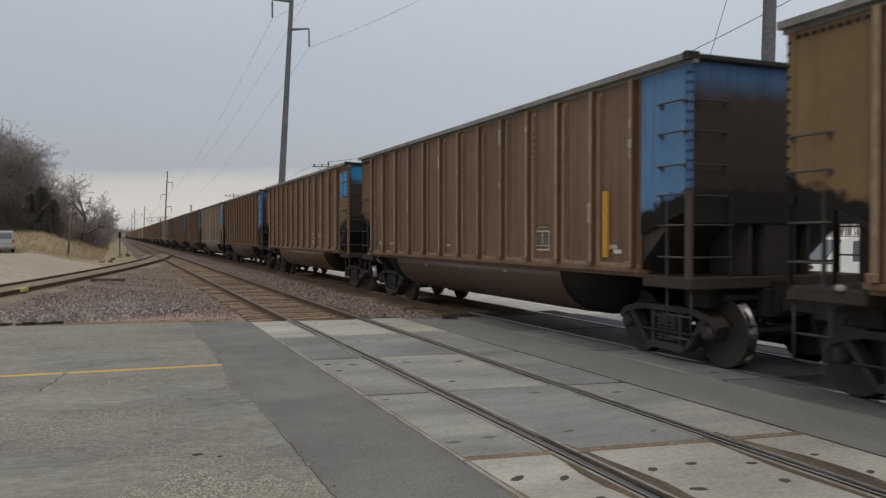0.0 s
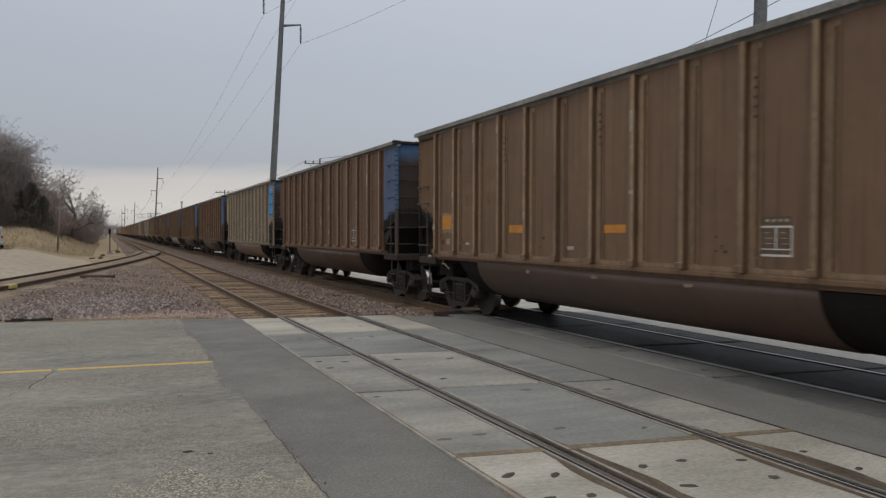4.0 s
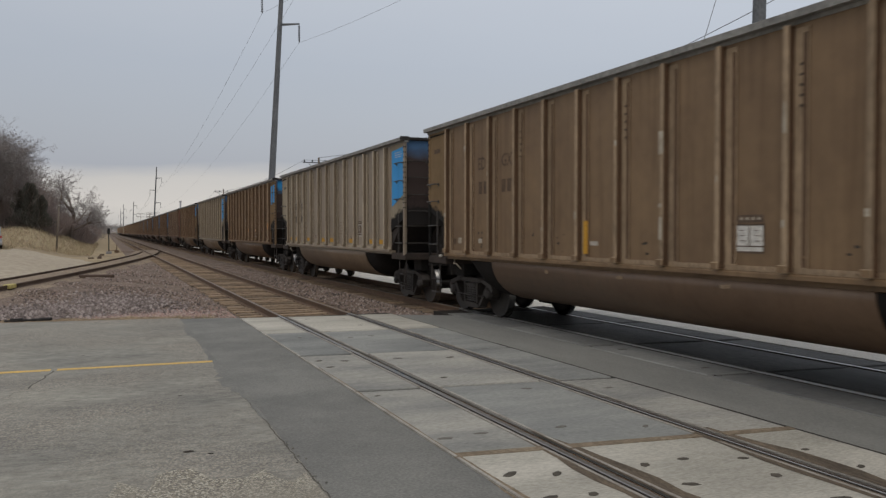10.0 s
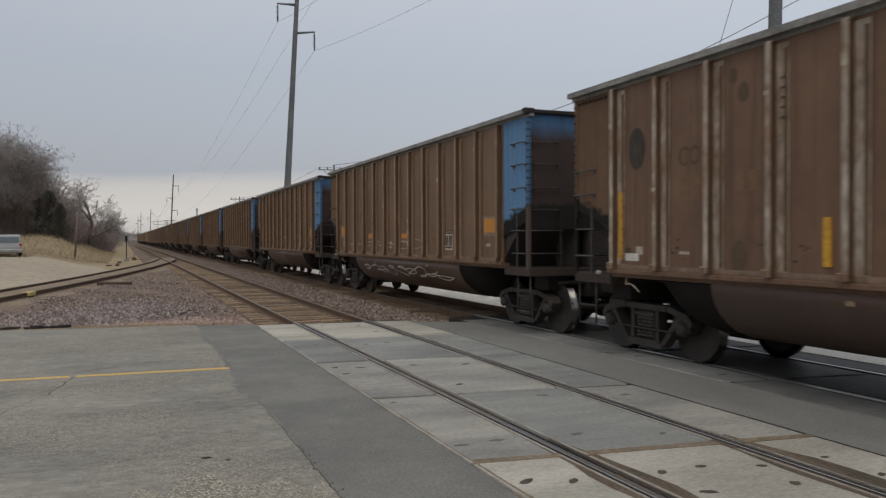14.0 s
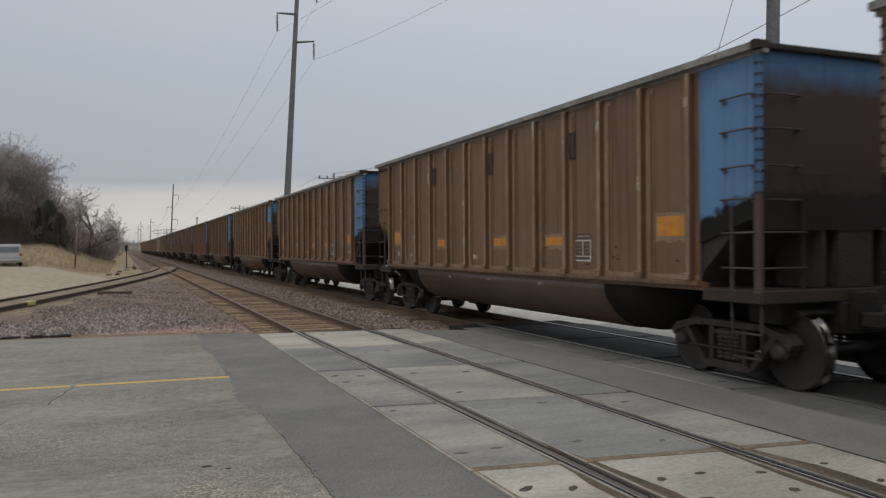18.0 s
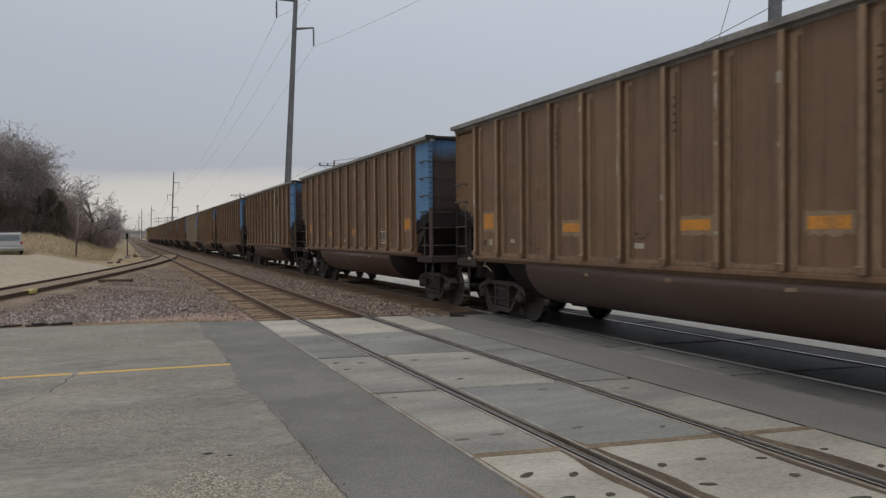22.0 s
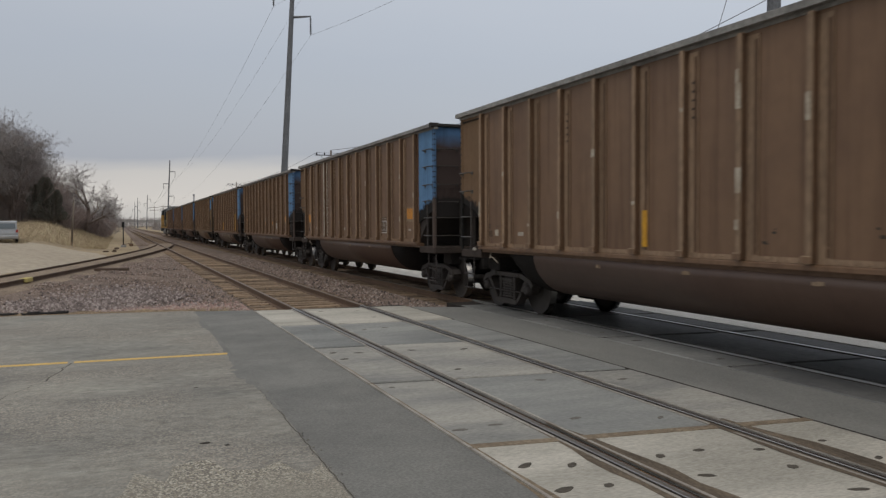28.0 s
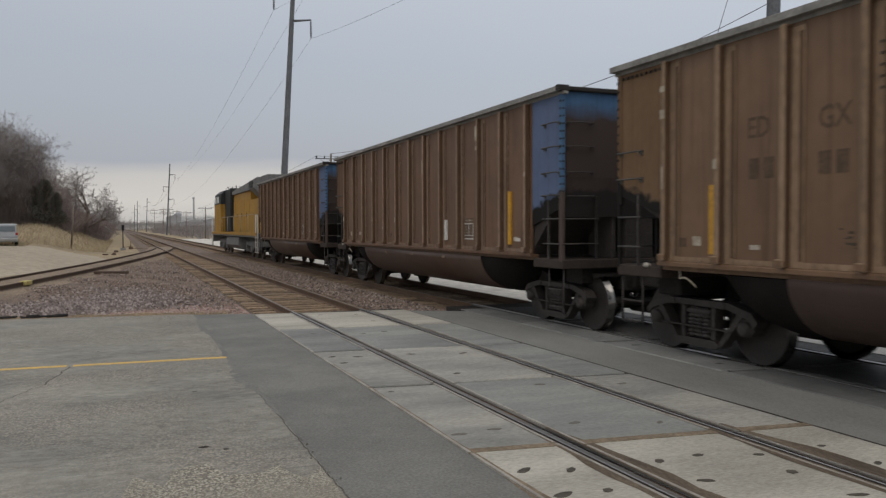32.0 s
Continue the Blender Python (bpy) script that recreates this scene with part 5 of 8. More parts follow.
        for z in (1.5, 1.92):
            part("ladder_rung", cached("rung", rung, BOGIE), car, m=pose(-WIDE + 0.36, e * (HALF + 0.01), z, 0, 0, 90) @ Matrix.Diagonal((1, 0.7, 1, 1)))
        bogie(car, e * 6.17)
    for s in (-1, 1):
        part("corner_cap", cached("corner_cap", corner_cap, BLACK), car, m=turned(-s, 1))
    part("tub", cached("tub", tub, tub_mat or (TUB_BEIGE if paint is BEIGE else TUB_TAN if end == "split" else TUB)), car)
    if paint is not BEIGE:
        tagged(part("rubbed_pads", cached("rubbed_pads", rubbed_pads, CHALK_BAND), car, "small pale rubbed pads on the belly"), kind="stuff")
    part("sill_lug", cached("sill_lug", sill_lug, STEEL), car, "pale rounded casting at the sill's end")
    part("release_lever", cached("release_lever", release_lever, CHALK), car, "pale bent brake release lever")
    part("deck", cached("deck", deck, BLACK), car)
    part("centre_sill", cached("centre_sill", centre_sill, BLACK), car)
    part("coal_load", cached("coal_bed", coal_bed, BLACK), car, "coal load below the rim")
    if end == "tall":
        part("blue_patch", cached("bay_patch_tall", bay_patch_tall, SKYBLUE), car, "bright blue painted corner patch")
        for i in range(3):
            part("stencil_mark", mesh_of("stencil_mark", lambda bm: box(bm, -WIDE - 0.005, -WIDE - 0.0021, -7.1, -6.6, 3.66 + 0.055 * i, 3.675 + 0.055 * i), WHITE), car)
    if end == "split":
        part("blue_patch", cached("bay_patch_split", bay_patch_split, SKYBLUE), car, "bright blue painted corner patches")
        part("blue_patch", cached("end_patches", end_patches, BLUE_FADE), car, "blue patches on the end wall")
    return car


# kind of each wagon: paint, end, marks
PAINT = {"b": (BROWN, "brown"), "g": (GOLD, "tan-brown"), "d": (DARK, "dark brown"), "w": (BEIGE, "dirty beige")}
TRAIN = {-1: "g full", 0: "b full lone", 1: "g split patch", 2: "b full patch dots inked", 3: "w tall low", 4: "d dull lone whiterib", 5: "b full patch",
         6: "d dull", 7: "w tall low scrawl", 8: "d dull patch thin", 9: "b full patch slots", 10: "b dull patch paletub blob", 11: "b full patch", 12: "b full patch slots",
         13: "g split stripe", 14: "w tall low", 15: "g split patch", 16: "w tall low", 17: "g split patch scrawl", 18: "d red paleribs oval stripe", 19: "b full patch tubscrawl",
         20: "b full patch", 21: "b full", 22: "b full patch inked", 23: "b full patch", 24: "b full patch slots", 25: "b full patch", 26: "g split patch zig", 27: "b full patch glyph",
         28: "b full stripe slots board", 29: "b full patch", 30: "b full patch outline inked", 31: "b full slots whiterib", 32: "b full patch", 33: "g split patch", 34: "w tall low", 35: "b full patch",
         36: "b full", 37: "b full stripe plain", 38: "b full patch whiterib", 39: "b full patch", 40: "b full stripe scrawl", 41: "g split low", 42: "b full stripe inked", 43: "d dull tick lone plain",
         44: "d dull plain"}
START = 15.47
WAGONS = []


def build_train():
    for k, words in TRAIN.items():
        words = words.split()
        paint, colour = PAINT[words[0]]
        end = words[1]
        rng = random.Random(k + 100)
        look_of_end = {"full": "a faded blue corner", "dull": "a dull violet-blue corner", "tall": "a bright blue patch", "split": "two blue patches", "red": "red-brown corners"}[end]
        extra = " and graffiti" if {"scrawl", "tubscrawl", "thin", "dots", "zig", "glyph", "outline", "blob"} & set(words) else ""
        car = gondola(paint, end, f"{colour} ribbed coal gondola with {look_of_end}{extra}", TUB_PALE if "paletub" in words else None)
        marks(car, words[1:], rng, k)
        WAGONS.append((car, START + PITCH * k))


def lettering(words, size, ink):
    """A flat mesh of the words in the built-in font, centred."""
    cu = bpy.data.curves.new("lettering", 'FONT')
    cu.body, cu.size, cu.align_x = words, size, 'LEFT'
    cu.resolution_u = 2
    cu.offset = 0.004
    ob = bpy.data.objects.new("lettering", cu)
    scene.collection.objects.link(ob)
    bpy.context.view_layer.update()
    me = bpy.data.meshes.new_from_object(ob)
    bpy.data.objects.remove(ob)
    me.materials.clear()
    me.materials.append(ink)
    return me


ON_SIDE = Matrix(((0, 0, -1, 0), (-1, 0, 0, 0), (0, 1, 0, 0), (0, 0, 0, 1)))   # letters run along -y, stand up along z, face -x


def side_text(car, words, y, z, ink, size=0.34):
    key = ("text", words, size, ink.name)
    if key not in cache:
        cache[key] = lettering(words, size, ink)
    part("lettering", cache[key], car, "black stencilled reporting letters", Matrix.Translation((-WIDE - 0.004, y, z)) @ ON_SIDE @ Matrix.Diagonal((0.84, 1, 1, 1)))


def number_bars(car, y, z, ink):
    """A painted number as plain bars."""
    def fill(bm):
        for d in (0.0, 0.22):
            box(bm, -WIDE - 0.004, -WIDE - 0.0005, y - d - 0.15, y - d, z, z + 0.24)
    part("number_mark", mesh_of("number_mark", fill, ink), car, "faded dark number bars")


BOARD = material("grimy placard board", (0.085, 0.06, 0.043), 0.7, second=(0.15, 0.10, 0.065), scale=6, amount=0.8)
CHALK_WHITE = material("grimy white frame paint", (0.46, 0.42, 0.36), 0.7, second=(0.27, 0.21, 0.15), scale=8, amount=0.7)


def placard(car, y, z, pale):
    """A dark board in a white frame with two fields, and a dark header strip over it."""
    p = flat("placard", car, WHITE if pale else BOARD, y - 0.22, y + 0.22, z + 0.04, z + 0.36, 0.004, "framed placard with two fields")

    def frame_mesh(bm):
        for y0, y1, z0, z1 in ((-0.23, 0.23, 0.03, 0.055), (-0.23, 0.23, 0.105, 0.118), (-0.23, 0.23, 0.35, 0.372), (-0.23, -0.21, 0.055, 0.35), (0.21, 0.23, 0.055, 0.35), (-0.01, 0.01, 0.118, 0.35)):
            box(bm, -WIDE - 0.007, -WIDE - 0.0042, y + y0, y + y1, z + z0, z + z1)
    part("placard_frame", mesh_of("placard_frame", frame_mesh, WHITE if not pale else BOARD), p, "painted frame")

    def text(bm):
        for i in range(3):
            for side in (-0.18, 0.05):
                box(bm, -WIDE - 0.0065, -WIDE - 0.0042, y + side + 0.02 * i, y + side + 0.10, z + 0.17 + 0.06 * i, z + 0.178 + 0.06 * i)
    tagged(part("placard_text", mesh_of("placard_text", text, CHALK if not pale else BOARD), p), kind="stuff")
    q = flat("placard_header", car, BOARD, y - 0.21, y + 0.21, z + 0.385, z + 0.475, 0.004, "dark header strip with pale text bars")

    def bars(bm):
        for i in range(4):
            box(bm, -WIDE - 0.0065, -WIDE - 0.0042, y - 0.17 + 0.09 * i, y - 0.125 + 0.09 * i, z + 0.415, z + 0.445)
    tagged(part("header_text", mesh_of("header_text", bars, CHALK), q), kind="stuff")


def white_board(car, y, z):
    """A pale framed board with a smaller one over it."""
    p = flat("placard", car, WHITE, y - 0.23, y + 0.23, z, z + 0.44, 0.004, "white framed placard")

    def field(bm):
        box(bm, -WIDE - 0.007, -WIDE - 0.0042, y - 0.18, y + 0.18, z + 0.05, z + 0.39)
    part("placard_field", mesh_of("placard_field", field, CHALK), p, "pale grey field")
    q = flat("placard", car, WHITE, y - 0.18, y + 0.18, z + 0.46, z + 0.58, 0.004, "small white placard")

    def bars(bm):
        for i in range(3):
            box(bm, -WIDE - 0.007, -WIDE - 0.0042, y - 0.13 + 0.1 * i, y - 0.06 + 0.1 * i, z + 0.49, z + 0.55)
    part("placard_text", mesh_of("placard_text", bars, STENCIL), q)


# the usual places of the reflector patches: from, to, foot, top, and how much pale overpaint shows round them
END_FAR, END_NEAR = (5.43, 5.98, 1.87, 2.16, 1), (-5.98, -5.42, 1.9, 2.17, 1)
MID_FAR, MID, MID_NEAR = (2.24, 2.76, 1.79, 1.93, 1), (-0.82, -0.2, 1.79, 1.93, 1), (-2.88, -2.33, 1.79, 1.93, 1)
FULL_SET = (END_FAR, MID_FAR, MID, MID_NEAR, END_NEAR)
WORN_SET = (END_FAR, (2.24, 2.76, 1.79, 1.93, 0), (-0.78, -0.25, 1.79, 1.91, 0), END_NEAR)
REFLECTORS = {1: ((5.5, 5.95, 1.62, 1.76, 0), (2.3, 2.75, 1.68, 1.76, 0), (-0.76, -0.15, 1.69, 1.79, 1), (-3.78, -3.22, 1.71, 1.85, 1)),
              2: (END_FAR, (2.27, 2.78, 1.79, 1.9, 2), MID_NEAR, END_NEAR), 8: ((-2.8, -2.4, 1.8, 1.88, 0), END_NEAR, MID_FAR), 10: (END_FAR, (2.21, 2.73, 1.8, 1.91, 2), END_NEAR),
              12: ((2.3, 2.7, 1.8, 1.9, 0), (-0.75, -0.3, 1.8, 1.9, 0), (-2.8, -2.4, 1.79, 1.87, 0), (-5.9, -5.42, 1.92, 2.17, 0)),
              22: (END_FAR, (2.2, 2.68, 1.8, 1.95, 2), MID, END_NEAR), 24: FULL_SET, 25: FULL_SET, 26: (END_FAR, (2.2, 2.68, 1.77, 1.86, 1), END_NEAR),
              29: FULL_SET, 30: (END_FAR, (2.3, 2.8, 1.79, 1.89, 2), MID, END_NEAR), 32: (END_NEAR,), 33: ((2.3, 2.7, 1.8, 1.9, 1), (-0.6, -0.25, 1.8, 1.88, 1)), 38: (END_FAR, END_NEAR)}


def patch(car, y0, y1, z0, z1, mat, halo=0, rng=None):
    """An orange reflector, with pale overpaint round it that has run at its foot."""
    if halo:
        rng = rng or random.Random(1)

        def wash(bm):
            lo, hi, n = y0 - 0.05 * halo, y1 + 0.05 * halo, 9
            tops = [bm.verts.new((-WIDE - 0.0025, lo + (hi - lo) * i / n, z1 + 0.05 * halo + rng.uniform(-.012, .02))) for i in range(n + 1)]
            feet = [bm.verts.new((-WIDE - 0.0025, lo + (hi - lo) * i / n, z0 - (0.045 + rng.uniform(0, 0.05)) * halo)) for i in range(n + 1)]
            for i in range(n):
                bm.faces.new((feet[i], feet[i + 1], tops[i + 1], tops[i]))
        part("faded_patch", mesh_of("faded_patch", wash, CHALK_BAND), car, "pale overpaint that has run down")
    flat("reflector_patch", car, mat, y0, y1, z0, z1, 0.0045, "weathered orange reflective patch")


FADED_INK = material("faded stencil paint", (0.075, 0.05, 0.034), 0.75, second=(0.15, 0.095, 0.055), scale=7, amount=0.7)
SOFT_INK = material("worn black stencil paint", (0.07, 0.06, 0.05), 0.75, second=(0.12, 0.10, 0.08), scale=7, amount=0.7)
PALE_INK = material("rubbed thin stencil paint", (0.20, 0.165, 0.125), 0.7, second=(0.29, 0.235, 0.17), scale=6, amount=0.9)
GHOST_INK = material("nearly lost stencil paint", (0.15, 0.09, 0.052), 0.7, second=(0.19, 0.112, 0.062), scale=6, amount=0.9)
WORN_RIB = material("rubbed chipped rib", (0.21, 0.138, 0.088), 0.7, second=(0.50, 0.46, 0.40), scale=2.6, amount=0.75, grain=14, grain_amount=0.3, stretch=(1, 1, 0.6))
SPRAY = material("white spray paint", (0.68, 0.67, 0.65), 0.7, second=(0.5, 0.48, 0.44), scale=4, amount=0.6)
CHALK_BAND = material("faded overpaint", (0.285, 0.212, 0.142), 0.7, second=(0.205, 0.135, 0.082), scale=5, amount=0.9)


def bay_span(row, y):
    """The free stretch of sheet between the ribs round y."""
    lo = max([r + 0.08 for r in row if r + 0.08 < y] or [-6.2])
    hi = min([r - 0.25 for r in row if r - 0.25 > y] or [6.2])
    return lo, hi


def in_bay(row, y0, y1):
    lo, hi = bay_span(row, (y0 + y1) / 2)
    return max(lo, y0), min(hi, y1)


def swirl(rng, cy, cz, w, h):
    """One hand-drawn loop or hook, as a list of points."""
    a0, turns = rng.uniform(0, 6.28), rng.choice((-1, 1)) * rng.uniform(2.5, 5.5)
    sq = rng.uniform(0.4, 1.0)
    out = []
    for i in range(15):
        u = i / 14
        a = a0 + turns * u
        r = 1 - 0.35 * u
        out.append((cy + w * r * math.cos(a) + 0.25 * w * (u - 0.5), cz + h * sq * r * math.sin(a)))
    return out


def tub_side(p):
    """How far out the belly stands at the height of p."""
    prof = ((1.2, 1.59), (1.09, 1.575), (0.96, 1.53), (0.83, 1.45), (0.70, 1.33), (0.59, 1.17))
    z = max(0.59, min(1.19, p.y))
    for (z1, x1), (z0, x0) in zip(prof, prof[1:]):
        if z >= z0:
            return -(x0 + (x1 - x0) * (z - z0) / (z1 - z0)) - 0.008
    return -1.17


def graffiti(car, rng, y0, y1, z0, z1, mat, count, width, on_tub=False, label="sprayed pale graffiti loops"):
    """One running scrawl of loops and hooks."""
    way = []
    for i in range(count):
        cy = y1 - (y1 - y0) * (i + 0.5) / count + rng.uniform(-.1, .1)
        h = (z1 - z0) / 2 * rng.uniform(0.6, 1)
        way += swirl(rng, cy, (z0 + z1) / 2, (y1 - y0) / count * rng.uniform(0.4, 0.75), h)

    def fill(bm):
        ribbon(bm, way, width, "x", tub_side if on_tub else -WIDE - 0.0055)
    part("graffiti", mesh_of("graffiti", fill, mat), car, label)


BLOCKS = (((0.05, 0.98), (0.95, 0.9), (0.95, 0.72), (0.45, 0.42), (0.9, 0.42), (1.0, 0.05), (0.5, 0.0), (0.0, 0.12), (0.0, 0.3), (0.55, 0.6), (0.55, 0.72), (0.1, 0.74), (0.05, 0.98)),
          ((0.1, 0.95), (1.0, 1.0), (1.0, 0.75), (0.5, 0.72), (0.45, 0.62), (0.9, 0.6), (1.0, 0.2), (0.85, 0.1), (0.0, 0.14), (0.02, 0.35), (0.55, 0.36), (0.55, 0.44), (0.12, 0.46), (0.1, 0.95)),
          ((0.2, 0.92), (1.0, 1.0), (1.05, 0.72), (0.6, 0.68), (0.6, 0.6), (0.95, 0.5), (1.05, 0.25), (0.8, 0.02), (0.3, 0.0), (0.2, 0.2), (0.65, 0.22), (0.7, 0.36), (0.25, 0.38), (0.2, 0.92)))


def block_graffiti(car):
    """Three large outlined block shapes in white, with dark loops and strokes beside and between them."""
    for shape, y1, y0 in zip(BLOCKS, (1.18, 0.17, -0.82), (0.22, -0.8, -1.95)):
        way = [(y1 + (y0 - y1) * u, 1.46 + 1.06 * v) for u, v in shape]
        part("graffiti", mesh_of("graffiti", lambda bm: ribbon(bm, way, 0.055, "x", -WIDE - 0.006), SPRAY), car, "white outlined block graffiti")
        inner = [(y1 + (y0 - y1) * (u * 0.8 + 0.14), 1.46 + 1.06 * (v * 0.8 + 0.07)) for u, v in shape[2:9]]
        part("graffiti", mesh_of("graffiti", lambda bm: ribbon(bm, inner, 0.04, "x", -WIDE - 0.0045), STENCIL), car, "dark graffiti strokes")
    for way in (((2.95, 1.5), (2.9, 2.3), (2.75, 2.58), (2.6, 2.4), (2.75, 1.8), (2.6, 1.55)), ((2.62, 2.1), (2.3, 2.0), (2.05, 2.4), (1.75, 2.5), (1.52, 2.3), (1.6, 1.9), (1.9, 2.05)),
                ((2.9, 1.5), (2.5, 1.95), (2.0, 1.7), (1.5, 1.45)), ((2.4, 1.9), (1.95, 1.55), (1.6, 1.5)), ((3.3, 1.62), (3.0, 1.47), (2.7, 1.62))):
        part("graffiti", mesh_of("graffiti", lambda bm: ribbon(bm, way, 0.07, "x", -WIDE - 0.005), STENCIL), car, "dark graffiti strokes")


PIECE = material("dusty pale spray paint", (0.39, 0.325, 0.24), 0.75, second=(0.25, 0.185, 0.12), scale=4, amount=0.9)


# strokes on the scrawled wagon, each as places along the wagon and heights
PALE_STROKES = (((3.09, 1.40), (3.0, 1.69), (2.88, 2.04), (2.65, 2.17), (2.42, 2.22), (2.26, 2.17)), ((2.15, 2.2), (1.78, 2.13), (1.6, 1.99), (1.88, 1.86), (2.04, 2.03)),
                ((2.88, 1.49), (2.65, 1.69), (2.37, 1.61), (2.31, 1.47)), ((0.92, 2.13), (0.74, 1.95), (0.36, 1.96)), ((1.38, 1.51), (1.43, 1.7), (1.63, 1.78), (1.88, 1.64)))
DARK_STROKES = (((0.16, 1.8), (0.24, 1.95), (0.08, 2.04), (-0.11, 1.97), (-0.11, 1.83), (0.04, 1.76), (0.18, 1.85)), ((0.61, 2.1), (0.49, 2.27), (0.16, 2.33), (-0.22, 2.26), (-0.41, 2.1), (-0.3, 1.96)),
                ((-0.15, 1.66), (-0.45, 1.73), (-0.76, 1.76)), ((-0.3, 1.62), (-0.59, 1.55)), ((-1.09, 2.06), (-1.55, 2.15)), ((-1.18, 2.03), (-1.49, 1.96), (-1.78, 2.04)),
                ((-1.12, 1.84), (-1.67, 1.84), (-1.78, 1.81)), ((-1.31, 1.63), (-1.67, 1.72)), ((3.63, 2.18), (3.55, 1.56)), ((2.88, 1.98), (3.06, 1.51)))
BELLY_STROKES = (((2.54, 1.0), (2.43, 1.12), (2.27, 1.02), (2.16, 1.11), (2.0, 1.01), (1.84, 1.04), (1.72, 1.17), (1.59, 1.0), (1.39, 0.95), (1.23, 1.07), (1.21, 1.17)), ((0.93, 1.17), (0.84, 1.02), (0.62, 0.93)))
BELLY_SMEARS = (((3.75, 1.16), (3.67, 0.94), (3.46, 0.68)), ((2.99, 1.16), (2.75, 0.88), (2.46, 0.63)), ((0.57, 0.96), (0.4, 0.82), (0.16, 0.7)), ((-0.37, 1.16), (-0.59, 0.99), (-0.38, 0.79)))


def rounded_way(pts, n=5):
    """A smooth way through pts."""
    pts = [Vector(p) for p in pts]
    out = []
    for i in range(len(pts) - 1):
        a, b, c, d = pts[max(i - 1, 0)], pts[i], pts[i + 1], pts[min(i + 2, len(pts) - 1)]
        for j in range(n):
            u = j / n
            out.append(0.5 * (2 * b + (c - a) * u + (2 * a - 5 * b + 4 * c - d) * u * u + (3 * b - a - 3 * c + d) * u ** 3))
    return out + [pts[-1]]


def strokes(car, ways, width, mat, level, label):
    for way in ways:
        part("graffiti", mesh_of("graffiti", lambda bm: ribbon(bm, rounded_way(way), width, "x", level), mat), car, label)


def loose_graffiti(car):
    """Pale loops and dark hooks on the side, pale waves and dark smears on the belly."""
    strokes(car, DARK_STROKES, 0.05, FADED_INK, -WIDE - 0.0045, "faded dark graffiti strokes")
    strokes(car, PALE_STROKES, 0.05, CHALK, -WIDE - 0.006, "sprayed pale graffiti loops")
    strokes(car, BELLY_SMEARS, 0.2, SMEAR, lambda p: tub_side(p) + 0.003, "dark smears on the belly")
    strokes(car, BELLY_STROKES, 0.045, CHALK, tub_side, "sprayed pale graffiti waves")


SMEAR = material("oily dark smear", (0.05, 0.034, 0.028), 0.5, second=(0.10, 0.066, 0.045), scale=5, amount=0.9)


BELLY_PIECE = material("thin faded spray on soot", (0.215, 0.168, 0.122), 0.6, second=(0.11, 0.075, 0.055), scale=3, amount=1.0)
# the faded piece: filled fields between the ribs, and its wavy foot on the belly
FIELDS = (((0.81, 1.40), (0.81, 2.17), (0.24, 2.19), (0.22, 1.40)), ((-0.26, 1.40), (-0.22, 2.21), (-0.80, 2.23), (-0.82, 1.40)), ((-1.07, 2.02), (-1.31, 1.95), (-1.54, 1.85), (-1.45, 1.65), (-1.18, 1.42), (-1.07, 1.42)),
          ((-1.50, 1.78), (-1.8, 1.8), (-1.86, 1.47), (-1.40, 1.49)), ((1.69, 1.40), (1.68, 1.91), (1.49, 1.87), (1.28, 1.40)), ((-2.28, 1.44), (-2.32, 1.72), (-2.61, 1.6), (-2.58, 1.54), (-2.86, 1.69), (-2.88, 1.44)))
FOOT = ((1.46, 1.04), (1.09, 0.85), (0.74, 0.85), (0.15, 0.82), (-0.01, 0.89), (-0.32, 0.73), (-0.84, 0.72), (-1.19, 0.68), (-1.42, 0.91), (-1.72, 0.82), (-2.03, 0.77), (-2.21, 0.83), (-2.27, 0.94))


def bubble_graffiti(car, rng):
    """A wide faded pale piece with scratchy outlines that runs down over the sill on to the belly."""
    for pts in FIELDS:
        part("graffiti", mesh_of("graffiti", lambda bm: bm.faces.new([bm.verts.new((-WIDE - 0.0028, y, z)) for y, z in pts][::-1]), PIECE), car, "faded pale graffiti field")

    def foot(bm):
        way = rounded_way(FOOT, 4)
        cols = [[bm.verts.new((tub_side(Vector((p.x, z))) + 0.004, p.x, z)) for z in [p.y + (1.17 - p.y) * u / 4 for u in range(5)]] for p in way]
        for a, b in zip(cols, cols[1:]):
            for u in range(4):
                bm.faces.new((a[u], a[u + 1], b[u + 1], b[u]))
    part("graffiti", mesh_of("graffiti", foot, BELLY_PIECE), car, "faded foot of the graffiti on the belly")
    strokes(car, (FOOT, ((2.05, 1.02), (1.91, 0.87), (1.76, 1.07), (1.56, 0.86), (1.39, 1.05))), 0.03, CHALK, tub_side, "pale outline of the graffiti")
    strokes(car, (((0.81, 2.17), (0.5, 2.18), (0.24, 2.19)), ((-0.23, 2.22), (-0.5, 2.23), (-0.80, 2.24)), ((-1.38, 1.52), (-1.64, 1.46), (-1.86, 1.43))), 0.035, SPRAY, -WIDE - 0.0065, "white outline of the graffiti")
    strokes(car, (((-1.07, 2.03), (-1.31, 1.99), (-1.56, 1.84), (-1.42, 1.59), (-1.25, 1.42)), ((0.81, 2.13), (0.5, 2.14), (0.24, 2.15))), 0.06, STENCIL, -WIDE - 0.0055, "dark shadow line of the graffiti")
    graffiti(car, rng, -3.5, -2.75, 0.84, 1.14, CHALK, 4, 0.022, True)


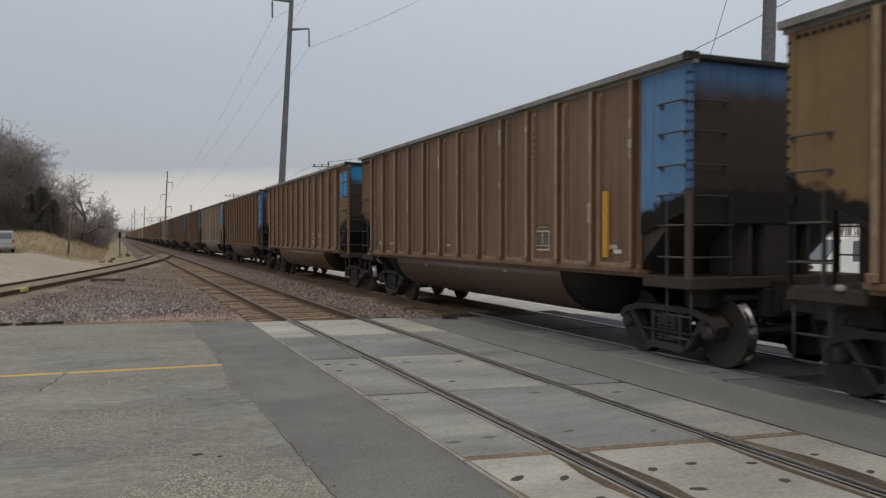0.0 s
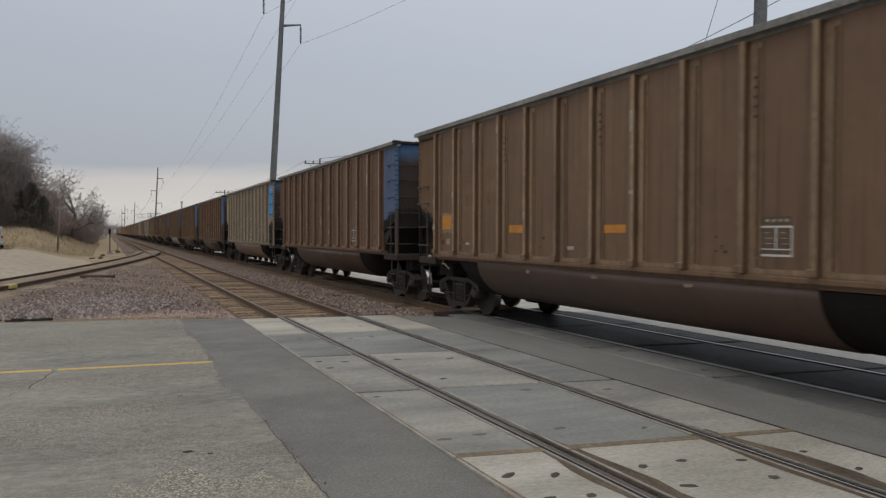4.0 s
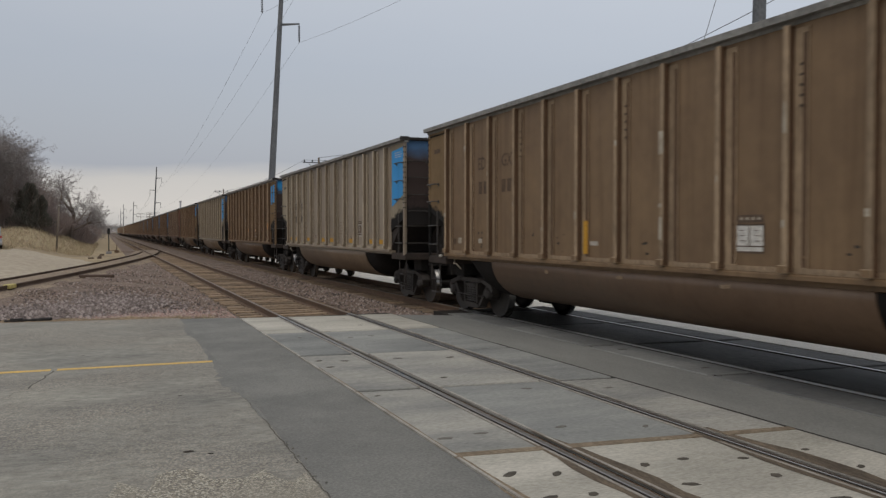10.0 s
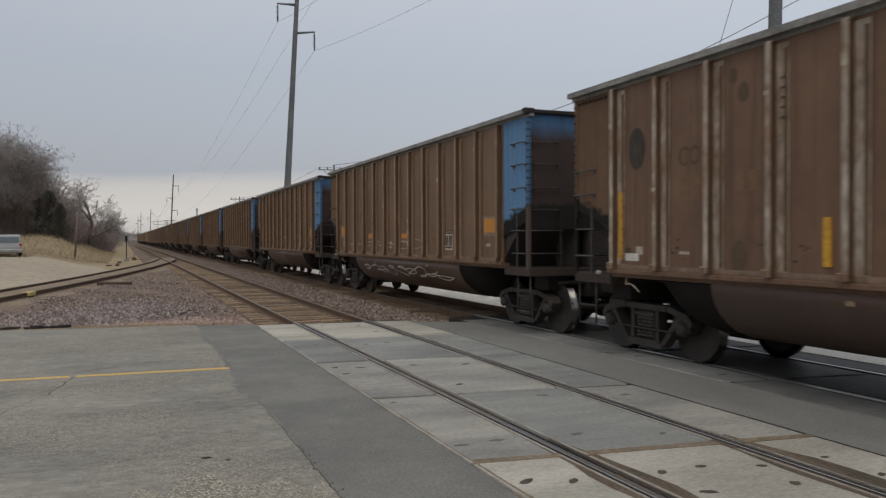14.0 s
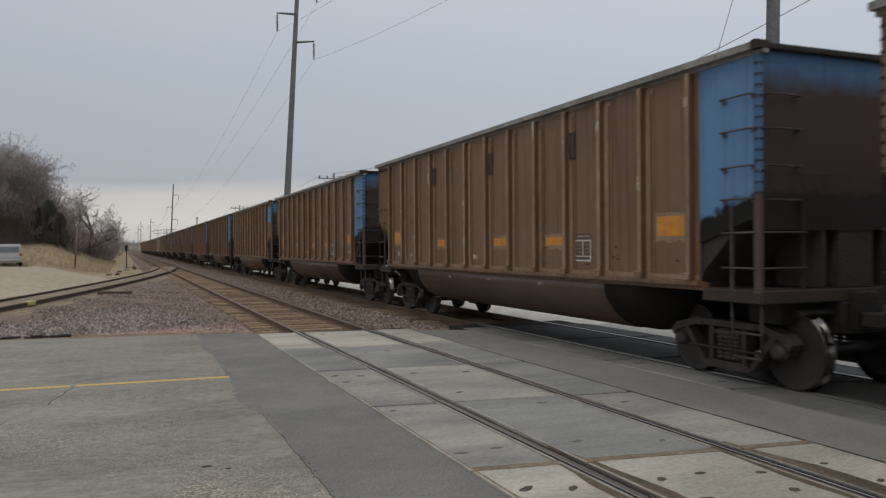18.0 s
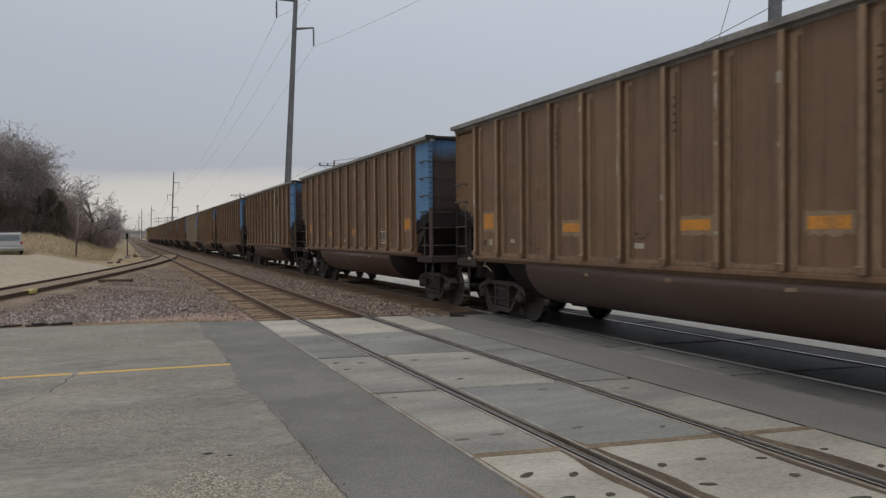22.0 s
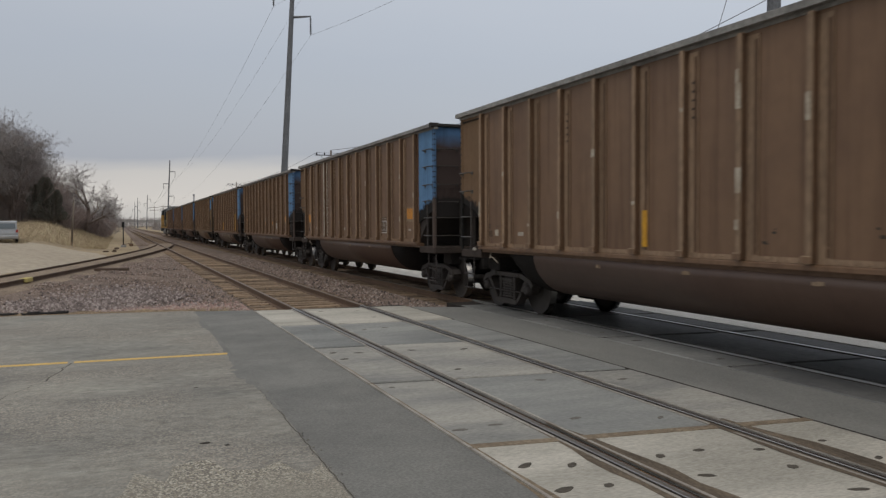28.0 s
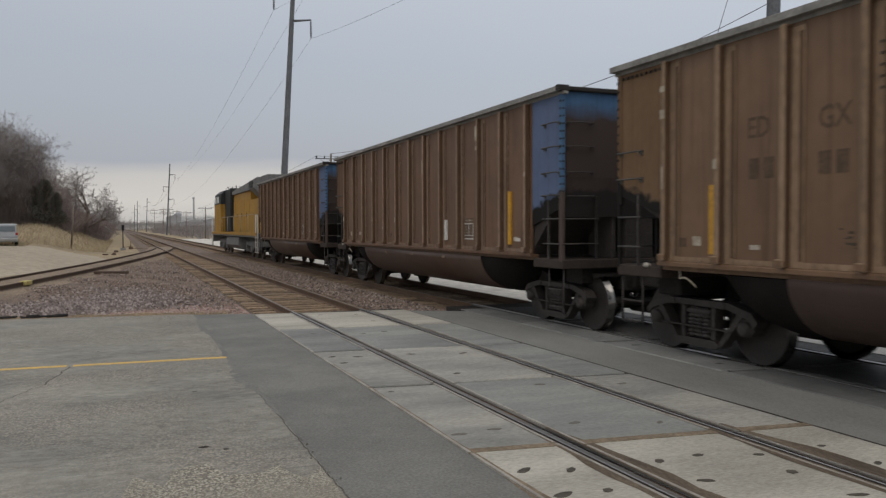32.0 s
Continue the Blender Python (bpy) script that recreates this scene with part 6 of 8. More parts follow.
def marks(car, words, rng, number):
    """Letters, reflector patches, placards, graffiti and odd ribs of one wagon."""
    fresh = "tall" in words
    row = RIBS_PALE if fresh else RIBS
    ink = SOFT_INK if fresh else FADED_INK if "split" in words or "inked" in words else GHOST_INK
    z_ink = 2.62 if fresh else 3.0 if "split" in words else 2.81
    if "plain" in words:
        pass
    elif "oval" in words:
        side_text(car, "CO", 4.74, 2.72, FADED_INK, 0.36)
        part("painted_oval", mesh_of("painted_oval", lambda bm: spin(bm, [(-WIDE - 0.004, 0.24), (-WIDE - 0.0006, 0.24)], "x", 24, (0, 5.75, 0)), STENCIL), car, "large black painted oval", Matrix.Translation((0, 0, 3.05)) @ Matrix.Diagonal((1, 0.8, 1.25, 1)) @ Matrix.Translation((0, 1.3, 0)))
    else:
        side_text(car, "ED", 4.85 if fresh else 4.72, z_ink, ink)
        side_text(car, "GX", 3.93 if fresh else 3.70, z_ink, ink)
    if "plain" not in words:
        number_bars(car, 4.83 if fresh else 4.68, z_ink - 0.48, ink)
        number_bars(car, 3.91 if fresh else 3.69, z_ink - 0.48, ink)
    if "board" in words:
        white_board(car, -3.75, 1.5)
    else:
        placard(car, -2.48 if "split" in words else -3.52, 1.5 if not fresh else 1.62, rng.random() < 0.08)
    for y in (-5.62, 0.66, 4.6):
        a, b = in_bay(row, y - rng.uniform(.06, .12), y + rng.uniform(.06, .12))
        if b - a > 0.05 and rng.random() < 0.75:
            z = rng.uniform(1.5, 1.62)
            flat("stencil_mark", car, CHALK_WHITE, a, b, z, z + rng.uniform(.04, .09), 0.004)
    flat("stencil_box", car, FADED_INK, 5.78, 6.0, 1.52, 1.64, 0.0035, "small dark stencilled box")
    flat("stencil_box", car, CHALK, 5.5, 5.66, 1.54, 1.66, 0.0035, "small pale stencilled box")
    if fresh or "split" in words:
        flat("number_mark", car, ink, 6.65, 6.98, 3.52, 3.61, 0.0035, "small faded number bar")
    if "tick" in words:
        flat("chalk_mark", car, SPRAY, -2.36, -2.24, 1.5, 1.95, 0.036, "short white chalk mark")
    if "patch" in words:
        for y0, y1, z0, z1, fade in REFLECTORS.get(number, WORN_SET if rng.random() < 0.5 else FULL_SET):
            a, b = in_bay(row, y0, y1)
            patch(car, a, b, z0, z1, ORANGE, fade, rng)
    if "low" in words:
        for y in (-5.5, -4.72, -2.72, -0.45, 0.72, 2.78, 4.62, 5.52) if fresh else (-5.6, -1.68, 0.42, 2.48, 5.72):
            a, b = in_bay(row, y - 0.24, y + 0.24)
            lift = 0.0 if fresh else 0.22 if y > 5 else 0.2 if y == 0.42 else 0.05
            patch(car, a, b, 1.45 + lift, 1.57 + lift + (0.1 if lift > 0.21 else 0), AMBER)
        if not fresh:
            flat("stencil_box", car, WHITE, 0.24, 0.52, 1.52, 1.63, 0.004, "small white stencilled label")
        for i in range(5 if fresh else 0):
            a, b = in_bay(row, -1.9, -1.3 + 0.1 * (i % 2))
            flat("stencil_mark", car, PALE_INK, a, b - 0.07 * (i % 3), 1.72 + 0.085 * i, 1.738 + 0.085 * i, 0.004)
    if "lone" in words:
        flat("yellow_stripe", car, AMBER, -5.5, -5.38, 1.46, 2.45, 0.036, "vertical yellow painted stripe")
        flat("stencil_mark", car, WHITE, -5.82, -5.62, 1.52, 1.58, 0.004)
    if "oval" in words:
        for y, top in ((6.01, 2.45), (2.33, 1.99), (-2.26, 1.99), (-5.93, 2.45)):
            flat("yellow_stripe", car, AMBER, y - 0.05, y + 0.05, 1.47, top, 0.023, "vertical yellow painted stripe")
        flat("stencil_mark", car, WHITE, 5.6, 5.93, 1.45, 1.56, 0.004, "pale rubbed panel")
        flat("stencil_mark", car, WHITE, -5.86, -5.68, 1.5, 1.61, 0.004)
        for y, z, w, h in ((3.62, 1.55, 0.13, 0.2), (3.55, 3.5, 0.09, 0.12), (3.72, 3.72, 0.07, 0.1)):
            part("soot_blot", cached("soot_blot", lambda bm: spin(bm, [(-0.0045, 1.0), (-0.0026, 1.0)], "x", 14), FADED_INK), car, "dark soot blot", Matrix.Translation((-WIDE, y, z)) @ Matrix.Diagonal((1, w, h, 1)))
    elif "stripe" in words:
        flat("yellow_stripe", car, AMBER, -5.42, -5.32, 1.44, 2.45, 0.036, "vertical yellow painted stripe")
        if "board" in words:
            flat("yellow_stripe", car, AMBER, -2.36, -2.27, 1.44, 1.98, 0.036, "short yellow painted stripe")
            flat("yellow_stripe", car, AMBER, -0.27, -0.18, 1.44, 1.94, 0.036, "short yellow painted stripe")
        else:
            flat("yellow_stripe", car, AMBER, 0.81, 0.90, 1.44, 1.95, 0.036, "short yellow painted stripe")
            flat("yellow_stripe", car, AMBER, 5.26, 5.36, 1.44, 2.3, 0.0045, "vertical yellow painted stripe")
    ribs = sorted((o for o in car.children if o.name.startswith("rib") and o.matrix_basis[0][0] > 0), key=lambda o: o.matrix_basis.translation.y)
    if "slots" in words:
        for r in (3, 6, 9):
            y = row[r] - 0.15
            flat("slot", car, STENCIL, y - 0.09, y + 0.06, 3.2, 3.62, 0.034, "dark open slot beside a rib")
    elif not fresh:
        for r in (3, 6, 9):
            y = row[r] - 0.14

            def ticks(bm):
                for i in range(5):
                    box(bm, -WIDE - 0.020, -WIDE - 0.0005, y - 0.02, y + 0.022, 3.1 + 0.11 * i, 3.128 + 0.11 * i)
            tagged(part("slot_row", mesh_of("slot_row", ticks, STENCIL), car, "row of short dark slots"), kind="stuff")
    if "paleribs" in words:
        for r in ribs:
            r.data = rib_mesh(WORN_RIB, BROWN, r is ribs[0])
    if "whiterib" in words:
        r = rng.choice((8, 9, 10)) if "slots" not in words else 3
        ribs[r].data = rib_mesh(WHITE_RIB, BROWN)
        tagged(ribs[r], "chalky white painted rib")

    def chips(bm):
        for i in range(16):
            r, z, h = rng.choice(row), rng.uniform(1.6, 3.7), rng.choice((0.05, 0.08, 0.12, 0.3))
            box(bm, -WIDE - 0.1075, -WIDE - 0.1045, r + rng.uniform(-.055, 0), r + rng.uniform(0.01, .055), z, z + h)
    tagged(part("rib_wear", mesh_of("rib_wear", chips, CHALK), car, "pale scuffs on the ribs"), kind="stuff")

    def stains(bm):
        for i in range(7):
            y = rng.uniform(-6, 6)
            a, b = in_bay(row, y - .12, y + .12)
            for j in range(rng.randint(2, 5)):
                yy, zz, s = rng.uniform(a, b), rng.uniform(1.45, 1.75), rng.uniform(.012, .035)
                box(bm, -WIDE - 0.003, -WIDE - 0.0005, yy - s, yy + s, zz, zz + s)
    tagged(part("spatter", mesh_of("spatter", stains, STENCIL), car, "dark spatter near the sill"), kind="stuff")
    if "scrawl" in words:
        if fresh:
            block_graffiti(car)
        elif "stripe" in words:
            bubble_graffiti(car, rng)
        else:
            loose_graffiti(car)
    if "blob" in words:
        for y, z, w, h in ((1.46, 2.19, 0.31, 0.28), (1.46, 1.75, 0.34, 0.30), (2.5, 2.05, 0.29, 0.16), (2.45, 1.82, 0.3, 0.15), (-0.7, 1.95, 0.26, 0.3)):
            part("graffiti", cached("blob", lambda bm: spin(bm, [(-0.0045, 1.0), (-0.0026, 1.0)], "x", 24), CHALK_BAND), car, "faded pale painted blot", Matrix.Translation((-WIDE - 0.0004 * z, y, z)) @ Matrix.Diagonal((1, w, h, 1)))
    if "outline" in words:
        graffiti(car, rng, 0.4, 2.9, 1.5, 2.1, CHALK_BAND, 3, 0.03)
        graffiti(car, rng, -1.9, 0.2, 1.5, 2.2, CHALK_BAND, 4, 0.03)
    if number == 2:
        strokes(car, (((3.76, 1.75), (3.75, 2.0), (3.73, 2.27)), ((3.73, 2.27), (3.5, 2.0), (3.32, 1.77)), ((3.32, 1.77), (3.31, 2.0), (3.31, 2.27)), ((2.64, 2.1), (2.5, 2.2), (2.36, 2.16), (2.5, 1.96)), ((1.66, 2.1), (1.56, 2.16), (1.46, 2.08))),
                0.075, FADED_INK, -WIDE - 0.0045, "faded dark painted strokes")
    if "zig" in words:
        way = [(-4.55 - 0.11 * i, 1.55 + (0.75 if i % 2 else 0.1) + rng.uniform(-.1, .15)) for i in range(8)] + [(-5.3, 1.55), (-4.6, 1.5)]
        part("graffiti", mesh_of("graffiti", lambda bm: ribbon(bm, way, 0.035, "x", -WIDE - 0.006), SPRAY), car, "white zigzag graffiti")
    if "dots" in words:
        def dots(bm):
            for i in range(14):
                a = 2 * math.pi * i / 14
                for r in (0.3, 0.2):
                    yy, zz = -4.75 + r * 0.7 * math.cos(a), 1.9 + r * math.sin(a)
                    box(bm, -WIDE - 0.005, -WIDE - 0.0005, yy - 0.022, yy + 0.022, zz - 0.022, zz + 0.022)
        tagged(part("graffiti", mesh_of("graffiti", dots, WHITE), car, "white dotted ring graffiti"), kind="stuff")
    if "glyph" in words:
        graffiti(car, rng, -0.2, 3.4, 2.15, 2.75, FADED_INK, 4, 0.06)
        graffiti(car, rng, -0.2, 3.4, 1.6, 2.0, STENCIL, 4, 0.05)
    if "thin" in words:
        graffiti(car, rng, -1.6, 1.5, 1.55, 2.3, CHALK, 4, 0.024)
        graffiti(car, rng, -1.5, 1.8, 0.75, 1.1, CHALK, 4, 0.02, True)
    if "tubscrawl" in words:
        graffiti(car, rng, -3.4, 3.4, 0.72, 1.15, WHITE, 9, 0.022, True)
        graffiti(car, rng, -2, 4.6, 1.42, 1.85, CHALK, 6, 0.022)


build_train()


# ---- the locomotive at the tail ----
LOCO_YELLOW = material("faded yellow locomotive paint", (0.43, 0.235, 0.03), 0.55, second=(0.26, 0.14, 0.028), scale=0.7, amount=0.6, grain=12, grain_amount=0.1, streak=0.5)
LOCO_GREY = material("sooty grey locomotive roof", (0.21, 0.21, 0.205), 0.7, second=(0.11, 0.11, 0.108), scale=0.8, amount=0.7, streak=0.4)
LOCO_DARK = material("black locomotive grille", (0.02, 0.022, 0.022), 0.6, amount=0.5)
LOCO_FRAME = material("silver grey truck frame", (0.19, 0.19, 0.185), 0.6, second=(0.08, 0.077, 0.075), scale=1.5, amount=0.8)
GLASS = material("dark window glass", (0.10, 0.12, 0.13), 0.08, amount=0.2, spec=0.8)


def locomotive():
    """A road diesel, its radiator end towards -y, the cab at +y. Origin at its middle."""
    loco = thing("locomotive", "faded yellow diesel locomotive with a sooty grey roof", "locomotive")
    h = 11.0

    def add(name, mat, fill, label="", parent=None):
        return part(name, mesh_of(name, fill, mat), parent or loco, label)

    add("frame", LOCO_GREY, lambda bm: box(bm, -1.5, 1.5, -h, h, 1.25, 1.5, 0.03))
    for s in (-1, 1):
        add("side_sill_stripe", LOCO_YELLOW, lambda bm: box(bm, min(s * 1.5, s * 1.53), max(s * 1.5, s * 1.53), -h, h, 1.36, 1.53, 0.008), "yellow frame edge")
    add("fuel_tank", LOCO_FRAME, lambda bm: extrude_profile(bm, [(-1.4, 1.2), (-1.45, 0.7), (-1.1, 0.42), (1.1, 0.42), (1.45, 0.7), (1.4, 1.2)], -3.4, 2.6, "y"), "grimy grey fuel tank")
    # long hood in three stretches
    hood = add("hood", LOCO_YELLOW, lambda bm: extrude_profile(bm, [(-0.95, 1.5), (0.95, 1.5), (0.95, 4.08), (-0.95, 4.08)], -5.4, 4.6, "y"), "yellow engine hood")
    for i in range(9):
        y = -5.0 + i * 1.05
        for s in (-1, 1):
            part("hood_door", mesh_of("hood_door", lambda bm: box(bm, min(s * 0.951, s * 0.975), max(s * 0.951, s * 0.975), y, y + 0.95, 1.65, 3.6, 0.01), LOCO_YELLOW), hood)
            if i % 2:
                part("latch", mesh_of("latch", lambda bm: box(bm, min(s * 0.975, s * 1.0), max(s * 0.975, s * 1.0), y + 0.06, y + 0.1, 2.5, 2.75), LOCO_DARK), hood)
    add("radiator_hood", LOCO_YELLOW, lambda bm: extrude_profile(bm, [(-1.0, 1.5), (1.0, 1.5), (1.0, 3.5), (-1.0, 3.5)], -10.4, -5.4, "y"), "yellow radiator compartment")
    wing = add("radiator_wing", LOCO_GREY, lambda bm: extrude_profile(bm, [(-1.0, 3.5), (1.0, 3.5), (1.55, 4.0), (1.52, 4.45), (0.8, 4.76), (-0.8, 4.76), (-1.52, 4.45), (-1.55, 4.0)], -10.5, -8.8, "y"), "overhanging grey radiator wing")
    add("roof_fairing", LOCO_GREY, lambda bm: extrude_profile(bm, [(-8.8, 4.09), (-8.8, 4.7), (-5.0, 4.55), (0.0, 4.38), (2.1, 4.32), (2.1, 4.09)], -1.1, 1.1, "x"), "sloping grey roof fairing")
    for s in (-1, 1):
        for i in range(3):
            part("louvre", mesh_of("louvre", lambda bm: box(bm, min(s * 1.53, s * 1.57), max(s * 1.53, s * 1.57), -10.2 + i * 0.5, -9.8 + i * 0.5, 4.03, 4.4), LOCO_DARK), wing)
    add("air_intake", LOCO_DARK, lambda bm: box(bm, -1.2, 1.2, 2.2, 5.2, 1.55, 4.55, 0.05), "black grille section behind the cab")
    add("exhaust_stack", LOCO_DARK, lambda bm: box(bm, -0.35, 0.35, -1.2, -0.2, 4.45, 4.7, 0.03))
    for y in (-2.8, 1.0):
        add("roof_fan", LOCO_GREY, lambda bm: spin(bm, [(4.45, 0.62), (4.58, 0.62), (4.6, 0.5)], "z", 18, (0, y, 0)))
    cab = add("cab", LOCO_YELLOW, lambda bm: extrude_profile(bm, [(-1.52, 1.5), (1.52, 1.5), (1.52, 3.55), (-1.52, 3.55)], 5.2, 9.2, "y"), "yellow cab")
    part("cab_roof", mesh_of("cab_roof", lambda bm: extrude_profile(bm, [(-1.525, 3.55), (1.525, 3.55), (1.45, 4.3), (1.1, 4.6), (-1.1, 4.6), (-1.45, 4.3)], 5.15, 9.25, "y"), LOCO_DARK), cab, "dark cab roof and window band")
    for s in (-1, 1):
        for y in (5.9, 7.4):
            part("cab_window", mesh_of("cab_window", lambda bm: box(bm, min(s * 1.50, s * 1.56), max(s * 1.50, s * 1.56), y, y + 0.95, 3.62, 4.12, 0.02), GLASS), cab, "cab side window")
    add("nose", LOCO_YELLOW, lambda bm: extrude_profile(bm, [(9.2, 1.5), (10.9, 1.5), (10.9, 3.0), (10.5, 3.35), (9.2, 3.5)], -1.1, 1.1, "x"), "yellow short nose")
    for s in (-1, 1):
        def rails(bm):
            for y in [-h + 0.2 + 3.15 * i for i in range(6)]:
                rod(bm, (s * 1.46, y, 1.5), (s * 1.46, y, 2.55), 0.022, sides=6)
            rod(bm, (s * 1.46, -h + 0.2, 2.55), (s * 1.46, 4.95, 2.55), 0.022, sides=6)
        add("handrail", CHALK, rails, "pale handrail along the walkway")
        for e in (-1, 1):
            def steps(bm):
                for i in range(4):
                    box(bm, s * 1.5 - 0.05, s * 1.5 + 0.05, e * h - 0.35, e * h + 0.35, 0.45 + 0.27 * i, 0.48 + 0.27 * i)
                for d in (-0.35, 0.35):
                    rod(bm, (s * 1.5, e * h + d * 0.95, 0.42), (s * 1.5, e * h + d * 0.95, 2.5), 0.022, sides=6)
            add("steps", WHITE, steps, "pale corner steps")
    for e in (-1, 1):
        add("end_plate", LOCO_GREY, lambda bm: box(bm, -1.45, 1.45, min(e * h, e * (h + 0.12)), max(e * h, e * (h + 0.12)), 0.75, 1.5, 0.02))
        part("coupler", cached("coupler", coupler, BOGIE), loco, m=pose(0, e * (h + 0.1), 0.86, 0, 0, 0 if e == -1 else 180))
        truck = add("truck", LOCO_FRAME, lambda bm: box(bm, -0.9, 0.9, e * 6.9 - 2.2, e * 6.9 + 2.2, 0.7, 1.0, 0.03), "grey three-axle truck")
        for s in (-1, 1):
            def frame_side(bm):
                extrude_profile(bm, [(-2.5, 0.55), (-2.3, 0.95), (2.3, 0.95), (2.5, 0.55), (2.2, 0.45), (1.5, 0.72), (0.7, 0.72), (0.3, 0.42), (-0.3, 0.42), (-0.7, 0.72), (-1.5, 0.72), (-2.2, 0.45)], s * 1.02 - 0.09, s * 1.02 + 0.09, "x")
                for j in (-1.85, 0, 1.85):
                    box(bm, s * 1.02 - 0.16, s * 1.02 + 0.16, j - 0.2, j + 0.2, 0.35, 0.75, 0.03)
            part("truck_frame", mesh_of("truck_frame", frame_side, LOCO_FRAME), truck, m=pose(0, e * 6.9, 0))
        for j in (-1.85, 0, 1.85):
            ax = part("wheelset", wheelset_mesh(), truck, m=pose(0, e * 6.9 + j, WHEEL))
            AXLES.append((ax, e * 6.9 + j, e * 6.9 + j))
    WAGONS.append((loco, START + PITCH * 44 + 8.1 + 11.6))


locomotive()


# ---- poles and wires ----
POLE_STEEL = material("grey galvanised pole", (0.135, 0.143, 0.155), 0.6, 0.1, second=(0.085, 0.09, 0.098), scale=0.6, amount=0.7, grain=8, streak=0.3)
POLE_WOOD = material("weathered pole wood", (0.17, 0.14, 0.11), 0.9, second=(0.10, 0.082, 0.065), scale=1.0, amount=0.7, grain=14, stretch=(3, 3, 0.4))
WIRE = material("aluminium cable", (0.17, 0.17, 0.185), 0.6, 0.3)
INSULATOR = material("dark glazed insulator", (0.05, 0.05, 0.055), 0.35)
CONCRETE_GREY = material("weathered structure concrete", (0.30, 0.29, 0.28), 0.9, amount=0.5, scale=0.3)


def string(bm):
    """An insulator string hanging from z = 0 down to -1.7."""
    rod(bm, (0, 0, 0), (0, 0, -1.7), 0.04, sides=6)
    for i in range(9):
        spin(bm, [(-0.2 - 0.16 * i, 0.05), (-0.25 - 0.16 * i, 0.13), (-0.28 - 0.16 * i, 0.05)], "z", 8)


def steel_pole(base, top, r0, r1, arms, label):
    """A tapered twelve-sided pole. arms: (height up the pole, side -1 or 1)."""
    base, top = Vector(base), Vector(top)
    pole = thing("transmission_pole", label, "power pole", "transmission poles", m=Matrix.Translation(base))
    axis = top - base

    def shaft(bm):
        rod(bm, (0, 0, 0), axis, r0, r1, 12)
        for f in bm.faces:
            f.smooth = False
    part("shaft", mesh_of("shaft", shaft, POLE_STEEL), pole)
    tips = []
    for z, s in arms:
        c = axis * (z / axis.z)

        def arm(bm):
            rod(bm, c, c + Vector((s * 1.7, s * -0.55, 0.12)), 0.13, 0.07, 8)
        a = part("arm", mesh_of("arm", arm, POLE_STEEL), pole)
        tip = c + Vector((s * 1.66, s * -0.54, 0.1))
        part("insulator", mesh_of("insulator", string, INSULATOR), a, "dark insulator string", Matrix.Translation(tip))
        tips.append(base + tip + Vector((0, 0, -1.7)))
    return tips


def cable(a, b, sag, r=0.011):
    """A hanging wire."""
    a, b = Vector(a), Vector(b)
    n = 22

    def fill(bm):
        pts = [a.lerp(b, i / n) - Vector((0, 0, sag * 4 * (i / n) * (1 - i / n))) for i in range(n + 1)]
        side = (b - a).cross(Vector((0, 0, 1))).normalized()
        rings = [[bm.verts.new(p + o) for o in (side * r, Vector((0, 0, r)), -side * r, Vector((0, 0, -r)))] for p in pts]
        for r0, r1 in zip(rings, rings[1:]):
            for i in range(4):
                bm.faces.new((r0[i], r0[(i + 1) % 4], r1[(i + 1) % 4], r1[i]))
    thing("overhead_wire", "thin grey overhead power cable", "cable", "overhead cables", me=mesh_of("overhead_wire", fill, WIRE))


def build_transmission():
    near = steel_pole((21.13, 21.6, -0.4), (22.13, 21.8, 29), 0.27, 0.15, ((20.5, 1), (23.2, -1), (26, 1)), "tall grey steel transmission pole behind the train")
    first = steel_pole((13.72, 73.2, -0.4), (15.32, 73.1, 28.2), 0.35, 0.17, ((21.2, 1), (23.8, -1), (26.5, 1)), "tall grey steel transmission pole with three insulator arms")
    second = steel_pole((14.1, 269.6, -0.4), (15.25, 269.6, 22.6), 0.27, 0.16, ((11.5, 1), (15.5, -1), (19.4, 1)), "distant steel transmission pole beside the railway")
    third = steel_pole((14.1, 480, -0.4), (14.8, 480, 19), 0.24, 0.15, ((12, 1), (14.5, -1), (17, 1)), "far transmission pole beside the railway")
    fourth = steel_pole((10.9, 560, -0.4), (11.1, 560, 20), 0.25, 0.15, ((12, 1), (14.5, -1), (17, 1)), "far transmission pole beside the railway")
    steel_pole((10.7, 660, -0.4), (11, 660, 20), 0.25, 0.15, ((12, 1), (14.5, -1), (17, 1)), "far transmission pole beside the railway")
    for a, b, s in zip(near, first, (0.9, 0.9, 0.9)):
        cable(a, b, s)
    for a, b, s in zip(first, second, (3.2, 3.2, 3.2)):
        cable(a, b, s)
    for a, b in zip(second, third):
        cable(a, b, 3, 0.03)
    for a in near:
        cable(a, a + Vector((8, -75, 0)), 3)


build_transmission()


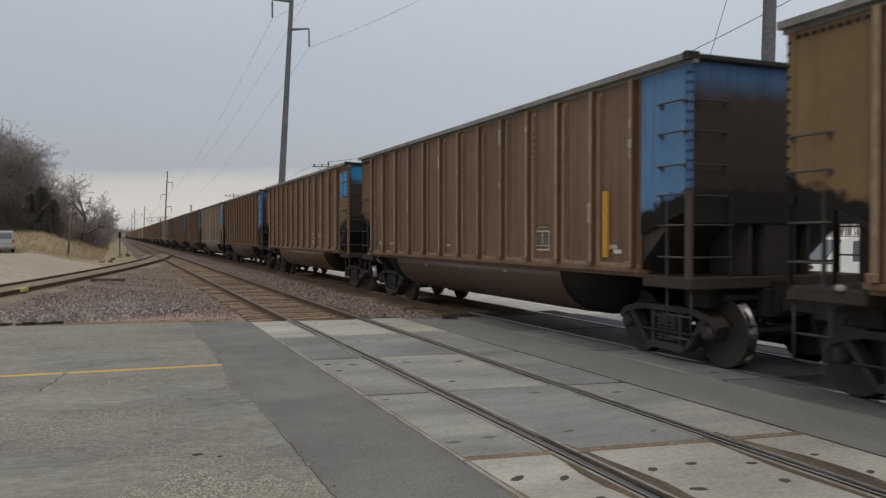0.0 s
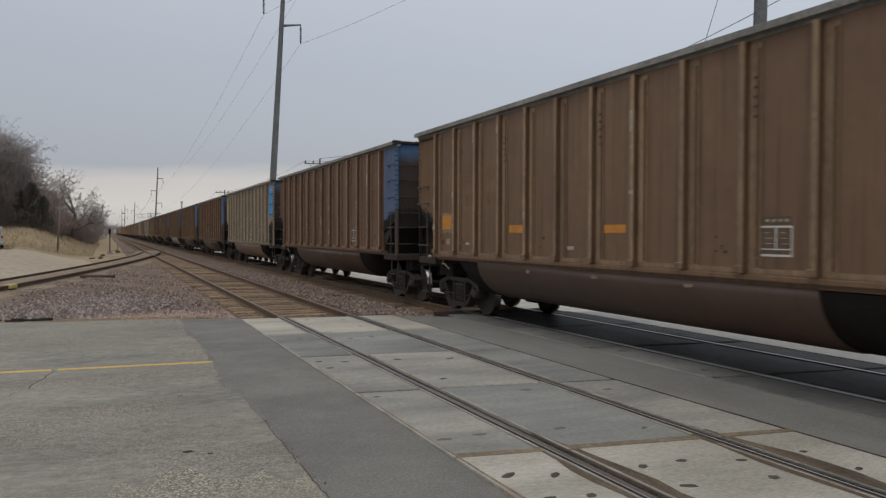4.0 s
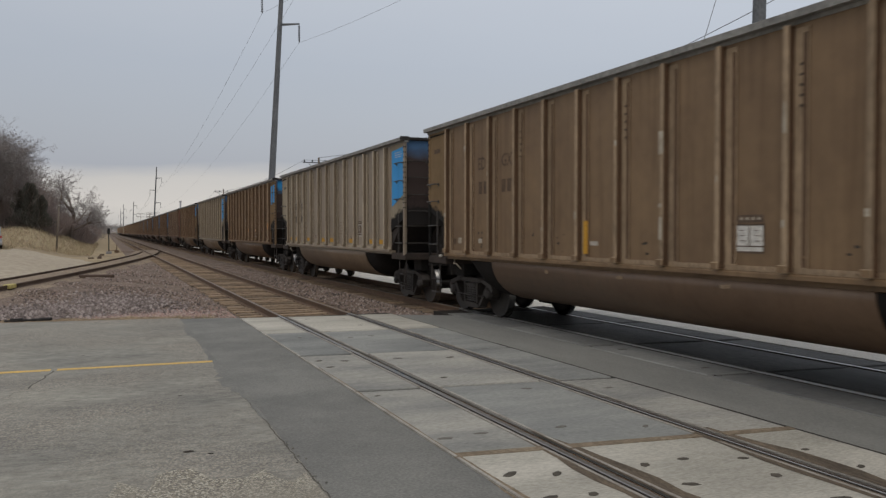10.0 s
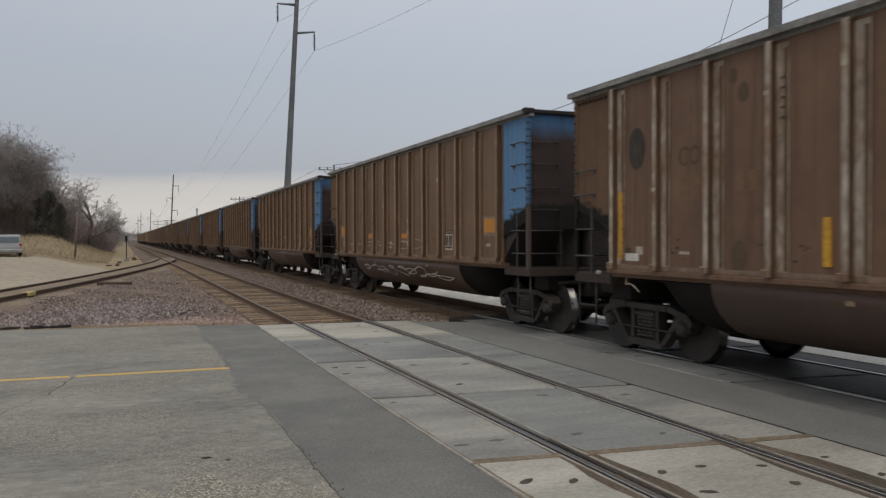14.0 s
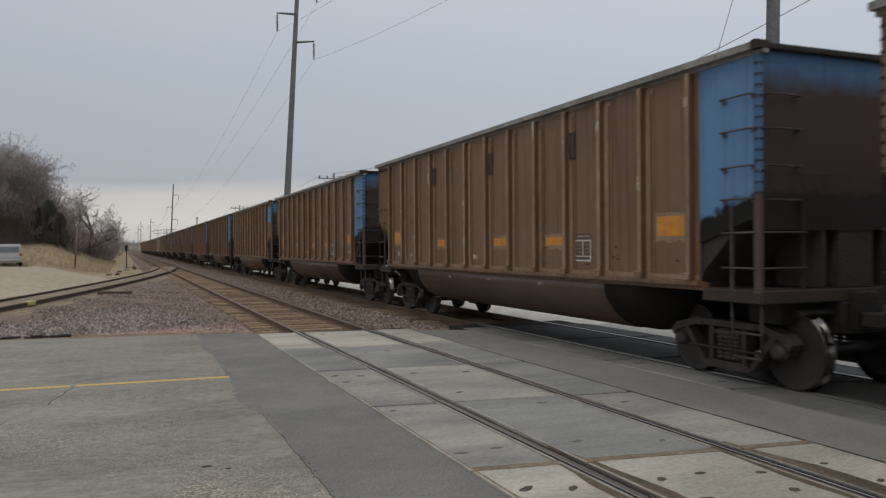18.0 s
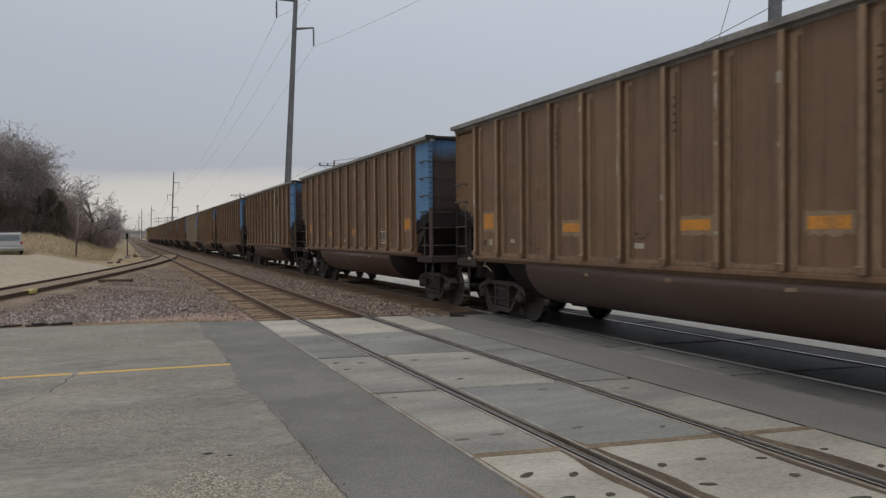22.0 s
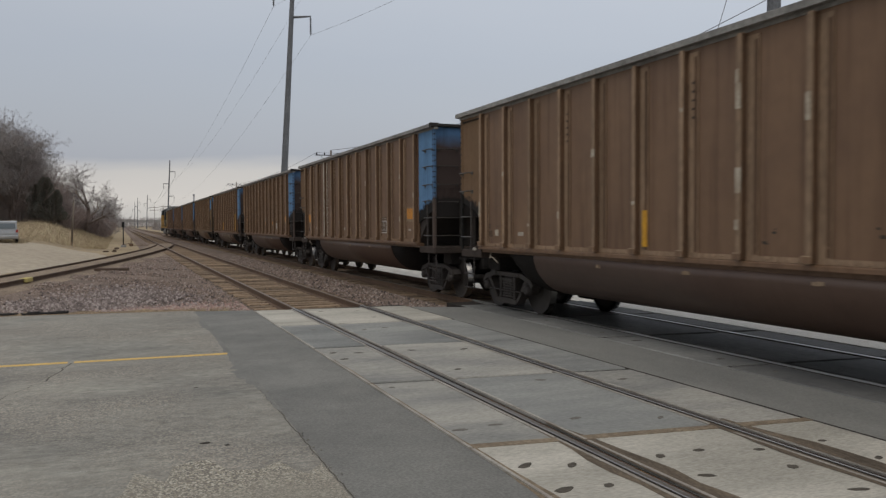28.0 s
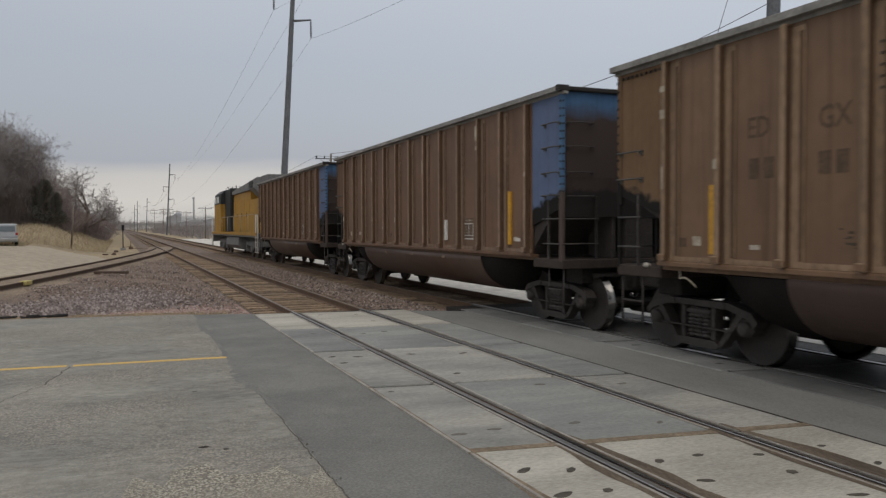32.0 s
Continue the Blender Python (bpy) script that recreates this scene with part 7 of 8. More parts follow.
def wood_pole(x, y, z, double=False):
    pole = thing("utility_pole", "short weathered wooden utility pole with a crossarm", "power pole", "wooden utility poles", m=pose(x, y, -0.4))
    part("post", mesh_of("post", lambda bm: rod(bm, (0, 0, 0), (0, 0, z + 0.4), 0.12, 0.07, 10), POLE_WOOD), pole)
    if double:
        part("post", mesh_of("post", lambda bm: rod(bm, (3.0, 0.3, 0), (3.0, 0.3, z + 0.6), 0.15, 0.11, 10), POLE_WOOD), pole)
    arm = part("crossarm", mesh_of("crossarm", lambda bm: box(bm, -1.2, 4.2 if double else 1.2, -0.05, 0.05, z - 0.03, z + 0.04), POLE_STEEL), pole)
    part("brace", mesh_of("brace", lambda bm: rod(bm, (-0.8, -0.07, z - 0.08), (0, -0.12, z - 0.75), 0.02, sides=5), POLE_STEEL), pole)
    for dx in (-1.1, -0.5, 0.5, 1.1):
        part("pin_insulator", cached("pin", lambda bm: spin(bm, [(0.0, 0.03), (0.08, 0.06), (0.16, 0.05), (0.18, 0.02)], "z", 8), INSULATOR), arm, m=pose(dx, 0, z + 0.04))
    return [Vector((x + dx, y, z - 0.4 + 0.2)) for dx in (-1.1, 0.5, 1.1)]


def build_wood_line():
    spots = [(17.6, -32, 7.0, False), (17.0, 20.2, 6.2, False), (14.9, 58.9, 7.4, False), (14.8, 110.7, 7.6, True), (15.5, 160, 6.0, False), (16, 215, 6.2, False), (17, 300, 7.6, False)]
    ends = [wood_pole(*s) for s in spots]
    for a, b in zip(ends, ends[1:]):
        for p, q in zip(a, b):
            cable(p, q, 0.7, 0.012)
    cable((17.0, 20.2, 6.0), (21.4, 21.7, 15.2), 0.1, 0.014)
    cable((18.4, 24.0, 7.95), (23.2, 21.3, 10.7), 0.05, 0.016)
    cable((18.4, 24.0, 7.95), (14.9, 58.9, 7.4), 0.6, 0.016)
    cable((23.2, 21.3, 10.7), (30.0, 17.5, 14.6), 0.1, 0.016)


build_wood_line()


# ---- trees, brush and grass ----
BARK = material("grey brown bark", (0.235, 0.19, 0.16), 0.95, second=(0.15, 0.12, 0.10), scale=1.2, amount=0.7, grain=10)
# some distance haze is put into the twig and brush tones
TWIG = material("bare twigs", (0.29, 0.262, 0.252), 0.95, second=(0.20, 0.178, 0.172), scale=0.5, amount=0.7)
BRUSH = material("brown brush stems", (0.285, 0.23, 0.207), 0.95, second=(0.19, 0.15, 0.137), scale=0.3, amount=0.8)
CEDAR = material("dull cedar foliage", (0.135, 0.130, 0.108), 0.9, second=(0.085, 0.082, 0.07), scale=2, amount=0.7)
STALK = island_material("dead grass blades", [(0.47, 0.375, 0.245), (0.36, 0.272, 0.18), (0.54, 0.455, 0.295), (0.27, 0.205, 0.14), (0.36, 0.325, 0.21)])


def tubes(name, segs, mat, sides=3):
    """Many tapered sticks (a, b, ra, rb) as one mesh."""
    a = np.array([s[0] for s in segs], float)
    b = np.array([s[1] for s in segs], float)
    ra, rb = np.array([s[2] for s in segs]), np.array([s[3] for s in segs])
    d = b - a
    d /= np.linalg.norm(d, axis=1, keepdims=True) + 1e-9
    ref = np.where(np.abs(d[:, 2:3]) < 0.9, np.array([[0, 0, 1.0]]), np.array([[1.0, 0, 0]]))
    u = np.cross(d, ref)
    u /= np.linalg.norm(u, axis=1, keepdims=True) + 1e-9
    w = np.cross(d, u)
    n = len(segs)
    v = np.empty((n, 2 * sides, 3))
    for i in range(sides):
        c, s = math.cos(2 * math.pi * i / sides), math.sin(2 * math.pi * i / sides)
        o = u * c + w * s
        v[:, i] = a + o * ra[:, None]
        v[:, sides + i] = b + o * rb[:, None]
    quads = np.array([(i, (i + 1) % sides, sides + (i + 1) % sides, sides + i) for i in range(sides)])
    f = quads[None] + (2 * sides) * np.arange(n)[:, None, None]
    me = bpy.data.meshes.new(name)
    me.from_pydata(v.reshape(-1, 3).tolist(), [], f.reshape(-1, 4).tolist())
    me.materials.append(mat)
    return me


def grow(rng, start, way, length, r, depth, limbs, twigs, spread, droop):
    """Branches by splitting; thick ones go to limbs, thin ones to twigs."""
    p = Vector(start)
    d = Vector(way).normalized()
    n = 3 if depth > 2 else 2
    for i in range(n):
        d2 = (d + Vector((rng.gauss(0, .13), rng.gauss(0, .13), rng.gauss(0.03, .08) - droop * (3 - depth) * 0.03))).normalized()
        q = p + d2 * (length / n)
        r2 = r * (1 - 0.32 * (i + 1) / n)
        (limbs if r > 0.035 else twigs).append((p[:], q[:], r * (1 - 0.32 * i / n), r2))
        p, d = q, d2
        if depth > 0 and i < n - 1:
            side = d.orthogonal()
            side.rotate(Matrix.Rotation(rng.uniform(0, 6.28), 3, d))
            grow(rng, p, d * 0.65 + side * spread, length * rng.uniform(0.5, 0.72), r2 * 0.55, depth - 1, limbs, twigs, spread, droop)
    if depth > 0:
        for k in range(2 + (depth > 2)):
            side = d.orthogonal()
            side.rotate(Matrix.Rotation(rng.uniform(0, 6.28), 3, d))
            grow(rng, p, d + side * spread * rng.uniform(0.6, 1.2), length * rng.uniform(0.6, 0.85), r2 * 0.68, depth - 1, limbs, twigs, spread, droop)


def tree_meshes(seed, tall, spread, depth=5, droop=0.0, girth=0.022):
    rng = random.Random(seed)
    limbs, twigs = [], []
    grow(rng, (0, 0, 0), (rng.gauss(0, .08), rng.gauss(0, .08), 1), tall * 0.30, tall * girth, depth, limbs, twigs, spread, droop)
    top = max(s[1][2] for s in twigs + limbs)
    k = tall / top
    for a, b, ra, rb in list(twigs):
        a, b = Vector(a), Vector(b)
        for j in range(3):
            p = a.lerp(b, rng.uniform(0.3, 1))
            q = p + Vector((rng.gauss(0, 1), rng.gauss(0, 1), rng.gauss(0.4, 0.8))).normalized() * (b - a).length * rng.uniform(0.4, 0.8)
            twigs.append((p[:], q[:], 0.011, 0.006))
    fix = lambda ss: [(tuple(c * k for c in a), tuple(c * k for c in b), ra, max(rb, 0.008)) for a, b, ra, rb in ss]
    return tubes("trunk", fix(limbs), BARK, 5), tubes("crown", fix(twigs), TWIG, 3)


KINDS = [tree_meshes(11, 14, 0.62, 6), tree_meshes(12, 13, 0.7, 6), tree_meshes(13, 12, 0.66, 6), tree_meshes(14, 9, 0.85, 5, 0.5, 0.034)]


def tree(kind, x, y, size, turn, label="bare leafless winter tree on the grassy bank"):
    t = thing("tree", label, "tree", "bare trees on the bank", m=Matrix.Translation((x, y, height(x, y) - 0.1)) @ pose(0, 0, 0, 0, 0, turn) @ Matrix.Scale(size, 4))
    part("trunk", KINDS[kind][0], t)
    part("crown", KINDS[kind][1], t, "fine bare twigs")


rng_w = random.Random(77)
for px, py, kind, size in ((-18, 97, 0, 0.95), (-15.5, 99, 1, 1.0), (-14.4, 102, 0, 0.98), (-13.2, 100, 2, 1.05), (-12.2, 104, 1, 0.9), (-11.2, 105, 0, 0.74), (-10.4, 107, 2, 0.72), (-17, 107, 2, 1.15),
                           (-14, 111, 0, 0.92), (-12.5, 113, 1, 0.82), (-21, 104, 1, 1.02), (-24, 100, 0, 1.02), (-19, 112, 2, 1.05)):
    tree(kind, px, py, size * 0.95, rng_w.uniform(0, 360))
tree(3, -4.4, 123, 1.12, 40, "wide crooked bare tree at the end of the woods")
tree(3, -3.2, 150, 0.8, 200, "small crooked bare tree by the railway")
for px, py in ((-3.0, 185), (-2.6, 215), (-3.6, 240), (-4.5, 205), (-6, 170)):
    tree(3, px, py, 0.75, rng_w.uniform(0, 360), "small distant bare tree by the railway")


def cedar(x, y, tall):
    t = thing("cedar_tree", "dark dull green cedar among the bare trees", "tree", m=pose(x, y, height(x, y)))
    part("trunk", mesh_of("trunk", lambda bm: rod(bm, (0, 0, 0), (0, 0, tall * 0.9), 0.14, 0.03, 7), BARK), t)
    rng = random.Random(3)
    segs = []
    for i in range(2600):
        u = rng.random() ** 0.8
        z = 0.5 + (tall - 0.5) * u
        r = (1 - u) ** 0.7 * tall * 0.27 * rng.uniform(0.2, 1.15) * (1 + 0.35 * math.sin(9 * u + 5 * tall)) + 0.1
        a = rng.uniform(0, 6.28)
        p = Vector((r * math.cos(a), r * math.sin(a), z))
        q = p + Vector((math.cos(a) * 0.22, math.sin(a) * 0.22, rng.uniform(0.0, 0.3)))
        segs.append((p[:], q[:], 0.06, 0.012))
    part("foliage", tubes("foliage", segs, CEDAR, 3), t)


cedar(-6.7, 98.9, 3.9)
cedar(-7.7, 99.3, 5.0)
cedar(-8.8, 99.8, 4.2)


def brush():
    """Undergrowth below the trees as one mass of thin stems."""
    rng = random.Random(21)
    segs = []
    for i in range(26000):
        x = -rng.uniform(5.2, 30) if rng.random() < 0.8 else -rng.uniform(1.8, 7)
        y = rng.uniform(99, 126) if x < -5.2 else rng.uniform(122, 200)
        z = height(x, y)
        tall = rng.uniform(0.8, 5.0) * (1.5 if x < -9.5 else 1.05 if x < -7.5 else 0.62)
        lean = Vector((rng.gauss(0, .42), rng.gauss(0, .42), 1)).normalized()
        p = Vector((x, y, z - 0.05))
        q = p + lean * tall * 0.6
        segs.append((p[:], q[:], 0.022, 0.014))
        for k in range(3):
            w = (lean + Vector((rng.gauss(0, .4), rng.gauss(0, .4), 0))).normalized()
            segs.append((q[:], (q + w * tall * 0.5)[:], 0.014, 0.006))
    thing("undergrowth", "dense brown leafless brush under the trees", "bushes", kind="stuff", me=tubes("undergrowth", segs, BRUSH, 3))


def dead_grass():
    rng = random.Random(22)
    segs = []
    for i in range(36000):
        y = 70 + 75 * rng.random() ** 1.3
        x = -1.2 - 22 * rng.random() ** 1.4 if y > 77 else -6 - 18 * rng.random()
        if y < 77 and x > -7:
            continue
        z = height(x, y)
        h = rng.uniform(0.08, 0.42)
        segs.append(((x, y, z), (x + rng.gauss(0, .15), y + rng.gauss(0, .15), z + h), 0.013, 0.003))
    thing("dead_grass", "tall straw-coloured dead grass on the bank", "grass", kind="stuff", me=tubes("dead_grass", segs, STALK, 3))
    segs = []
    for i in range(2600):
        x, y = rng.uniform(-7, 2.2), ROAD_END + 0.75 + abs(rng.gauss(0, .3))
        segs.append(((x, y, -0.14), (x + rng.gauss(0, .05), y + rng.gauss(0, .05), -0.14 + rng.uniform(.03, .13)), 0.006, 0.002))
    thing("verge_grass", "short dead grass along the road edge", "grass", kind="stuff", me=tubes("verge_grass", segs, STALK, 3))


brush()
dead_grass()


def far_woods(name, label, x0, x1, y0, y1, n, tall, seed, mat=None):
    rng = random.Random(seed)
    segs = []
    for i in range(n):
        x, y = rng.uniform(x0, x1), rng.uniform(y0, y1)
        h = tall * rng.uniform(0.4, 1.1)
        p = Vector((x, y, -0.4))
        q = p + Vector((rng.gauss(0, .4), rng.gauss(0, .4), h * 0.55))
        segs.append((p[:], q[:], 0.10, 0.07))
        for k in range(5):
            t = q + Vector((rng.gauss(0, h * .13), rng.gauss(0, h * .13), h * rng.uniform(0.2, 0.5)))
            segs.append((q[:], t[:], 0.06, 0.015))
            segs.append((((q + t) / 2)[:], (t + Vector((rng.gauss(0, h * .1), rng.gauss(0, h * .1), h * .05)))[:], 0.035, 0.012))
    thing(name, label, "woods", kind="stuff", me=tubes(name, segs, mat or TWIG, 3))


# distance haze is put into the paler grey of these twigs
FAR_TWIG = material("far twigs with haze in their grey", (0.31, 0.30, 0.305), 0.95, second=(0.24, 0.23, 0.235), scale=0.2, amount=0.6)
far_woods("far_woods", "distant leafless woods beyond the yard", 60, 150, -20, 130, 900, 8, 31)
far_woods("far_woods", "distant leafless woods beyond the bridge", -30, 90, 880, 1000, 900, 11, 32)
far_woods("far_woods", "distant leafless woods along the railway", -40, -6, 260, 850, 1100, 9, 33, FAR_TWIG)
far_woods("far_brush", "low leafless brush beyond the railway", 18, 75, 300, 520, 1100, 4, 34)
far_woods("far_brush", "low grey brush along the far side of the railway", 14, 60, 150, 430, 2600, 2.6, 35)

# blue-grey twig colour that holds the haze of the distance
HAZY = material("far twigs with haze in their blue-grey", (0.36, 0.37, 0.39), 0.95, second=(0.30, 0.31, 0.33), scale=0.05, amount=0.6)
far_woods("far_woods", "far woods behind the works, haze put into their colour", 40, 330, 620, 760, 2600, 13, 36, HAZY)


# ---- far buildings and the bridge ----
def bridge():
    b = thing("road_bridge", "distant grey concrete road bridge over the railway", "bridge", kind="structure")
    part("deck", mesh_of("deck", lambda bm: box(bm, -70, 80, 856, 866, 5.0, 6.3), CONCRETE_GREY), b)
    for y in (856, 865.6):
        part("parapet", mesh_of("parapet", lambda bm: box(bm, -70, 80, y, y + 0.4, 6.3, 7.2), CONCRETE_GREY), b)
    for x in (-12, 17, 34):
        part("pier", mesh_of("pier", lambda bm: box(bm, x - 0.7, x + 0.7, 857, 865, -0.4, 5.0, 0.1), CONCRETE_GREY), b)
    for s in (-1, 1):
        part("abutment", mesh_of("abutment", lambda bm: extrude_profile(bm, [(min(s * 30, s * 75) + 5, -0.4), (max(s * 30, s * 75) + 5, -0.4), (s * 75 + 5, 5.0), (s * 45 + 5, 5.0)], 855, 867, "y"), GRASS), b)


bridge()
# cladding colour lightened to paint in the haze over the works
PLANT_GREY = material("plant cladding with haze in its grey", (0.40, 0.40, 0.41), 0.8, second=(0.28, 0.28, 0.29), scale=0.1, amount=0.6)


def plant():
    """The works beyond the railway: sheds, a stack, a silo."""
    st = thing("chimney_stack", "slim grey industrial chimney stack", "chimney", m=pose(41.7, 501, -0.4))
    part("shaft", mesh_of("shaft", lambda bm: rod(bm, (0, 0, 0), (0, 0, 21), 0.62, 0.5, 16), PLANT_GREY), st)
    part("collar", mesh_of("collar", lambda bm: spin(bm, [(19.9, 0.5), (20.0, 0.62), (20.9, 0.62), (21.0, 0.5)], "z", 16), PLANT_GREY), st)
    for x, y, w, d, h in ((38, 470, 14, 22, 5.5), (55, 480, 18, 26, 7), (30, 500, 8, 12, 9)):
        s = thing("plant_shed", "grey industrial shed beyond the railway", "building", "works buildings", m=pose(x, y, -0.4))
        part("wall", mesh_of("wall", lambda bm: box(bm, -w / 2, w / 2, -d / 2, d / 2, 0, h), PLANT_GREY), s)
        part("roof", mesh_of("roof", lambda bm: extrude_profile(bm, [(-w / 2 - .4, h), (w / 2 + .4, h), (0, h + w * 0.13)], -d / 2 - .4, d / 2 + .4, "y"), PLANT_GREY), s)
        part("door", mesh_of("door", lambda bm: box(bm, -1.6, 1.6, -d / 2 - 0.08, -d / 2 - 0.01, 0, 3.4), LOCO_DARK), s)
    si = thing("silo", "grey storage silo at the works", "silo", m=pose(33, 505, -0.4))
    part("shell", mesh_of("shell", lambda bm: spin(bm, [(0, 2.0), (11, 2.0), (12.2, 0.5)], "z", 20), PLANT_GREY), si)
    for x, y, h in ((22, 450, 13), (25, 452, 13), (29, 455, 12), (20, 520, 14), (26, 540, 14)):
        g = thing("line_portal", "far wooden power line pole with crossarms", "power pole", "far power poles", m=pose(x, y, -0.4))
        part("post", mesh_of("post", lambda bm: rod(bm, (0, 0, 0), (0, 0, h), 0.14, 0.1, 7), POLE_WOOD), g)
        for z in (h - 0.8, h - 2.6):
            part("crossarm", mesh_of("crossarm", lambda bm: box(bm, -2.2, 2.2, -0.1, 0.1, z, z + 0.22), POLE_WOOD), g)


plant()


# ---- parked vehicles ----
TYRE = material("tyre rubber", (0.02, 0.02, 0.02), 0.85)
CHROME = material("brushed bright metal", (0.55, 0.55, 0.55), 0.3, 1.0)
TAIL = material("red lamp lens", (0.35, 0.02, 0.015), 0.3)


def vehicle(name, label, colour, m, van=False, length=4.7):
    """A parked car or van along its own y, the tail at -y."""
    paint = material("car paint " + name, colour, 0.35, spec=0.5, amount=0.3, second=tuple(c * 0.8 for c in colour))
    car = thing(name, label, "car", m=m)
    L, W = length / 2, 0.9
    h = 2.0 if van else 1.72
    low = [(-L, 0.45), (-L + 0.08, 0.30), (L - 0.1, 0.30), (L, 0.5), (L - 0.05, 0.88), (L * 0.48, 1.02), (-L + 0.03, 1.04), (-L - 0.02, 0.75)]
    part("body", mesh_of("body", lambda bm: extrude_profile(bm, low, -W, W, "x"), paint), car)
    cab = [(-L + 0.08, 1.04), (L * 0.5, 1.02), (L * 0.18, h - 0.06), (L * 0.05, h), (-L + 0.35, h), (-L + 0.15, h - 0.1)]
    part("cabin", mesh_of("cabin", lambda bm: extrude_profile(bm, cab, -W + 0.08, W - 0.08, "x"), paint), car)
    for s in (-1, 1):
        for y0, y1 in ((-L + 0.35, -L * 0.42), (-L * 0.36, L * 0.06)):
            win = [(y0 + 0.05, 1.1), (y1, 1.1), (y1 - 0.02, h - 0.14), (y0 + 0.12, h - 0.14)]
            part("window", mesh_of("window", lambda bm: extrude_profile(bm, win, s * (W - 0.085), s * (W - 0.07), "x"), GLASS), car)
    part("rear_window", mesh_of("rear_window", lambda bm: extrude_profile(bm, [(-L + 0.06, 1.12), (-L + 0.12, h - 0.2), (-L + 0.10, h - 0.2), (-L + 0.04, 1.12)], -W + 0.2, W - 0.2, "x"), GLASS), car)
    part("windscreen", mesh_of("windscreen", lambda bm: extrude_profile(bm, [(L * 0.47, 1.07), (L * 0.19, h - 0.1), (L * 0.21, h - 0.1), (L * 0.49, 1.07)], -W + 0.18, W - 0.18, "x"), GLASS), car)
    for s in (-1, 1):
        for y in (-L * 0.6, L * 0.62):
            w = part("wheel", cached("car_tyre", lambda bm: spin(bm, [(-0.11, 0.2), (-0.11, 0.3), (-0.08, 0.34), (0.08, 0.34), (0.11, 0.3), (0.11, 0.2)], "x", 20), TYRE), car, m=pose(s * (W - 0.06), y, 0.34))
            part("rim", cached("car_rim", lambda bm: spin(bm, [(-0.118, 0.05), (-0.115, 0.19), (0.115, 0.19), (0.118, 0.05)], "x", 16), CHROME), w)
        part("tail_lamp", mesh_of("tail_lamp", lambda bm: box(bm, s * W * 0.9 - 0.08, s * W * 0.9 + 0.08, -L - 0.03, -L + 0.1, 0.82, 1.02, 0.01), TAIL), car)
        part("head_lamp", mesh_of("head_lamp", lambda bm: box(bm, s * W * 0.8 - 0.14, s * W * 0.8 + 0.14, L - 0.09, L + 0.01, 0.66, 0.80, 0.01), CHROME), car)
    part("bumper", mesh_of("bumper", lambda bm: box(bm, -W, W, -L - 0.08, -L + 0.05, 0.38, 0.58, 0.03), paint if van else CHROME), car)
    part("roof_rack", mesh_of("roof_rack", lambda bm: [rod(bm, (s * 0.6, -L + 0.5, h + 0.05), (s * 0.6, 0, h + 0.05), 0.02, sides=5) for s in (-1, 1)], CHROME), car)
    return car


vehicle("sport_utility_car", "silver blue sport utility car parked on the gravel lot", (0.36, 0.43, 0.52), pose(-10.5, 60.4, height(-10.5, 60.4) + 0.05, 0, 0, 105))
vehicle("parked_car", "grey car parked behind on the lot", (0.34, 0.355, 0.37), pose(-8.65, 72, height(-8.65, 72) + 0.05, 0, 0, 10))
vehicle("white_van", "white van parked beyond the tracks", (0.72, 0.72, 0.70), pose(25.5, 22.0, -0.27, 0, 0, 75), True, 5.2)
vehicle("white_pickup", "white vehicle waiting beyond the crossing", (0.70, 0.70, 0.68), pose(29, 27.5, -0.27, 0, 0, 110), True, 5.4)


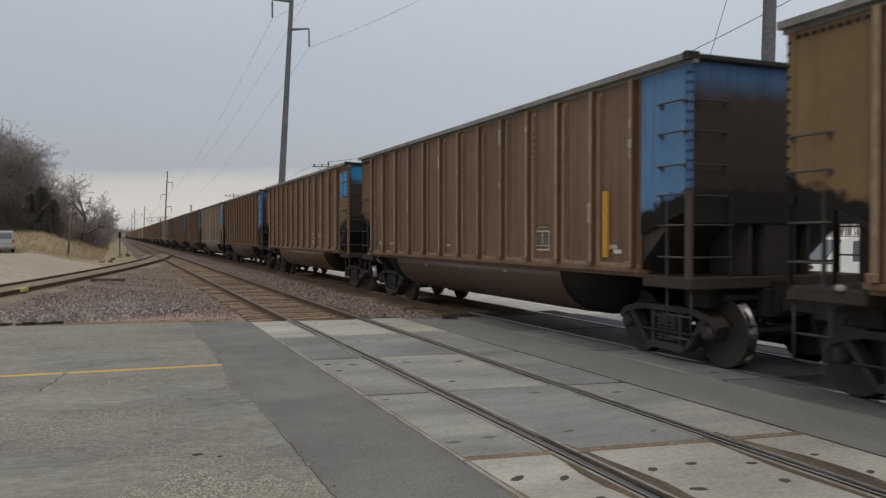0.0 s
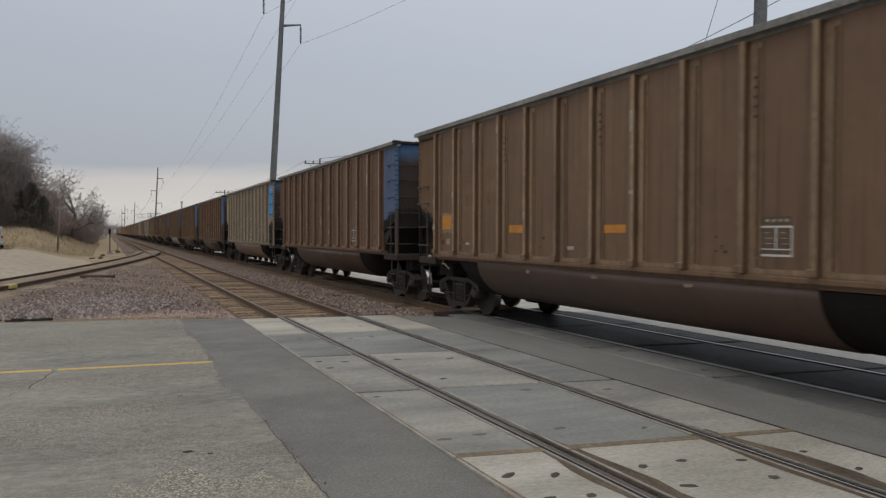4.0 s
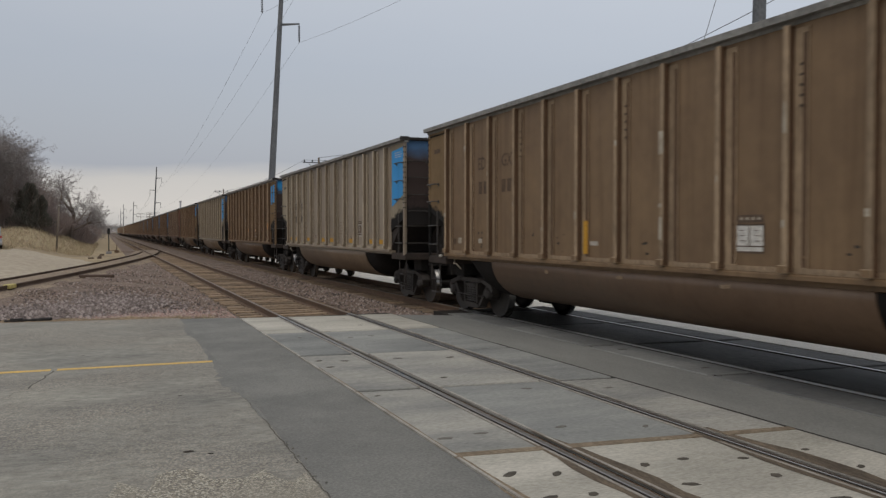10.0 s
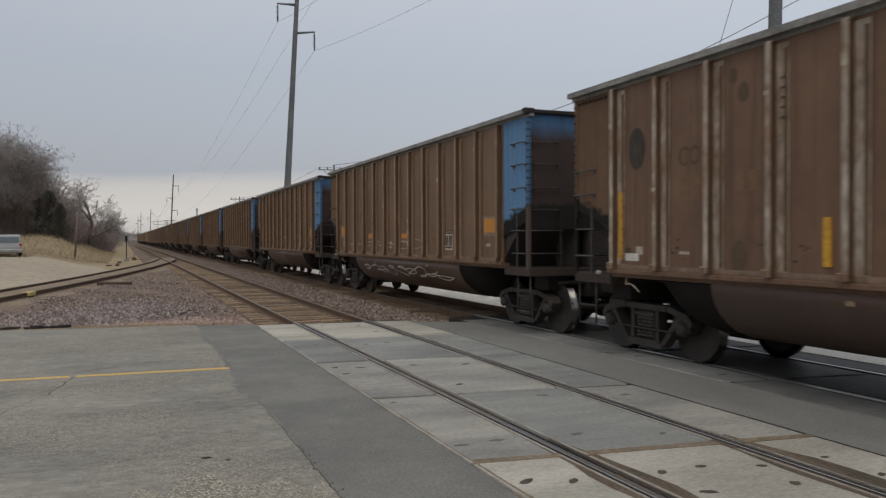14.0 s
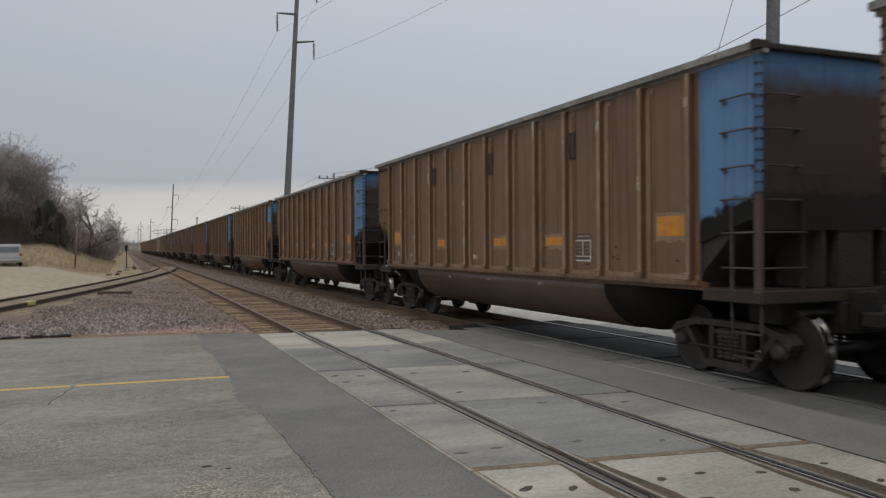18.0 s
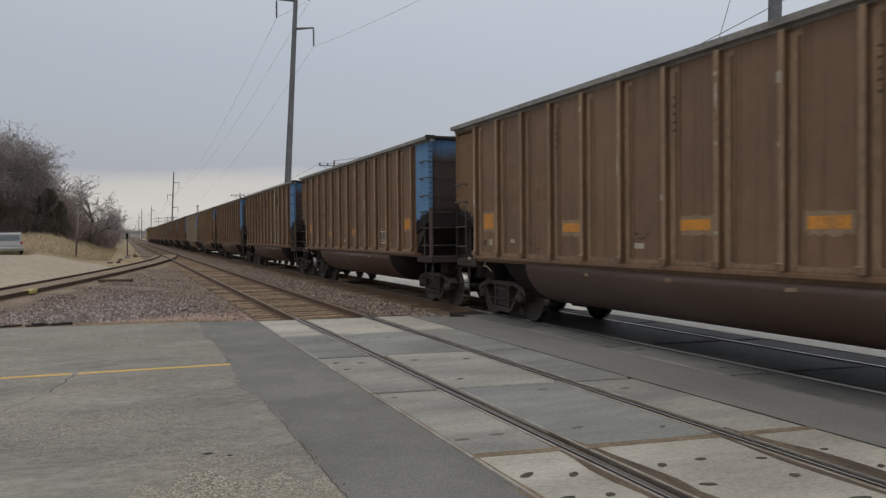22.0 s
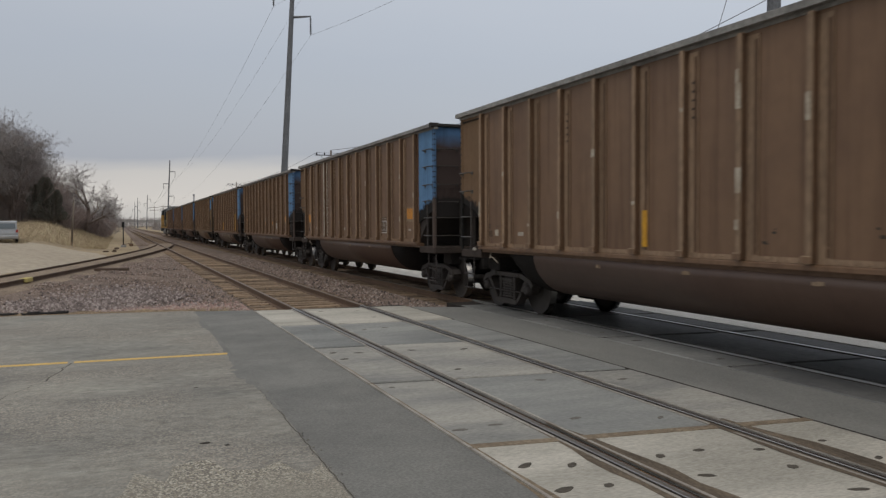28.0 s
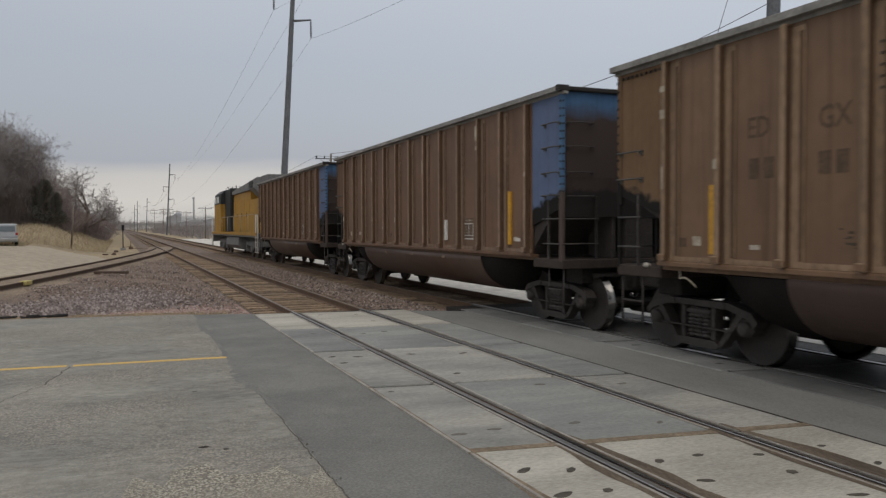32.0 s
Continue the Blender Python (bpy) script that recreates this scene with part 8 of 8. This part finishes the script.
# ---- small trackside things ----
PALE_YELLOW = material("faded yellow paint", (0.55, 0.46, 0.16), 0.7, second=(0.36, 0.3, 0.14), scale=4, amount=0.6)
def trackside():
    sig = thing("dwarf_signal", "black trackside signal on a short post", "railway signal", m=pose(0.3, 84.1, height(0.3, 84.1)))
    part("post", mesh_of("post", lambda bm: rod(bm, (0, 0, 0), (0, 0, 2.0), 0.05, sides=8), LOCO_DARK), sig)
    head = part("head", mesh_of("head", lambda bm: box(bm, -0.12, 0.12, -0.09, 0.09, 1.95, 2.5, 0.03), LOCO_DARK), sig)
    for z in (2.1, 2.35):
        part("hood", mesh_of("hood", lambda bm: rod(bm, (0, -0.1, z), (0, -0.25, z - 0.02), 0.08, 0.08, 10), LOCO_DARK), head)
    part("base", mesh_of("base", lambda bm: box(bm, -0.25, 0.25, -0.25, 0.25, 0, 0.25, 0.02), CONCRETE_GREY), sig)
    stand = thing("switch_stand", "low rusty switch stand beside the turnout", "switch stand", m=pose(1.0, 83.5, -0.25))
    part("stand", mesh_of("stand", lambda bm: [box(bm, -0.2, 0.2, -0.3, 0.3, 0, 0.25, 0.03), rod(bm, (0, 0, 0.25), (0, 0, 0.8), 0.03, sides=6)], RAIL_SIDE), stand)
    part("lever", mesh_of("lever", lambda bm: rod(bm, (0, 0, 0.3), (-0.8, 0.1, 0.15), 0.025, sides=6), RAIL_SIDE), stand)
    part("rod", mesh_of("rod", lambda bm: rod(bm, (0.2, 0, 0.08), (2.6, 0.0, 0.08), 0.025, sides=6), RAIL_SIDE), stand)
    post = thing("marker_post", "leaning weathered wooden pole stub in the grass", "post", m=pose(-4.1, 79.4, height(-4.1, 79.4)))
    part("post", mesh_of("post", lambda bm: rod(bm, (0, 0, -0.2), (0.28, 0, 4.1), 0.085, 0.06, 10), POLE_WOOD), post)
    part("cap", mesh_of("cap", lambda bm: spin(bm, [(4.08, 0.064), (4.11, 0.06), (4.13, 0.03)], "z", 10, (0.28, 0, 0)), POLE_WOOD), post)
    thing("old_tie", "discarded dark wooden tie lying on the stones", "timber", m=pose(-0.35, 36.8, -0.17, 4, 0, -22),
          me=mesh_of("old_tie", lambda bm: box(bm, -0.72, 0.72, -0.10, 0.10, 0, 0.13, 0.02), RAIL_OLD))
    thing("rail_marker", "yellow painted marker clamped on the spur rail", "marker", m=pose(spur_x(30.2), 30.2, 0.0, 0, 0, -12),
          me=mesh_of("rail_marker", lambda bm: box(bm, -0.12, 0.12, -0.3, 0.3, -0.12, 0.025, 0.02), PALE_YELLOW))
    thing("orange_cone", "small orange marker beside the spur", "marker", m=pose(-5.0, 36.5, height(-5, 36.5) + 0.03),
          me=mesh_of("orange_cone", lambda bm: spin(bm, [(0, 0.2), (0.04, 0.2), (0.05, 0.13), (0.5, 0.04)], "z", 12), ORANGE))
    rng = random.Random(8)
    for x0, n in ((-2.5, 6), (-1.75, 5)):
        def rag(bm):
            for i in range(n):
                x = x0 + 0.16 * i + rng.uniform(-.05, .05)
                y = road_edge(x) + 0.1 + rng.uniform(-.05, .05)
                box(bm, x - 0.12, x + 0.12, y - 0.05, y + 0.05, -0.06, 0.01 + rng.uniform(.01, .05), 0.015)
        thing("debris", "dark rotten debris along the road edge", "debris", me=mesh_of("debris", rag, BLACK))
    for i in range(5):
        x, y = rng.uniform(0.2, 2.3), rng.uniform(66, 90)
        thing("litter", "small dark trackside scrap", "scrap", "trackside scraps", m=pose(x - 2.5, y, height(x - 2.5, y) + 0.03, 0, 0, rng.uniform(0, 180)),
              me=cached("scrap", lambda bm: box(bm, -0.22, 0.22, -0.06, 0.06, -0.05, 0.07, 0.02), RAIL_OLD))


trackside()


# ---- movement: the whole train rolls towards -y at an almost steady speed ----
LAG = {0: 0.02, 1: 0.26, 2: 0.36, 3: 0.33, 4.5: 0.3, 6: 0.25, 7: 0.06, 8: 0.2, 9: 0.16, 10: 0.02, 11: 0.12, 12: -0.24, 13: 0.0, 14: 0.0, 15.5: 0.0, 17: -0.02, 18: 0.0, 19: 0.0,
       20: -0.06, 21: 0.0, 22: 0.0, 23: -0.07, 24: 0.3, 25: -0.02, 26.5: -0.02, 28: -0.03, 29: -0.02, 30: -0.07, 31: -0.13, 32: -0.18}


def rolled(t):
    """How far the train has come."""
    return SPEED * t - float(np.interp(t, list(LAG), list(LAG.values())))


def motions():
    for car, y0 in WAGONS:
        walk(car, [(t, pose(TRACK_B, y0 - rolled(t), 0)) for t in LAG])
    where = {car: y0 for car, y0 in WAGONS}
    for ax, along, local in AXLES:
        y0 = where[ax.parent.parent] + along
        t0, t1 = max(0.0, (y0 - 40) / SPEED), min(32.0, (y0 + 8) / SPEED)
        if t1 <= 0 or t0 >= 32:
            continue
        f0, f1 = math.floor(t0 * FPS), math.ceil(t1 * FPS)
        rows = [(i / FPS, pose(0, local, WHEEL, math.degrees((rolled(i / FPS) - rolled(f0 / FPS)) / WHEEL))) for i in range(f0, f1 + 1)]
        if f0 > 0:
            rows.insert(0, (0.0, rows[0][1]))
        if f1 < 32 * FPS:
            rows.append((32.0, rows[-1][1]))
        walk(ax, rows)


motions()
